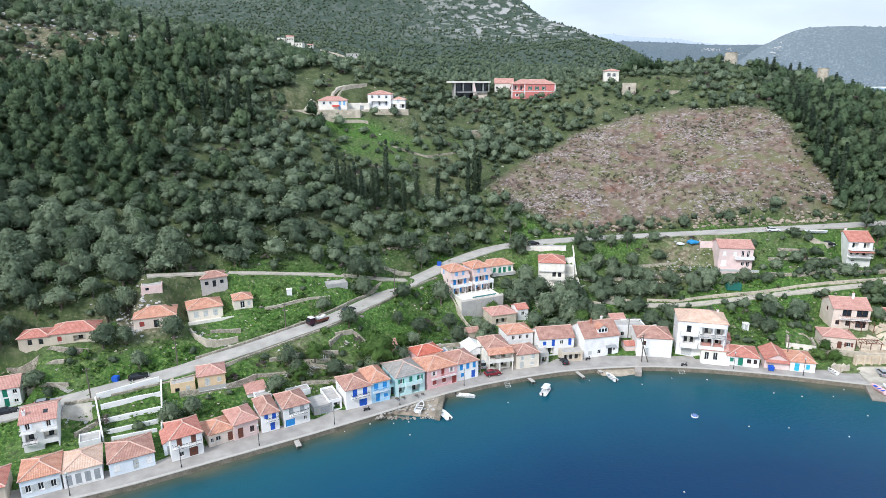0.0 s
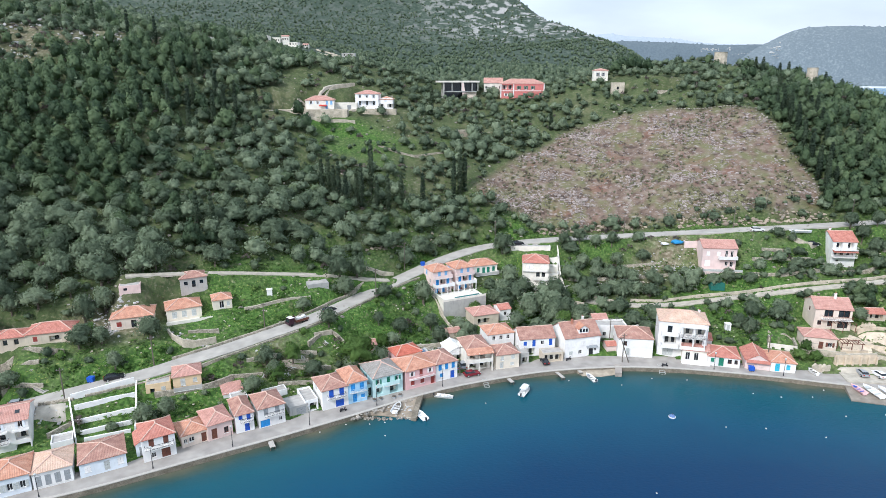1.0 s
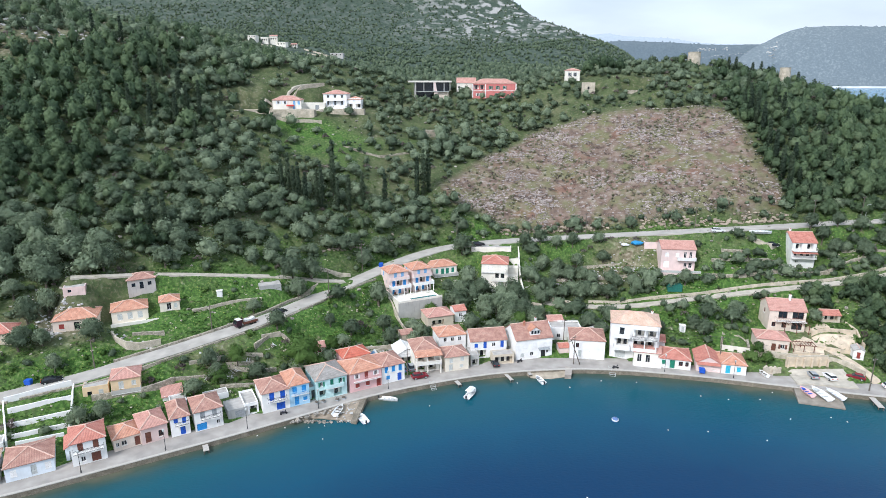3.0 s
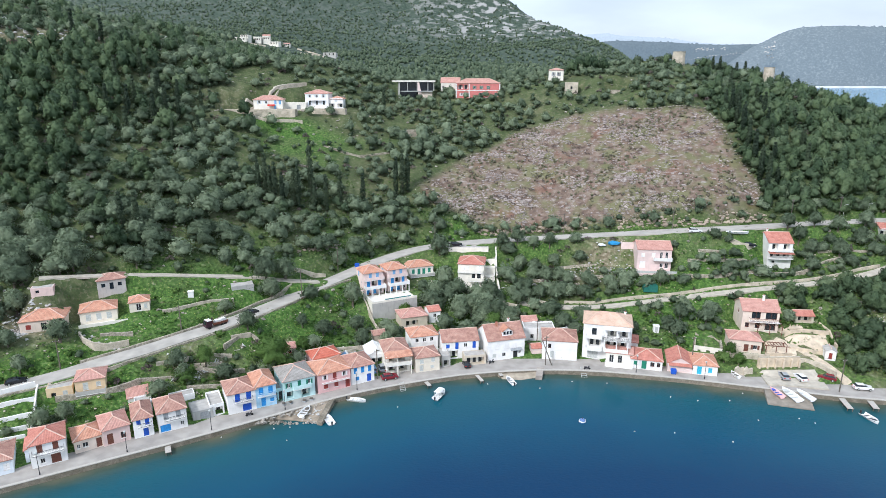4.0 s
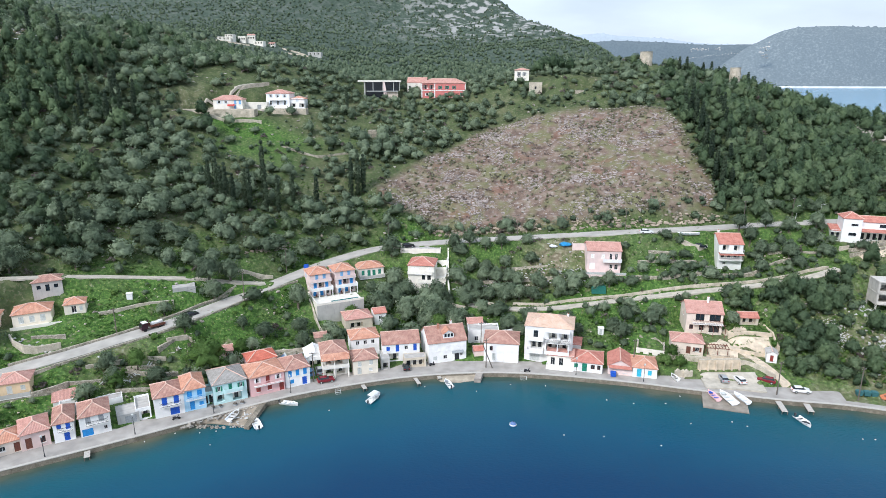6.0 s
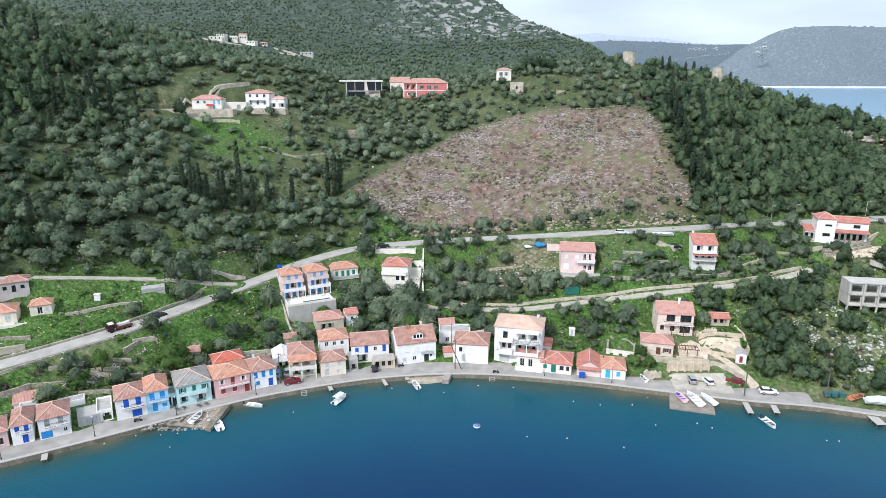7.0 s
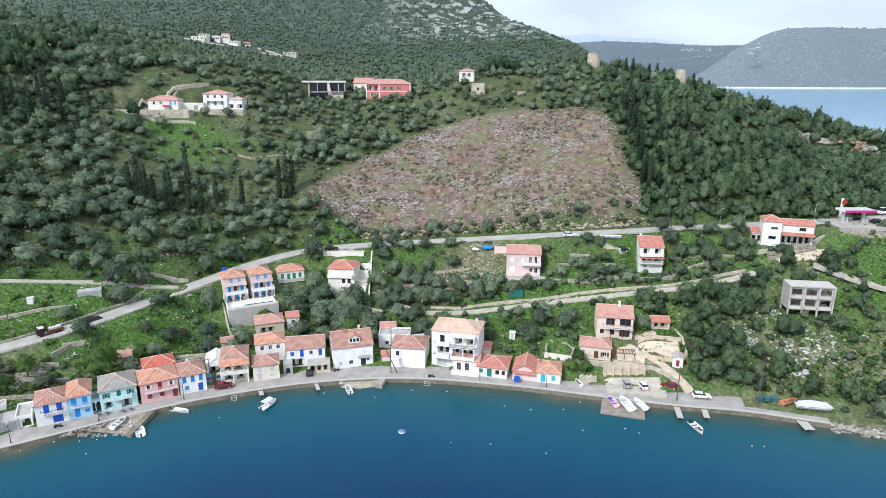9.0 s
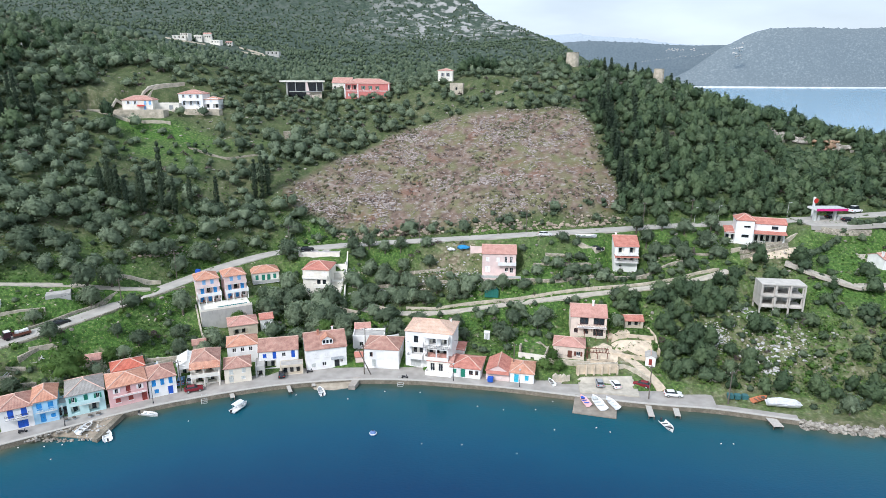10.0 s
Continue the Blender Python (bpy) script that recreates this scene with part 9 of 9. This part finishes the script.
# woods towards the mountain
g2 = np.random.default_rng(21)
fx, fy = g2.uniform(-1.0, .36, 60000), g2.uniform(0, 1, 60000)
fy = 385 + 1250 * fy ** 1.15
fx = fx * fy
dens = np.clip(.85 + .8 * fbm(fx, fy, 90, 3, 31), 0, 1) * np.interp(fy, (385, 700, 1000, 1250, 1600), (.5, .5, .62, .8, .8))
rocky = np.clip((fx / fy + .06) / .2, 0, 1) * np.clip((fy - 1150) / 200, 0, 1)
ok = (g2.random(60000) < dens * (1 - .72 * rocky)) & (land_height(fx, fy) > 6)
ok &= ~((fx > -225) & (fx < -95) & (fy > 745) & (fy < 788))
fx, fy = fx[ok], fy[ok]
seen_far = set(in_sight(list(zip(fx.tolist(), fy.tolist())), 5))
ok = np.array([p in seen_far for p in zip(fx.tolist(), fy.tolist())])
fx, fy = fx[ok][:15500], fy[ok][:15500]
fz = land_height(fx, fy)
small = crown_cloud(g2, [(0, 0, 1.7, 1.9), (.5, .3, 3.2, 1.3)], 0, 0, 1, 1.0)
sc = g2.uniform(.6, 1.25, len(fx))
ang = g2.uniform(0, 6.28, len(fx))
rot_ = np.stack([np.stack([np.cos(ang), -np.sin(ang), 0 * ang], -1), np.stack([np.sin(ang), np.cos(ang), 0 * ang], -1), np.stack([0 * ang, 0 * ang, 1 + 0 * ang], -1)], 1) * sc[:, None, None]
tri = np.einsum("nij,tvj->ntvi", rot_, small) + np.stack([fx, fy, fz - .4], -1)[:, None, None, :]
tagged(new("mountain_wood", tri_mesh("mountain_wood", tri.reshape(-1, 6, 3), SCRUB, np.repeat(g2.random(len(fx)), len(small)))), "dark evergreen woods covering the valley and mountain", "woodland", kind="stuff")
# spring herbs round the village
g3 = np.random.default_rng(33)
hx, hy = g3.uniform(-105, 200, 60000), g3.uniform(105, 230, 60000)
hx0, hy0 = g3.uniform(15, 133, 12000), g3.uniform(201, 268, 12000)
hd = hy - shore(hx)
keep = (hd > 11) & (g3.random(60000) < np.clip(1.1 - hd / 110, .12, 1) * np.clip(.75 + 1.2 * fbm(hx, hy, 14, 3, 41), 0, 1)) & ~inside(list(FIELD), hx, hy)
hx, hy = hx[keep], hy[keep]
near_way = np.zeros(len(hx), bool)
for w, k in zip(WAYS, (3.4, 1.9, 1.9, 1.7)):
    for p in w:
        near_way |= np.hypot(hx - p[0], hy - p[1]) < k
for a, b, c, d in KEEP:
    near_way |= (hx > a - .3) & (hx < b + .3) & (hy > c - .3) & (hy < d + .3)
hx, hy = hx[~near_way], hy[~near_way]
tuft = leaf_cloud(g3, [(0, 0, .12, .6)], 6, .3, .4)
s_ = g3.uniform(.6, 1.6, len(hx))
a_ = g3.uniform(0, 6.28, len(hx))
rot_ = np.stack([np.stack([np.cos(a_), -np.sin(a_), 0 * a_], -1), np.stack([np.sin(a_), np.cos(a_), 0 * a_], -1), np.stack([0 * a_, 0 * a_, 1 + 0 * a_], -1)], 1) * s_[:, None, None]
tri = np.einsum("nij,tvj->ntvi", rot_, tuft) + np.stack([hx, hy, ground_z(hx, hy)], -1)[:, None, None, :]
tagged(new("spring_herbs", tri_mesh("spring_herbs", tri.reshape(-1, 4, 3), HERB, np.repeat(g3.random(len(hx)), len(tuft)))), "lush bright green spring weeds and grass", "grass", kind="stuff")

# low soft scrub growing back on the cleared slope
KINDS["regrowth"] = (foliage("dry_regrowth", (.15, .155, .095), (.215, .215, .135), (.28, .27, .18)), 0, None, 0)
CLOUDS_FAR["regrowth"] = [crown_cloud(rng, lumps_round(rng, 5, 1.0, .9), 0, 34, .17) for i in range(4)]
ok = inside(list(FIELD), hx0, hy0) & (g3.random(len(hx0)) < np.clip(.1 + 1.6 * fbm(hx0, hy0, 13, 3, 81), .03, .7))
plant_stuff("regrowth", list(zip(hx0[ok].tolist(), hy0[ok].tolist()))[:1300], "regrowth", "low dry scrub growing back between the stones", .3, .85)

# cut brush lying on the cleared slope
gb_ = np.random.default_rng(51)
bx, by_ = gb_.uniform(16, 132, 1100), gb_.uniform(201, 266, 1100)
ok = inside(list(FIELD), bx, by_) & (gb_.random(1100) < np.clip(.45 + 1.3 * fbm(bx, by_, 12, 3, 61), 0, 1))
bx, by_ = bx[ok], by_[ok]
heap = leaf_cloud(gb_, [(0, 0, .15, .8)], 9, .3, .4)
tri = heap[None] * gb_.uniform(.5, 1.5, (len(bx), 1, 1, 1)) + np.stack([bx, by_, ground_z(bx, by_)], -1)[:, None, None, :]
tagged(new("cut_brush", tri_mesh("cut_brush", tri.reshape(-1, 4, 3), TWIGS, np.repeat(gb_.random(len(bx)), len(heap)))), "dry cut brush lying on the cleared slope", "brush", kind="stuff")
